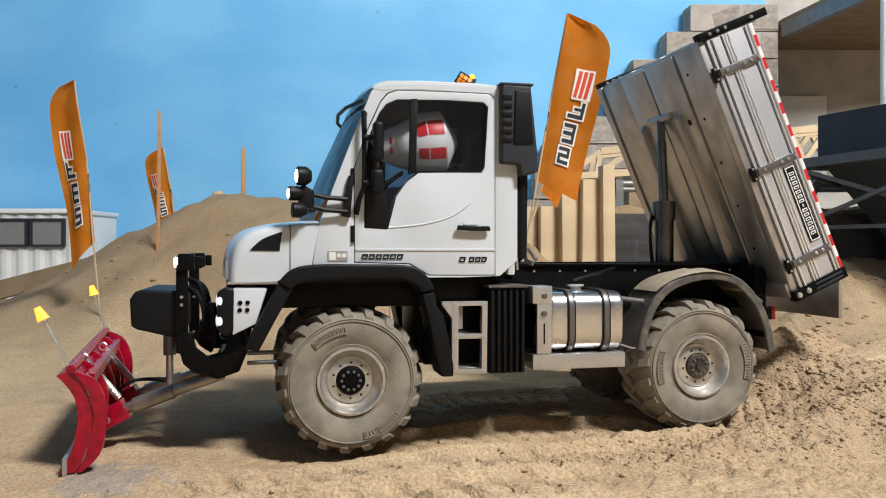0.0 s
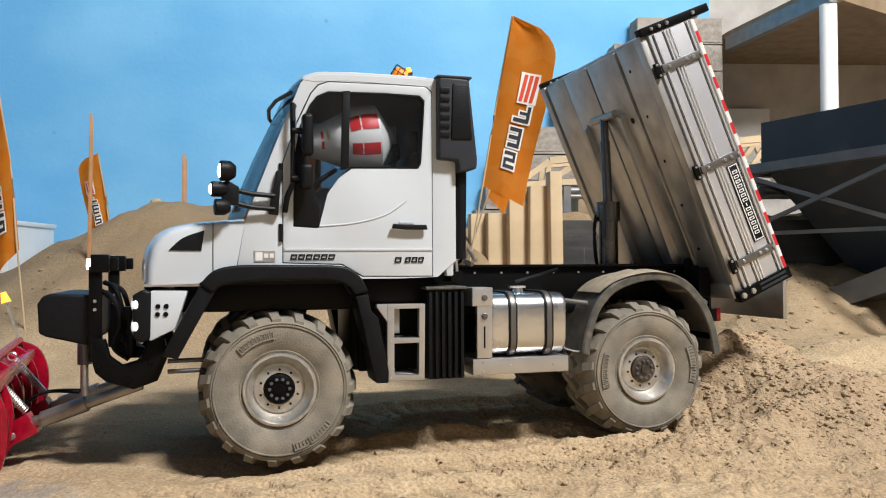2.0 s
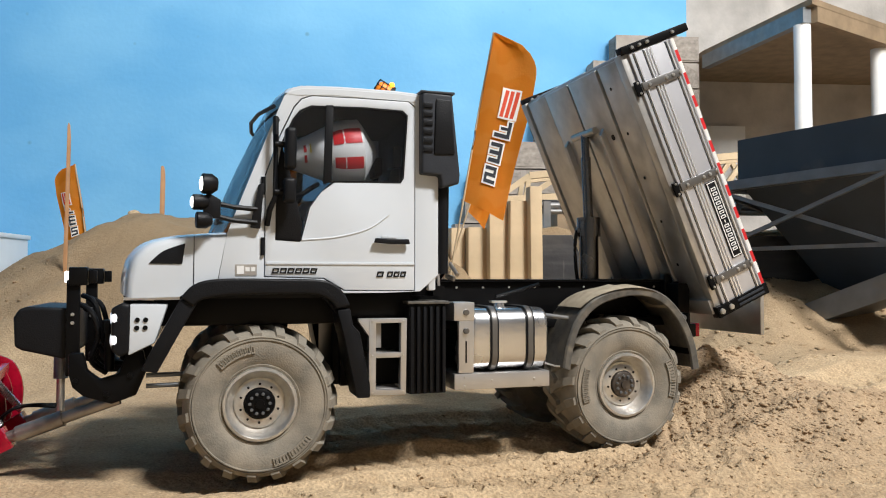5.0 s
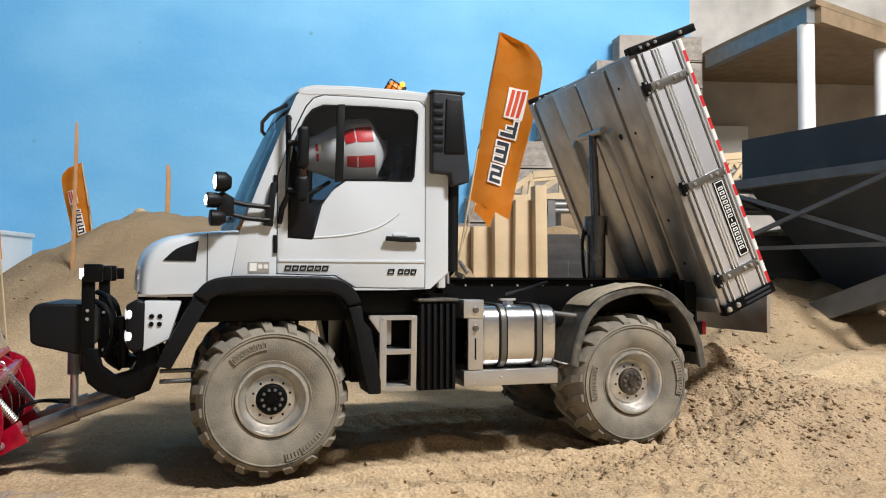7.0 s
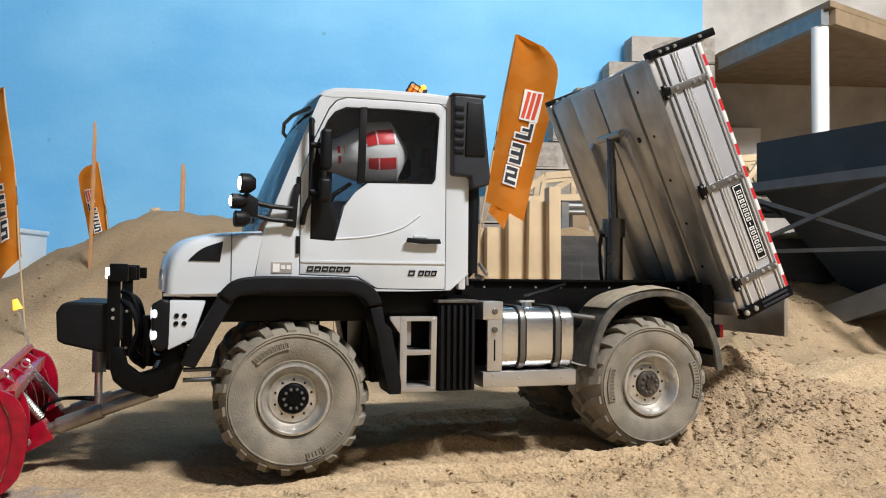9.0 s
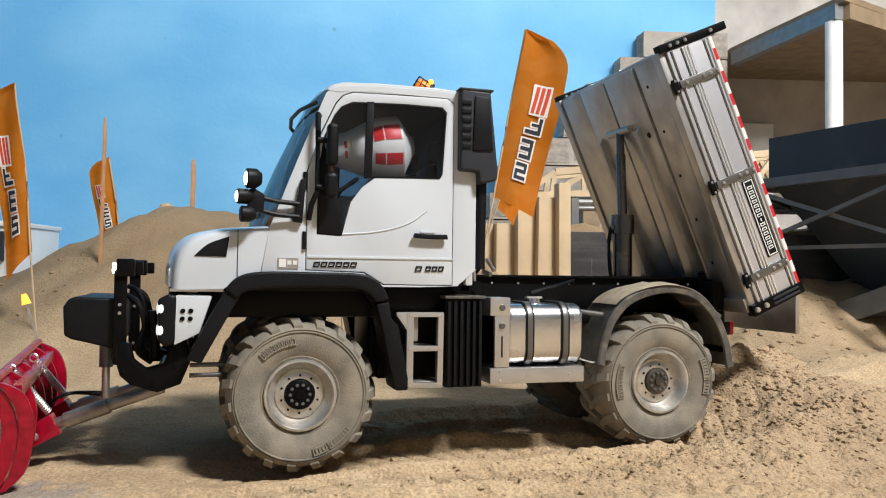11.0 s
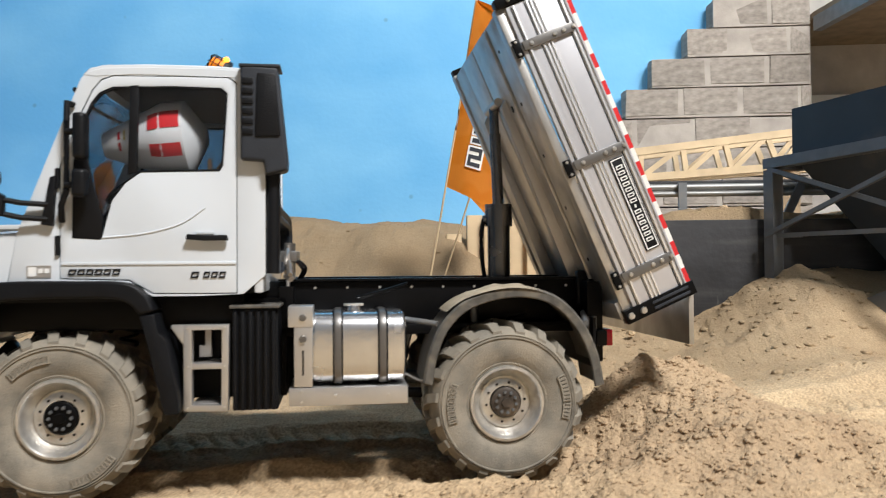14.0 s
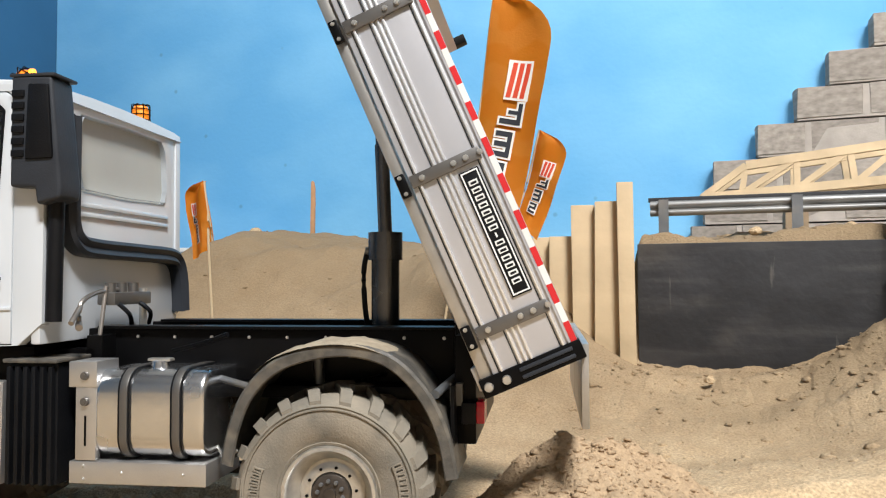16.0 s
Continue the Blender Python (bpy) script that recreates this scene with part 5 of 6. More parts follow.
for a in (0.3, 2.4, 4.5):
    part("spoke", one_rod(c, c + q @ Vector((0.017 * math.cos(a), 0.017 * math.sin(a), 0)), 0.0013), BLACK_PLASTIC, sw)
# striped barrel added in the cab to stand in for the side window's reflection
REFLECTED_DRUM = mat("reflected_shell", (0.80, 0.79, 0.78), 0.4, var=0.05, scale=30)
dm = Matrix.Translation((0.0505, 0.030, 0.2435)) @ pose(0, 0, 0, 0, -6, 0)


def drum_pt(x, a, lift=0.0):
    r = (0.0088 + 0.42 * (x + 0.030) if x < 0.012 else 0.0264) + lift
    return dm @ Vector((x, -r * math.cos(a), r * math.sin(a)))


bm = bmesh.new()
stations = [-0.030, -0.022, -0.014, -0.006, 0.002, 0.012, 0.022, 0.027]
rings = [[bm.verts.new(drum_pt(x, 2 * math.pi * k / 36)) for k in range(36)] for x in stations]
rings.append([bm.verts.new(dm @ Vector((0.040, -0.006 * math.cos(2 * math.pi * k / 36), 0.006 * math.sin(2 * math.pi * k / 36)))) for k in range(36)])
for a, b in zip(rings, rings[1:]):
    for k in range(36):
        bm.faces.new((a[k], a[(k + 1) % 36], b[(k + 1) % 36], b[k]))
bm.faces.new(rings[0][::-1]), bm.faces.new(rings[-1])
dr = part("drum", bm, REFLECTED_DRUM, truck, "reflection in the side window, built as a striped barrel")


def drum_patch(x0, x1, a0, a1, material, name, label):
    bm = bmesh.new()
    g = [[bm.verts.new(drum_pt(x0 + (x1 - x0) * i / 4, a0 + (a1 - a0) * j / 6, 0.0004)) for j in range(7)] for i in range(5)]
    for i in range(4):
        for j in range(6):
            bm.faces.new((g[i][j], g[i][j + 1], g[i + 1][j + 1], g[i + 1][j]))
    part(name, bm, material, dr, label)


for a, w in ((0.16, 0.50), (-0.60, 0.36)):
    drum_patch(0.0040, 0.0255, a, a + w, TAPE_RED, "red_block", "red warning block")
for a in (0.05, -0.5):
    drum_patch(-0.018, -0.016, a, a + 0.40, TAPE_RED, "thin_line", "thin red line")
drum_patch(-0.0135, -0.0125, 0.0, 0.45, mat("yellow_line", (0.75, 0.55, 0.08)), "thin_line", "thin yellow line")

# mirrors and their arms, work lamps
for near in (True, False):
    s = -1 if near else 1
    o = CAB0 if near else CAB1
    mr = part("mirror", one_box(0.0145, 0.0225, min(o + s * 0.006, o + s * 0.018), max(o + s * 0.006, o + s * 0.018), 0.2245, 0.2545), BLACK_PLASTIC, truck, "black door mirror", bevel=0.003, seg=3)
    part("mirror", one_box(0.0135, 0.0225, min(o + s * 0.006, o + s * 0.017), max(o + s * 0.006, o + s * 0.017), 0.2005, 0.2185), BLACK_PLASTIC, truck, "small black wide-angle mirror", bevel=0.003, seg=3)
    part("mirror_arm", tube(bmesh.new(), [(0.010, o + s * 0.001, 0.262), (0.0085, o + s * 0.007, 0.2625), (0.0085, o + s * 0.008, 0.25), (0.0085, o + s * 0.008, 0.205), (0.0045, o + s * 0.006, 0.195), (0.0035, o + s * 0.001, 0.185)], 0.0021, 8), BLACK_PLASTIC, truck, "black mirror arm")
    for z in (0.243, 0.2085):
        part("mirror_clamp", one_rod((0.008, o + s * 0.009, z), (0.0165, o + s * 0.009, z), 0.0022, seg=10), BLACK_PLASTIC, truck)
    if not near:
        continue
    # bracket at the pillar with two bars carrying the lamps
    part("lamp_bracket", prism(bmesh.new(), [(-0.0085, 0.183), (-0.0015, 0.182), (0.0008, 0.215), (-0.003, 0.214)], min(o, o + s * 0.005), max(o, o + s * 0.005)), BLACK_PLASTIC, truck, bevel=0.0006)
    for z0, z1 in ((0.196, 0.199), (0.1865, 0.190)):
        part("lamp_bar", tube(bmesh.new(), [(-0.004, o + s * 0.004, z0), (-0.020, o + s * 0.006, z0 + 0.001), (-0.036, o + s * 0.008, z1 + 0.001)], 0.0018), BLACK_PLASTIC, truck, "black lamp bar")
    part("lamp_plate", prism(bmesh.new(), [(-0.041, 0.189), (-0.0295, 0.188), (-0.029, 0.2015), (-0.037, 0.206), (-0.041, 0.204)], min(o + s * 0.005, o + s * 0.011), max(o + s * 0.005, o + s * 0.011)), BLACK_PLASTIC, truck, bevel=0.001)
    for x, z, r, lit in ((-0.0375, 0.2125, 0.0072, True), (-0.0435, 0.1995, 0.0055, True), (-0.041, 0.1870, 0.0058, False)):
        v = o + s * 0.010
        lm = part("work_lamp", lathe(bmesh.new(), [(0.0001, 0.006), (r * 0.6, 0.006), (r, 0.002), (r, -0.004), (r * 0.88, -0.0048), (0.0001, -0.0040)], 24, Matrix.Translation((x, v, z)) @ pose(0, 0, 0, 0, 0, -90 + (8 if near else -8)), closed=False), BLACK_PLASTIC, truck, "round black work lamp")
        if lit:
            part("lens", lathe(bmesh.new(), [(0.0001, -0.0062), (r * 0.35, -0.0060), (r * 0.68, -0.0052), (r * 0.68, -0.004), (0.0001, -0.004)], 20, Matrix.Translation((x, v, z)) @ pose(0, 0, 0, 0, 0, -90 + (8 if near else -8)), closed=False), LAMP_LIT, lm, "lit white lens")

# roof beacons in wire cages; the near one leans forward on its bracket
def beacon(m, lit):
    bc = part("beacon", lathe(bmesh.new(), [(0.0001, 0.0), (0.0060, 0.0), (0.0060, 0.0075), (0.0048, 0.0100), (0.0001, 0.0110)], 20, m @ pose(0, 0, 0.002, 90), closed=False), AMBER, truck, "amber rotating beacon")

    def put(name, bm, material, label=""):
        bmesh.ops.transform(bm, matrix=m, verts=bm.verts[:])
        return part(name, bm, material, bc, label)
    put("beacon_base", one_rod((0, 0, -0.0012), (0, 0, 0.0022), 0.0072, seg=20), BLACK_PLASTIC)
    for k in range(4):
        a = math.pi * k / 4
        put("cage_wire", tube(bmesh.new(), [(0.0067 * math.cos(a) * max(-1, min(1, 1.5 * math.cos(b))), 0.0067 * math.sin(a) * max(-1, min(1, 1.5 * math.cos(b))), 0.0022 + 0.0112 * min(1, 1.35 * math.sin(b))) for b in np.linspace(0, math.pi, 17)], 0.00042, 5), BLACK_METAL)
    for h in (0.0058, 0.0098):
        put("cage_wire", tube(bmesh.new(), [(0.0067 * math.cos(b), 0.0067 * math.sin(b), h) for b in np.linspace(0, 2 * math.pi, 20, endpoint=False)], 0.00042, 5, True), BLACK_METAL)
    if lit:
        bm = bmesh.new()
        bmesh.ops.create_uvsphere(bm, u_segments=12, v_segments=8, radius=0.0024, matrix=Matrix.Translation((0.0062, -0.004, 0.0030)))
        put("bulb", bm, AMBER_LIT, "glowing amber bulb")
    return bc


near_beacon = beacon(pose(0.1035, 0.030, 0.2950, 0, -62, 0), True)
part("beacon_bracket", one_box(0.1025, 0.1155, 0.025, 0.034, 0.2895, 0.2945), BLACK_PLASTIC, near_beacon, "dark grey beacon bracket", bevel=0.0012)
beacon(pose(0.118, 0.130, 0.2910), False)

# ---- front fenders, bumper and headlights ----
for v0, v1 in ((-0.014, 0.020), (0.152, 0.186)):
    fd = part("front_fender", prism(bmesh.new(), curve_pts([(-0.0552, 0.1333), (-0.0462, 0.1424), (-0.0292, 0.1462), (0.010, 0.1462), (0.0432, 0.1452), (0.0565, 0.1382), (0.0633, 0.1263)], 4)
              + [(0.0535, 0.1240)] + curve_pts([(0.0500, 0.1290), (0.0408, 0.1340), (0.0194, 0.1352), (-0.020, 0.1345), (-0.0400, 0.1320), (-0.0470, 0.1270)], 3), v0, v1), BLACK_PLASTIC, truck, "black front fender arch", bevel=0.002, seg=3)
    part("fender_front_flap", prism(bmesh.new(), [(-0.0806, 0.0838), (-0.0720, 0.1010), (-0.0552, 0.1325), (-0.0440, 0.1295), (-0.0570, 0.1060), (-0.0700, 0.0815)], v0 + 0.002, v1), BLACK_PLASTIC, fd, bevel=0.0015)
    part("fender_rear_flap", prism(bmesh.new(), [(0.0535, 0.1232), (0.0632, 0.1245), (0.0655, 0.1120), (0.0705, 0.1065), (0.0785, 0.0674), (0.0785, 0.0583), (0.0690, 0.0583), (0.0645, 0.0774), (0.0590, 0.1030)], v0 + 0.001, v1), BLACK_PLASTIC, fd, bevel=0.0015)
bp = part("bumper", prism(bmesh.new(), [(-0.0885, 0.1290), (-0.0634, 0.1285), (-0.0718, 0.1017), (-0.0890, 0.0935)], -0.006, 0.166), CAB_WHITE, truck, "white bumper panel", bevel=0.0018)
for k, (x, z) in enumerate(((-0.0832, 0.1180), (-0.0778, 0.1180), (-0.0835, 0.1125), (-0.0781, 0.1125))):
    part("bumper_hole", one_rod((x, -0.0068, z), (x, -0.004, z), 0.0017, seg=12), BLACK_METAL, bp)
part("grille", one_box(-0.0945, -0.0880, 0.02, 0.152, 0.094, 0.146), BLACK_PLASTIC, truck, "black front grille", bevel=0.002)
for v in (-0.003, 0.155):
    hl = part("headlight", prism(bmesh.new(), [(-0.1000, 0.1260), (-0.0930, 0.1300), (-0.0875, 0.1285), (-0.0880, 0.0955), (-0.0945, 0.0925), (-0.0995, 0.0970)], v - 0.004, v + 0.022), BLACK_PLASTIC, truck, "black headlight surround", bevel=0.0025, seg=3)
    for z in (0.1195, 0.1045):
        bm = bmesh.new()
        bmesh.ops.create_uvsphere(bm, u_segments=16, v_segments=10, radius=1, matrix=Matrix.Translation((-0.0975, v + 0.002, z)) @ Matrix.Diagonal((0.0036, 0.0068, 0.0070, 1)))
        part("lens", bm, LENS, hl, "clear lit headlight lens")
    part("lens_cover", one_box(-0.1000, -0.0955, v - 0.0030, v + 0.014, 0.098, 0.1265), STEEL_GREY, hl, "clear headlight glass", bevel=0.0018)

# ---- front lift and hydraulic box ----
fm = part("front_mount", prism(bmesh.new(), [(-0.1275, 0.0811), (-0.1250, 0.0720), (-0.1180, 0.0655), (-0.0999, 0.0595), (-0.0842, 0.0650), (-0.0774, 0.0820), (-0.0800, 0.0960), (-0.0900, 0.0960), (-0.0960, 0.0800), (-0.1080, 0.0765), (-0.1160, 0.0830), (-0.1190, 0.0950), (-0.1275, 0.0950)], 0.006, 0.016), BLACK_METAL, truck, "black front mounting plate", bevel=0.001)
part("front_mount", prism(bmesh.new(), [(-0.1275, 0.0811), (-0.1180, 0.0655), (-0.0842, 0.0650), (-0.0774, 0.0820), (-0.0900, 0.0960), (-0.1080, 0.0765), (-0.1275, 0.0950)], 0.150, 0.160), BLACK_METAL, truck, bevel=0.001)
part("mount_bar", one_rod((-0.098, 0.01, 0.070), (-0.098, 0.156, 0.070), 0.006), BLACK_METAL, truck)
for x, z in ((-0.1230, 0.0760), (-0.1030, 0.0665), (-0.0880, 0.0790)):
    bolt((x, 0.006, z), (0, -1, 0), 0.0022, truck, BLACK_METAL)
part("hydraulic_box", prism(bmesh.new(), [(-0.1665, 0.1190), (-0.1655, 0.0985), (-0.1610, 0.0960), (-0.1340, 0.0890), (-0.1300, 0.0920), (-0.1300, 0.1255), (-0.1585, 0.1265), (-0.1630, 0.1250)], 0.03, 0.13), BLACK_PLASTIC, truck, "black hydraulic power box", bevel=0.0065, seg=4)
for v in (0.024, 0.128):
    part("lift_post", prism(bmesh.new(), [(-0.1320, 0.0780), (-0.1320, 0.1470), (-0.1235, 0.1500), (-0.1230, 0.0760)], v, v + 0.006), BLACK_METAL, truck, "black upright lift post", bevel=0.0008)
    for z in (0.115, 0.121, 0.084):
        bolt((-0.1278, v, z), (0, -1, 0), 0.0013, truck, BRUSHED)
    lm = part("front_lamp", one_box(-0.1305, -0.1185, v - 0.003, v + 0.010, 0.1415, 0.1545), BLACK_METAL, truck, "small black front lamp", bevel=0.0012)
    part("lens", one_rod((-0.1335, v + 0.0035, 0.1475), (-0.1300, v + 0.0035, 0.1475), 0.0040, seg=14), LAMP_LIT, lm, "lit white lens")
    part("lamp_clip", one_box(-0.1180, -0.1125, v, v + 0.006, 0.143, 0.1525), BLACK_METAL, lm, bevel=0.001)
for k, (v, dz) in enumerate(((0.03, 0.0), (0.045, 0.006), (0.06, -0.004), (0.09, 0.003))):
    pts = curve_pts([(-0.124, v, 0.128 + dz), (-0.115, v - 0.006, 0.122 + dz), (-0.111, v - 0.004, 0.105), (-0.116, v, 0.088), (-0.106, v + 0.004, 0.078)], 6)
    part("hose", tube(bmesh.new(), pts, 0.0020, 8), BLACK_PLASTIC, truck, "black hydraulic hose")
for k in range(2):
    pts = curve_pts([(-0.112, 0.03 + 0.03 * k, 0.100), (-0.104, 0.026 + 0.03 * k, 0.088), (-0.095, 0.03, 0.085)], 6)
    part("hose", tube(bmesh.new(), pts, 0.0018, 8), BLACK_PLASTIC, truck)
part("coupling", one_rod((-0.103, 0.02, 0.082), (-0.103, 0.02, 0.113), 0.0035), BLACK_METAL, truck, "black hose coupling")
part("coupling", one_rod((-0.103, 0.02, 0.108), (-0.103, 0.02, 0.117), 0.0050, seg=8), BLACK_METAL, truck)
part("lift_cylinder", one_rod((-0.1428, 0.08, 0.0700), (-0.1428, 0.08, 0.0900), 0.0052), STEEL_GREY, truck, "steel lift cylinder")
part("lift_rod", one_rod((-0.1428, 0.08, 0.0450), (-0.1428, 0.08, 0.0720), 0.0030), RIM, truck, "shiny lift rod")

# ---- snow plough ----
for v in (0.052, 0.118):
    part("plough_arm", one_rod((-0.182, v, 0.029), (-0.098, v - 0.01, 0.058), 0.0042), STEEL_DULL, truck, "scratched steel plough arm")
    part("arm_sleeve", one_rod((-0.166, v - 0.002, 0.0345), (-0.136, v - 0.005, 0.0450), 0.0058), STEEL_DULL, truck, "grey arm sleeve")
    part("red_bracket", prism(bmesh.new(), [(-0.1920, 0.0300), (-0.1760, 0.0400), (-0.1680, 0.0260), (-0.1900, 0.0150)], v - 0.008, v + 0.008), PLOUGH_RED, truck, "red blade bracket", bevel=0.001)
    bolt((-0.1855, v - 0.008, 0.0245), (0, -1, 0), 0.0030, truck, RIM)
for v0, v1, r in ((0.045, 0.05, 0.0026), (0.118, 0.122, 0.0026)):
    p0, p1 = Vector((-0.2000, v0, 0.0708)), Vector((-0.1770, v1, 0.0406))
    d = (p1 - p0).to_track_quat("Z", "Y")
    pts = [p0.lerp(p1, t) + d @ Vector((r * math.cos(2 * math.pi * 22 * t), r * math.sin(2 * math.pi * 22 * t), 0)) for t in np.linspace(0, 1, 22 * 10)]
    part("tension_spring", tube(bmesh.new(), pts, 0.0006, 5), RIM, truck, "shiny steel tension spring")
    part("spring_eye", tube(bmesh.new(), [p0 + Vector((0.0032 * math.cos(a) - 0.002, 0, 0.0032 * math.sin(a) + 0.003)) for a in np.linspace(0, 2 * math.pi, 14, endpoint=False)], 0.0007, 5, True), RIM, truck)
for k in range(2):
    pts = curve_pts([(-0.145, 0.07 + 0.01 * k, 0.050), (-0.165, 0.06, 0.053), (-0.178, 0.062, 0.046), (-0.180, 0.07, 0.036)], 6)
    part("hose", tube(bmesh.new(), pts, 0.0014, 6), BLACK_PLASTIC, truck)


def blade_u(v):
    """How far ahead the blade lies at v: it stands at a slight angle."""
    return -0.0195 * (v + 0.015) / 0.233


BACK = [(-0.2000, 0.0725), (-0.1935, 0.0670), (-0.1868, 0.0560), (-0.1840, 0.0430), (-0.1850, 0.0280), (-0.1895, 0.0120), (-0.1950, 0.0010)]
FRONT = [(-0.2060, 0.0000), (-0.1990, 0.0120), (-0.1945, 0.0290), (-0.1935, 0.0430), (-0.1965, 0.0550), (-0.2035, 0.0650), (-0.2075, 0.0690)]
secs = []
for v in np.linspace(-0.013, 0.216, 9):
    f = (v + 0.015) / 0.233
    secs.append([(x + blade_u(v), v, z * (1 + 0.07 * f)) for x, z in curve_pts(BACK, 3) + curve_pts(FRONT, 3)])
bl = part("blade", loft(secs), PLOUGH_RED, truck, "red curved plough blade")
for v in (-0.0150, 0.035, 0.085, 0.130, 0.175, 0.2120):
    end = v < 0 or v > 0.2
    bm = bmesh.new()
    d = blade_u(v)
    w = 0.0042 if end else 0.0025
    bulge = 0.010 if end else 0.006
    back = [(x + d + (bulge if 0 < i < 6 else 0.004), z * (1 + 0.07 * (v + 0.015) / 0.233)) for i, (x, z) in enumerate(BACK)]
    prism(bm, curve_pts(back, 3) + [(x + d + 0.001, z) for x, z in reversed(BACK)], v, v + w)
    part("blade_rib", bm, PLOUGH_RED, bl, "red stiffening rib", bevel=0.0006)
part("top_rail", tube(bmesh.new(), [(-0.1985, -0.012, 0.0730), (-0.2180, 0.215, 0.0780)], 0.0035, 10), PLOUGH_RED, bl, "red upper rail")
part("cross_rail", beam(bmesh.new(), (-0.1880, 0.0, 0.064), (-0.2050, 0.20, 0.067), 0.006, 0.008), PLOUGH_RED, bl, "red cross rail", smooth=False)
part("cutting_edge", beam(bmesh.new(), (-0.2020, -0.014, 0.004), (-0.2215, 0.217, 0.004), 0.003, 0.014), STEEL_LIGHT, bl, "bare steel cutting edge", smooth=False)
for p0, p1 in (((-0.1965, -0.010, 0.068), (-0.2165, -0.010, 0.1085)), ((-0.2150, 0.205, 0.074), (-0.2265, 0.205, 0.1135))):
    p0, p1 = Vector(p0), Vector(p1)
    mk = part("marker_rod", one_rod(p0, p1, 0.0011, seg=10), RIM, truck, "thin steel marker rod")
    part("rod_foot", one_rod(p0 - Vector((0, 0, 0.002)), p0.lerp(p1, 0.14), 0.0028, 0.0018, 10), BLACK_METAL, mk)
    d = (p1 - p0).normalized()
    part("marker_lamp", one_rod(p1, p1 + d * 0.0095, 0.0042, 0.0022, 14), AMBER_LIT, mk, "lit amber marker lamp")
    part("lamp_foot", one_rod(p1 - d * 0.0015, p1, 0.003, seg=12), RIM, mk)

# ---- ladder, battery box, tank ----
ld = part("ladder", ring(bmesh.new(), [(0.0795, 0.0583), (0.1085, 0.0578), (0.1092, 0.1160), (0.0795, 0.1162)], [(0.0850, 0.0625), (0.1040, 0.0620), (0.1045, 0.1125), (0.0850, 0.1125)], -0.010, -0.003), BRUSHED, truck, "brushed aluminium step ladder", bevel=0.0006)
part("rung", one_box(0.0835, 0.1055, -0.0095, -0.0035, 0.0862, 0.0902), BRUSHED, ld, bevel=0.0005)
part("gusset", prism(bmesh.new(), [(0.0715, 0.1162), (0.0715, 0.1140), (0.0800, 0.1020), (0.0800, 0.1162)], -0.0095, -0.004), BRUSHED, ld, bevel=0.0005)
part("step_tray", one_box(0.084, 0.1055, -0.004, 0.024, 0.0605, 0.0625), STEEL_LIGHT, ld)
part("step_tray", one_box(0.084, 0.1055, -0.004, 0.024, 0.0880, 0.0895), STEEL_LIGHT, ld)
for x, z in ((0.0822, 0.114), (0.1065, 0.114), (0.0822, 0.0603), (0.1062, 0.0603), (0.0822, 0.088), (0.1062, 0.088)):
    bolt((x, -0.010, z), (0, -1, 0), 0.0009, ld, RIM, h=0.0006)
bx = part("battery_box", one_box(0.1110, 0.1415, -0.006, 0.055, 0.0575, 0.1265), BLACK_PLASTIC, truck, "black ribbed battery box", bevel=0.0015)
for k in range(6):
    x = 0.1118 + 0.0051 * k
    part("box_rib", prism(bmesh.new(), [(x, 0.0580), (x + 0.0026, 0.0580), (x + 0.0026, 0.1245), (x, 0.1245)], -0.0095, -0.004), BLACK_PLASTIC, bx, bevel=0.0008)
part("box_lid", one_box(0.1095, 0.1430, -0.010, 0.056, 0.1266, 0.1290), FENDER_GREY, bx, "dusty box lid", bevel=0.001)
def round_rect(y0, y1, z0, z1, r, n=7):
    """Outline of a rectangle with round corners."""
    out = []
    for cy, cz, a0 in ((y1 - r, z1 - r, 0), (y0 + r, z1 - r, 90), (y0 + r, z0 + r, 180), (y1 - r, z0 + r, 270)):
        out += [(cy + r * math.cos(radians(a0 + 90 * k / (n - 1))), cz + r * math.sin(radians(a0 + 90 * k / (n - 1)))) for k in range(n)]
    return out


tk = part("fuel_tank", across(prism(bmesh.new(), round_rect(-0.012, 0.042, 0.0735, 0.1225, 0.0125), 0.0, 0.0650), 0.1638), CHROME, truck, "polished metal fuel tank", bevel=0.0030, seg=3)
for x in (0.1795, 0.2105):
    part("tank_strap", across(ring(bmesh.new(), round_rect(-0.0136, 0.0436, 0.0719, 0.1241, 0.0140), round_rect(-0.0119, 0.0419, 0.0736, 0.1224, 0.0125), 0, 0.0046), x), STRAP, tk, "dark strap round the tank", bevel=0.0005)
    for d in (-0.0012, 0.0048):
        part("strap_rubber", across(ring(bmesh.new(), round_rect(-0.0131, 0.0431, 0.0724, 0.1236, 0.0135), round_rect(-0.0119, 0.0419, 0.0736, 0.1224, 0.0125), 0, 0.0010), x + d), BLACK_PLASTIC, tk)
part("filler_cap", one_rod((0.1930, 0.008, 0.1225), (0.1930, 0.008, 0.1265), 0.0058, 0.0052, 20), CHROME, tk, "chrome filler cap")
part("filler_latch", one_box(0.186, 0.200, 0.005, 0.011, 0.1262, 0.1280), RIM, tk, bevel=0.0006)
bk = part("tank_bracket", one_box(0.1520, 0.1645, -0.0125, -0.008, 0.0720, 0.1270), BRUSHED, truck, "brushed upright tank bracket", bevel=0.0006)
part("bracket_head", one_box(0.1480, 0.1650, -0.0130, 0.010, 0.1130, 0.1275), BRUSHED, bk, bevel=0.0006)
part("bracket_slot", one_box(0.1575, 0.1587, -0.0128, -0.012, 0.080, 0.097), BLACK_METAL, bk)
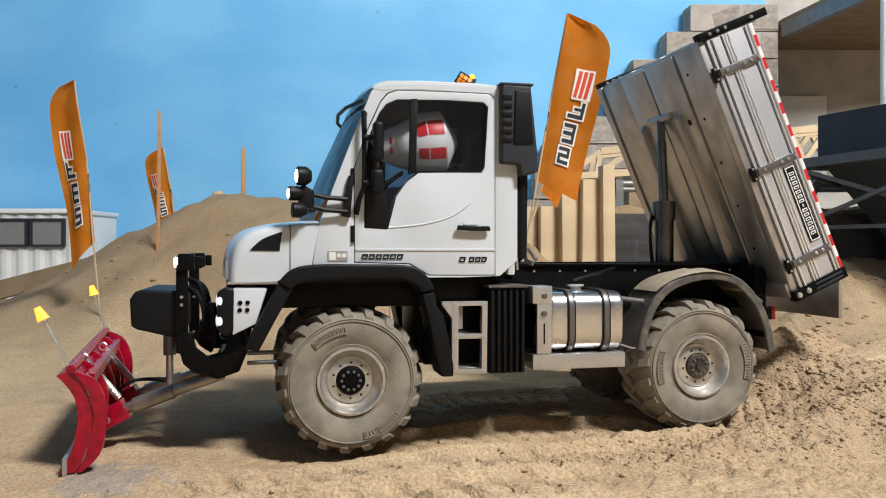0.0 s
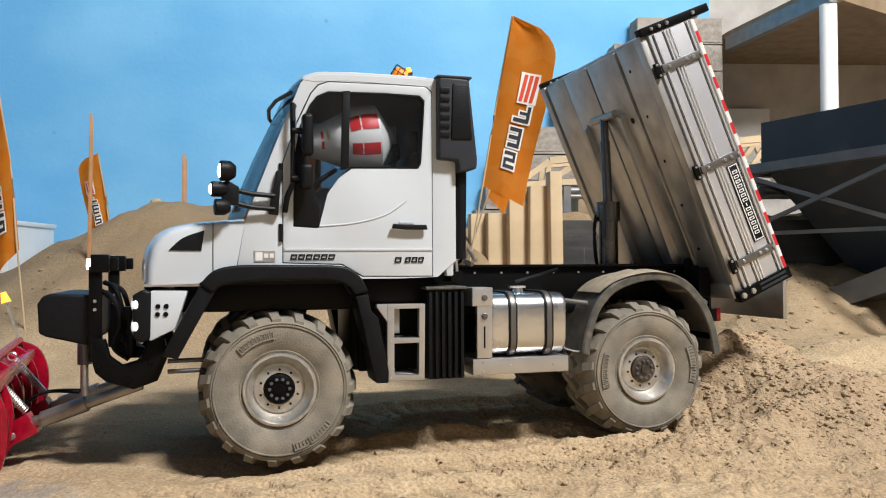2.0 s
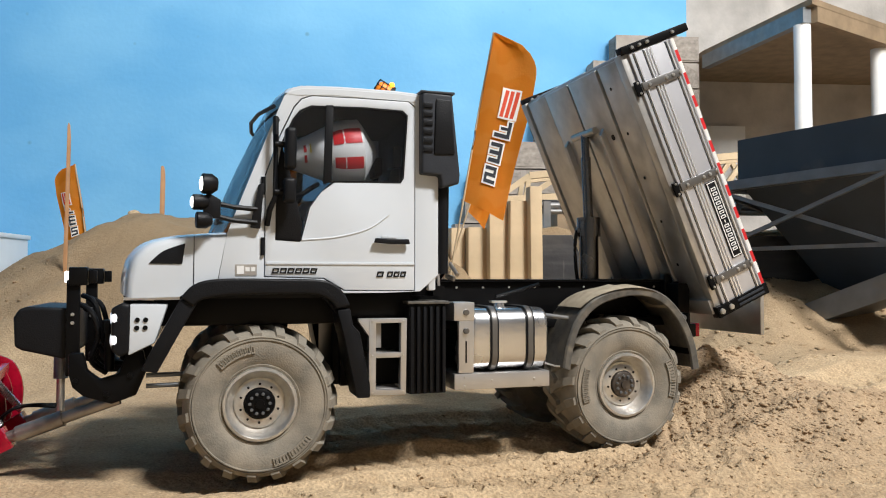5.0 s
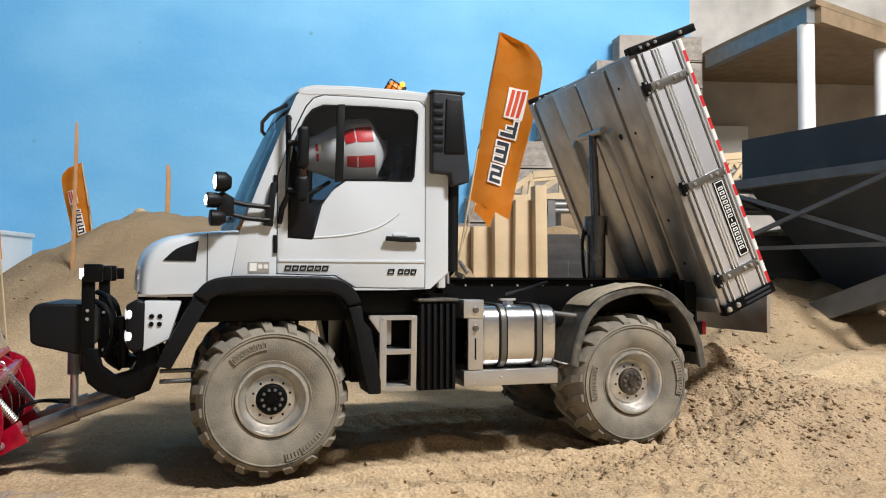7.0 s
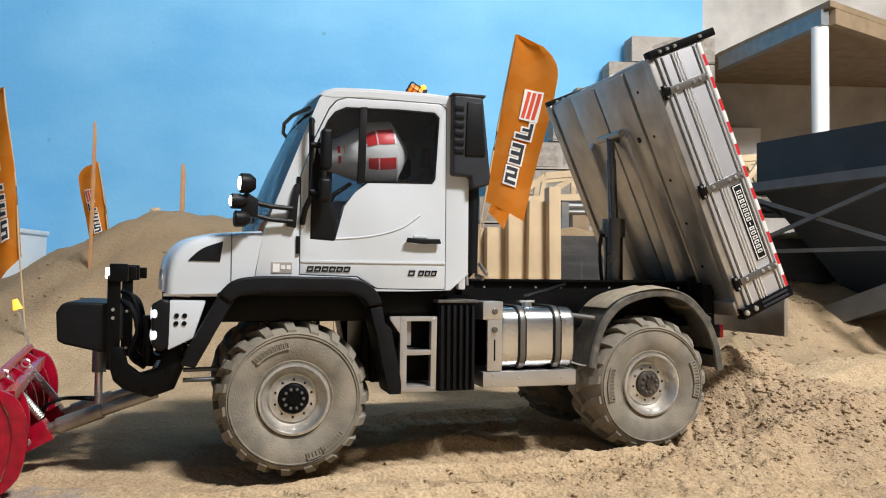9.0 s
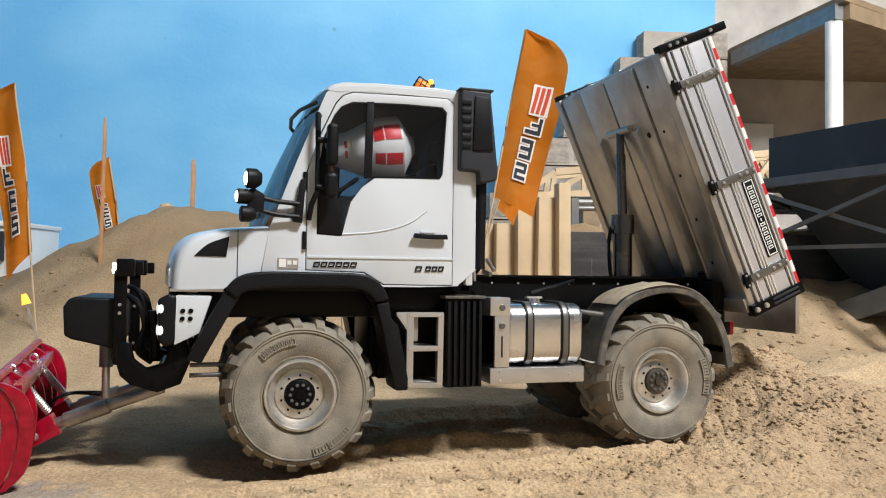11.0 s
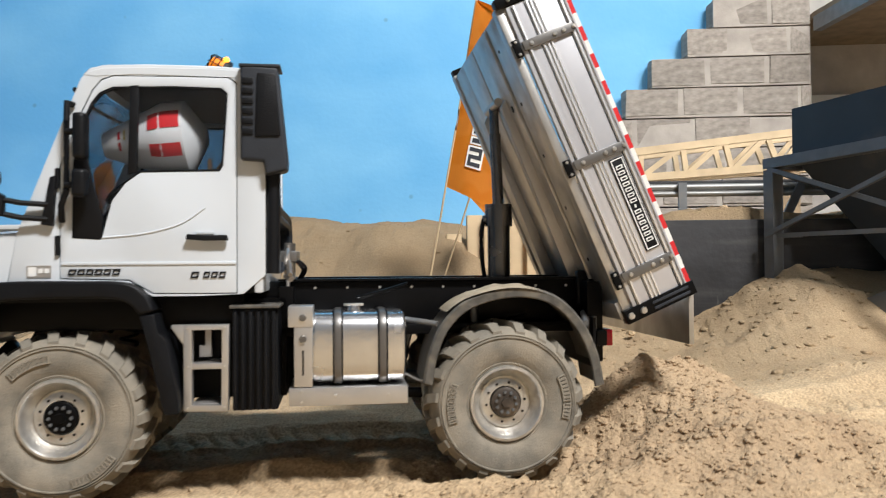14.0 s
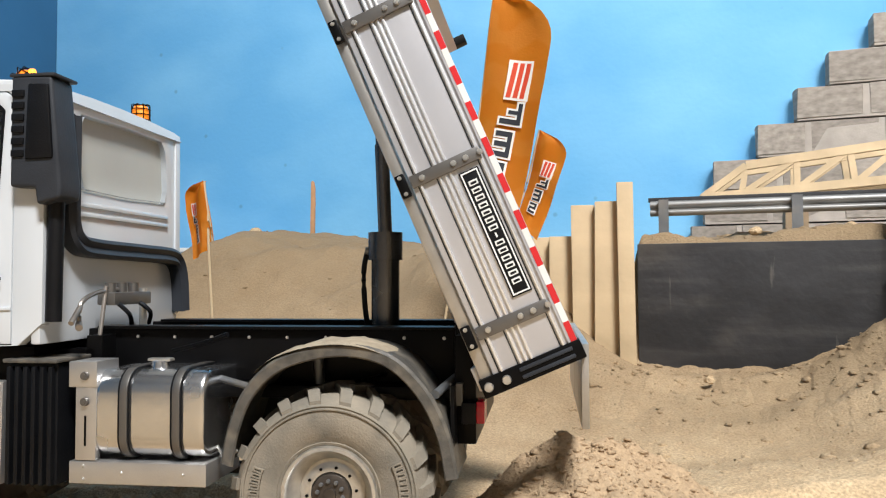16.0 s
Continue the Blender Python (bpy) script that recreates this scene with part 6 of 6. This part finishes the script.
for z in (0.1195, 0.1050):
    bolt((0.158, -0.0130, z), (0, -1, 0), 0.0026, bk, STRAP)
sp = part("side_plate", one_box(0.1485, 0.2300, -0.0135, 0.034, 0.0590, 0.0715), BRUSHED, truck, "brushed metal side plate", bevel=0.0006)
for x, z in ((0.157, 0.069), (0.157, 0.0615), (0.180, 0.0655), (0.2165, 0.0655)):
    bolt((x, -0.0135, z), (0, -1, 0), 0.0009, sp, RIM, h=0.0006)
for ob, d in ((ld, 0.0075), (bx, 0.0060), (tk, 0.0120), (bk, 0.0130), (sp, 0.0140)):
    ob.location.y = d
# black sheet added to give the darkness behind the ladder
part("inner_skirt", one_box(0.064, 0.145, 0.030, 0.040, 0.062, 0.132), BLACK_METAL, truck, "black sheet added for the dark behind the ladder")
part("skirt_bracket", prism(bmesh.new(), [(0.086, 0.092), (0.094, 0.092), (0.094, 0.112), (0.090, 0.112), (0.090, 0.100), (0.086, 0.100)], 0.020, 0.029), STEEL_LIGHT, truck)
# plate and far-side box added to keep light off the ground below
part("chassis_pan", one_box(0.115, 0.368, 0.030, 0.150, 0.104, 0.1118), BLACK_METAL, truck, "black plate added to block light under the truck", bevel=0.002)
part("far_locker", one_box(0.085, 0.232, 0.138, 0.184, 0.058, 0.126), BLACK_PLASTIC, truck, "black box added to block light on the far side", bevel=0.003)
part("transfer_case", one_box(0.150, 0.235, 0.060, 0.137, 0.064, 0.106), BLACK_METAL, truck, "black transfer case", bevel=0.005)
part("suspension_link", one_rod((0.15, 0.05, 0.062), (0.29, 0.05, 0.056), 0.004), BLACK_METAL, truck)
part("suspension_link", one_rod((0.15, 0.125, 0.062), (0.29, 0.125, 0.056), 0.004), BLACK_METAL, truck)
part("air_tank", one_rod((0.165, 0.075, 0.092), (0.225, 0.075, 0.092), 0.014), BLACK_METAL, truck)

# ---- rear fenders ----
ARC = curve_pts([(0.2375, 0.0735), (0.2415, 0.0935), (0.2510, 0.1145), (0.2700, 0.1310), (0.3020, 0.1385), (0.3300, 0.1335), (0.3500, 0.1160), (0.3620, 0.0930), (0.3670, 0.0690)], 5)


def arch(v0, v1, near):
    bm = bmesh.new()
    cx, cz = 0.300, 0.055
    rows = []
    s = -1 if near else 1
    o, i = (v0, v1) if near else (v1, v0)
    for x, z in ARC:
        x += 0.003
        d = Vector((cx - x, cz - z)).normalized()
        pts = [(0.0068, o), (0.0060, o + s * 0.0012), (0.001, o + s * 0.0015), (-0.0005, o), (0.0, o - s * 0.006), (0.0, i), (0.0016, i), (0.0016, o - s * 0.006), (0.0030, o - s * 0.002), (0.0064, o - s * 0.0015)]
        rows.append([bm.verts.new((x + d.x * k, v, z + d.y * k)) for k, v in pts])
    n = len(rows[0])
    for a, b in zip(rows, rows[1:]):
        for k in range(n):
            bm.faces.new((a[k], a[(k + 1) % n], b[(k + 1) % n], b[k]))
    bm.faces.new(rows[0]), bm.faces.new(rows[-1][::-1])
    return part("rear_fender", bm, FENDER_GREY, truck, "dusty dark grey rear fender")


arch(-0.003, 0.047, True)
arch(0.142, 0.198, False)
bm = bmesh.new()
rows = []
for k, (x, z) in enumerate(ARC[12:30]):
    d = Vector((0.300 - x, 0.055 - z)).normalized()
    f = math.sin(math.pi * k / 17)
    rows.append([bm.verts.new((x - d.x * h, v, z - d.y * h)) for v, h in ((-0.006 + 0.004 * (1 - f), 0.0001), (0.002, 0.0003 + 0.0016 * f), (0.020, 0.0004 + 0.0022 * f * (1 + 0.4 * math.sin(k * 2.1))), (0.040, 0.0003))])
for a, b in zip(rows, rows[1:]):
    for i in range(3):
        bm.faces.new((a[i], a[i + 1], b[i + 1], b[i]))
part("sand_layer", bm, FENDER_DUST, truck, "thin layer of spilt sand on the fender")
part("fender_stay", one_rod((0.215, 0.03, 0.118), (0.252, 0.01, 0.113), 0.0020), STEEL_GREY, truck)
part("fender_stay", one_rod((0.300, 0.02, 0.137), (0.300, 0.05, 0.128), 0.0030), STEEL_GREY, truck)
part("fender_stay", one_rod((0.358, 0.000, 0.112), (0.366, 0.03, 0.118), 0.0024), STEEL_GREY, truck)
part("brake_cable", tube(bmesh.new(), curve_pts([(0.228, 0.02, 0.078), (0.240, 0.004, 0.074), (0.248, 0.0, 0.080)], 5), 0.0008, 6), RIM, truck)
for v in (0.012, 0.142):
    tl = part("tail_light", one_box(0.3705, 0.3785, v, v + 0.020, 0.0945, 0.1060), BLACK_PLASTIC, truck, "black rear light box", bevel=0.0008)
    part("lens", one_box(0.3785, 0.3830, v + 0.001, v + 0.019, 0.0945, 0.1065), RED_LENS, tl, "red tail light lens", bevel=0.0008)
    part("light_bracket", one_box(0.364, 0.371, v + 0.002, v + 0.012, 0.1040, 0.1160), STEEL_GREY, tl)
    part("mud_pin", one_rod((0.3715, v + 0.01, 0.0945), (0.3715, v + 0.01, 0.080), 0.0016, 0.0006), STEEL_GREY, tl)
part("rear_plate", one_box(0.3655, 0.3675, 0.005, 0.175, 0.080, 0.116), BLACK_METAL, truck)

# ---- lever gear behind the cab ----
part("lever_bar", tube(bmesh.new(), curve_pts([(0.146, 0.012, 0.148), (0.146, 0.014, 0.160), (0.146, 0.030, 0.166), (0.145, 0.060, 0.168)], 5), 0.0014), STEEL_DULL, truck, "steel lever")
part("lever_bar", one_rod((0.146, 0.034, 0.140), (0.146, 0.040, 0.170), 0.0013), STEEL_DULL, truck)
part("lever_bar", one_rod((0.146, 0.012, 0.148), (0.150, 0.006, 0.146), 0.0020), STEEL_DULL, truck)
part("valve_block", one_box(0.140, 0.152, 0.040, 0.085, 0.158, 0.166), STRAP, truck, "grey valve block", bevel=0.001)
for v in (0.045, 0.058, 0.072):
    part("valve_knob", one_rod((0.146, v, 0.165), (0.146, v, 0.172), 0.0034), STRAP, truck)
part("lever_handle", one_rod((0.148, 0.010, 0.158), (0.150, -0.002, 0.149), 0.0016), STEEL_DULL, truck)
part("valve_pipe", tube(bmesh.new(), curve_pts([(0.150, 0.045, 0.160), (0.156, 0.050, 0.152), (0.152, 0.060, 0.144)], 5), 0.0014), BLACK_PLASTIC, truck)
part("valve_pipe", tube(bmesh.new(), curve_pts([(0.150, 0.070, 0.160), (0.157, 0.074, 0.153), (0.153, 0.080, 0.145)], 5), 0.0014), BLACK_PLASTIC, truck)
part("cab_hinge_post", one_rod((0.146, 0.085, 0.14), (0.146, 0.085, 0.168), 0.0026), RIM, truck)
part("exhaust_pipe", tube(bmesh.new(), curve_pts([(0.195, 0.03, 0.131), (0.215, 0.028, 0.136), (0.232, 0.024, 0.1415)], 5), 0.0016), BLACK_METAL, truck)

# ---- tipper bed, raised ----
BED_TILT = 66.6
bed = new("tipper_bed")
bed.parent = truck
# bed frame: x towards the cab along the floor, y across, z out of the floor
bed.matrix_basis = Matrix.Translation((0.3912, -0.011, 0.1195)) @ Matrix.Rotation(radians(BED_TILT), 4, "Y")
tagged(bed, "raised silver dropside tipper bed")
# in this frame the bed runs from x = 0 (rear) to x = -BL (front)
BL, BW, BH = 0.236, 0.208, 0.0470
part("bed_floor", one_box(-BL, 0.0, 0.004, BW - 0.004, -0.0035, 0.0), ALU_DIRTY, bed, "scuffed metal bed floor", bevel=0.0005)
for v in (0.0, BW - 0.012):
    part("edge_sill", prism(bmesh.new(), [(-BL, -0.0070), (-0.0, -0.0070), (0.0, -0.0005), (-BL, -0.0005)], v + 0.002, v + 0.012), ALU_DIRTY, bed, "folded edge sill", bevel=0.001)
for v0, v1, deep in ((0.0135, 0.0445, 0.0058), (0.0470, 0.0990, 0.0072), (0.1015, 0.1500, 0.0072), (0.1525, 0.1945, 0.0058)):
    part("floor_panel", one_box(-BL + 0.002, -0.010, v0, v1, -deep, -0.0030), ALU_DIRTY, bed, "long folded underfloor panel", bevel=0.0014)
for v in (0.066, 0.136):
    part("subframe", prism(bmesh.new(), [(-0.178, -0.0125), (-0.012, -0.0165), (-0.006, -0.006), (-0.184, -0.006)], v, v + 0.005), STEEL_LIGHT, bed, "steel subframe rail", bevel=0.0006)
for k in range(5):
    part("floor_hole", one_rod((-0.045 - 0.042 * k, 0.034, -0.0061), (-0.045 - 0.042 * k, 0.034, -0.0054), 0.0015, seg=10), BLACK_METAL, bed)
part("floor_hole", one_rod((-0.172, 0.056, -0.0076), (-0.172, 0.056, -0.0070), 0.0028, seg=14), BLACK_METAL, bed)


def side_panel(v0, out):
    """A dropside with ridged face, straps, hinges, warning tape and name plate."""
    s = -1 if out else 1
    o = v0 if out else v0 + 0.005
    sd = part("side_panel", one_box(-BL + 0.002, -0.004, v0, v0 + 0.005, 0.0005, BH), ALU, bed, "ribbed silver dropside", bevel=0.0006)

    def lay(x0, x1, z0, z1, h):
        lo, hi = min(o, o + s * h), max(o, o + s * h)
        return one_box(x0, x1, lo, hi, z0, z1)
    for z, h in ((0.0055, 0.0016), (0.0160, 0.0011), (0.0190, 0.0011), (0.0220, 0.0011), (0.0395, 0.0014)):
        part("ridge", lay(-BL + 0.003, -0.0045, z - 0.0007, z + 0.0007, h), RIDGE_HIGHLIGHT, sd, bevel=0.0004)
    for z in (0.0038, 0.0143, 0.0378):
        part("groove", lay(-BL + 0.003, -0.0045, z - 0.0003, z + 0.0003, 0.0003), DARK_GREY, sd, smooth=False)
    part("top_rail", lay(-BL + 0.003, -0.0045, BH - 0.0048, BH - 0.0036, 0.0012), ALU, sd)
    n = 22
    for k in range(n):
        x = -BL + 0.003 + (BL - 0.008) * k / n
        part("warning_tape", lay(x, x + (BL - 0.008) / n, BH - 0.0034, BH - 0.0002, 0.0008), TAPE_RED if k % 2 else TAPE_WHITE, sd, "red warning tape block" if k % 2 else "white warning tape block", smooth=False)
    for x in (-0.204, -0.113, -0.027):
        st = part("strap", lay(x - 0.0034, x + 0.0034, 0.0010, BH - 0.0065, 0.0024), STRAP, sd, "grey hinge strap", bevel=0.0006)
        for z in (0.0075, 0.0255, 0.0325, 0.0405):
            bolt((x, o + s * 0.0024, z), (0, s, 0), 0.0017, st, RIM, h=0.0010)
        hg = part("hinge", lay(x - 0.0065, x + 0.0065, -0.0062, -0.0008, 0.0028), BLACK_METAL, sd, "black hinge block", bevel=0.0010)
        for d in (-0.0045, 0.0045):
            bolt((x + d, o + s * 0.0028, -0.0035), (0, s, 0), 0.0012, hg, RIM, h=0.0006)
    pl = part("name_plate", lay(-0.1070, -0.0370, 0.0255, 0.0365, 0.0010), BLACK_PLASTIC, sd, "black name plate with pale edge", bevel=0.0003)
    lo, hi = min(o, o + s * 0.0014), max(o, o + s * 0.0014)
    part("plate_edge", ring(bmesh.new(), [(-0.1062, 0.0263), (-0.0378, 0.0263), (-0.0378, 0.0357), (-0.1062, 0.0357)], [(-0.1054, 0.0271), (-0.0386, 0.0271), (-0.0386, 0.0349), (-0.1054, 0.0349)], lo, hi), TAPE_WHITE, pl, "pale plate edge", smooth=False)
    for k in range(14):
        if k == 7:
            part("plate_bar", lay(-0.1010 + 0.00425 * k, -0.0985 + 0.00425 * k, 0.0304, 0.0314, 0.0014), TAPE_WHITE, pl, "pale printed bar", smooth=False)
            continue
        x = -0.1012 + 0.00425 * k
        w = 0.0028
        part("plate_bar", ring(bmesh.new(), [(x, 0.0285), (x + w, 0.0285), (x + w, 0.0335), (x, 0.0335)], [(x + 0.0009, 0.0293), (x + w - 0.0006, 0.0293), (x + w - 0.0006, 0.0327), (x + 0.0009, 0.0327)], lo, hi), TAPE_WHITE, pl, "pale printed bar", smooth=False)
    return sd


side_panel(0.0, True)
side_panel(BW - 0.005, False)
# headboard and its black posts; black rear posts
hb = part("headboard", one_box(-BL - 0.001, -BL + 0.003, 0.004, BW - 0.004, 0.0, BH + 0.008), ALU, bed, "grey headboard with pressed panels", bevel=0.0006)
for v in (0.03, 0.09, 0.15):
    part("pressed_panel", one_box(-BL - 0.0022, -BL - 0.0008, v, v + 0.05, 0.008, BH), ALU_DIRTY, hb, bevel=0.0008)
for v in (0.0, BW - 0.007):
    pt = part("front_post", one_box(-BL - 0.0055, -BL + 0.0015, v - 0.0015, v + 0.0075, -0.0060, BH + 0.0170), BLACK_METAL, bed, "black bolted front post", bevel=0.0008)
    for z in (0.004, 0.012, 0.020, 0.047):
        bolt((-BL - 0.002, v - 0.0015, z), (0, -1, 0), 0.0017, pt, RIM)
    rp = part("rear_post", one_box(-0.0050, 0.0050, v - 0.0020, v + 0.0080, -0.0080, BH + 0.0010), BLACK_METAL, bed, "black rear corner post", bevel=0.0008)
    for x in (-0.0030, 0.0010):
        part("post_groove", one_box(x, x + 0.0020, v - 0.0028, v - 0.0015, 0.014, 0.043), DARK_GREY, rp, bevel=0.0005)
    for x, z in ((0.0, -0.0040), (0.0, 0.0060)):
        bolt((x, v - 0.0020, z), (0, -1, 0), 0.0026, rp, RIM)
part("bed_lip", one_box(-0.012, 0.001, 0.004, BW - 0.004, -0.010, -0.0036), STEEL_LIGHT, bed, bevel=0.0008)

# tailgate hangs from its top pins
part("tailgate", one_box(0.4345, 0.4385, -0.004, 0.190, 0.0960, 0.1400), ALU_DIRTY, truck, "grey tailgate hanging open", bevel=0.0008)
for v in (0.038, 0.128):
    hgx = part("bed_hinge", one_box(0.364, 0.382, v, v + 0.008, 0.124, 0.150), BLACK_METAL, truck, "black bed hinge", bevel=0.002)
    part("hinge_pin", one_rod((0.374, v - 0.004, 0.139), (0.374, v + 0.012, 0.139), 0.0045), BLACK_METAL, hgx)
# tipping ram
V0 = 0.087
part("ram_barrel", one_rod((0.313, V0, 0.120), (0.313, V0, 0.200), 0.0092, seg=24), RAM_STEEL, truck, "grey steel ram barrel")
part("ram_collar", one_rod((0.313, V0, 0.186), (0.313, V0, 0.204), 0.0112, seg=24), RAM_STEEL, truck, "grey ram collar")
part("ram_stage", one_rod((0.313, V0, 0.200), (0.3105, V0, 0.262), 0.0046, seg=20), RAM_STEEL, truck, "dark shiny ram stage")
part("ram_rod", one_rod((0.3105, V0, 0.260), (0.3095, V0, 0.285), 0.0038, seg=20), RAM_STEEL, truck, "dark shiny ram rod")
part("ram_pin", one_rod((0.3090, V0 - 0.022, 0.284), (0.3090, V0 + 0.022, 0.284), 0.0034, seg=14), STEEL_LIGHT, truck, "ram cross pin")
part("ram_hose", tube(bmesh.new(), curve_pts([(0.301, V0, 0.192), (0.2985, V0, 0.178), (0.300, V0, 0.150), (0.306, V0, 0.128)], 5), 0.0018), BLACK_PLASTIC, truck)
part("ram_port", one_rod((0.313, V0, 0.192), (0.300, V0, 0.192), 0.0028), STEEL_GREY, truck)
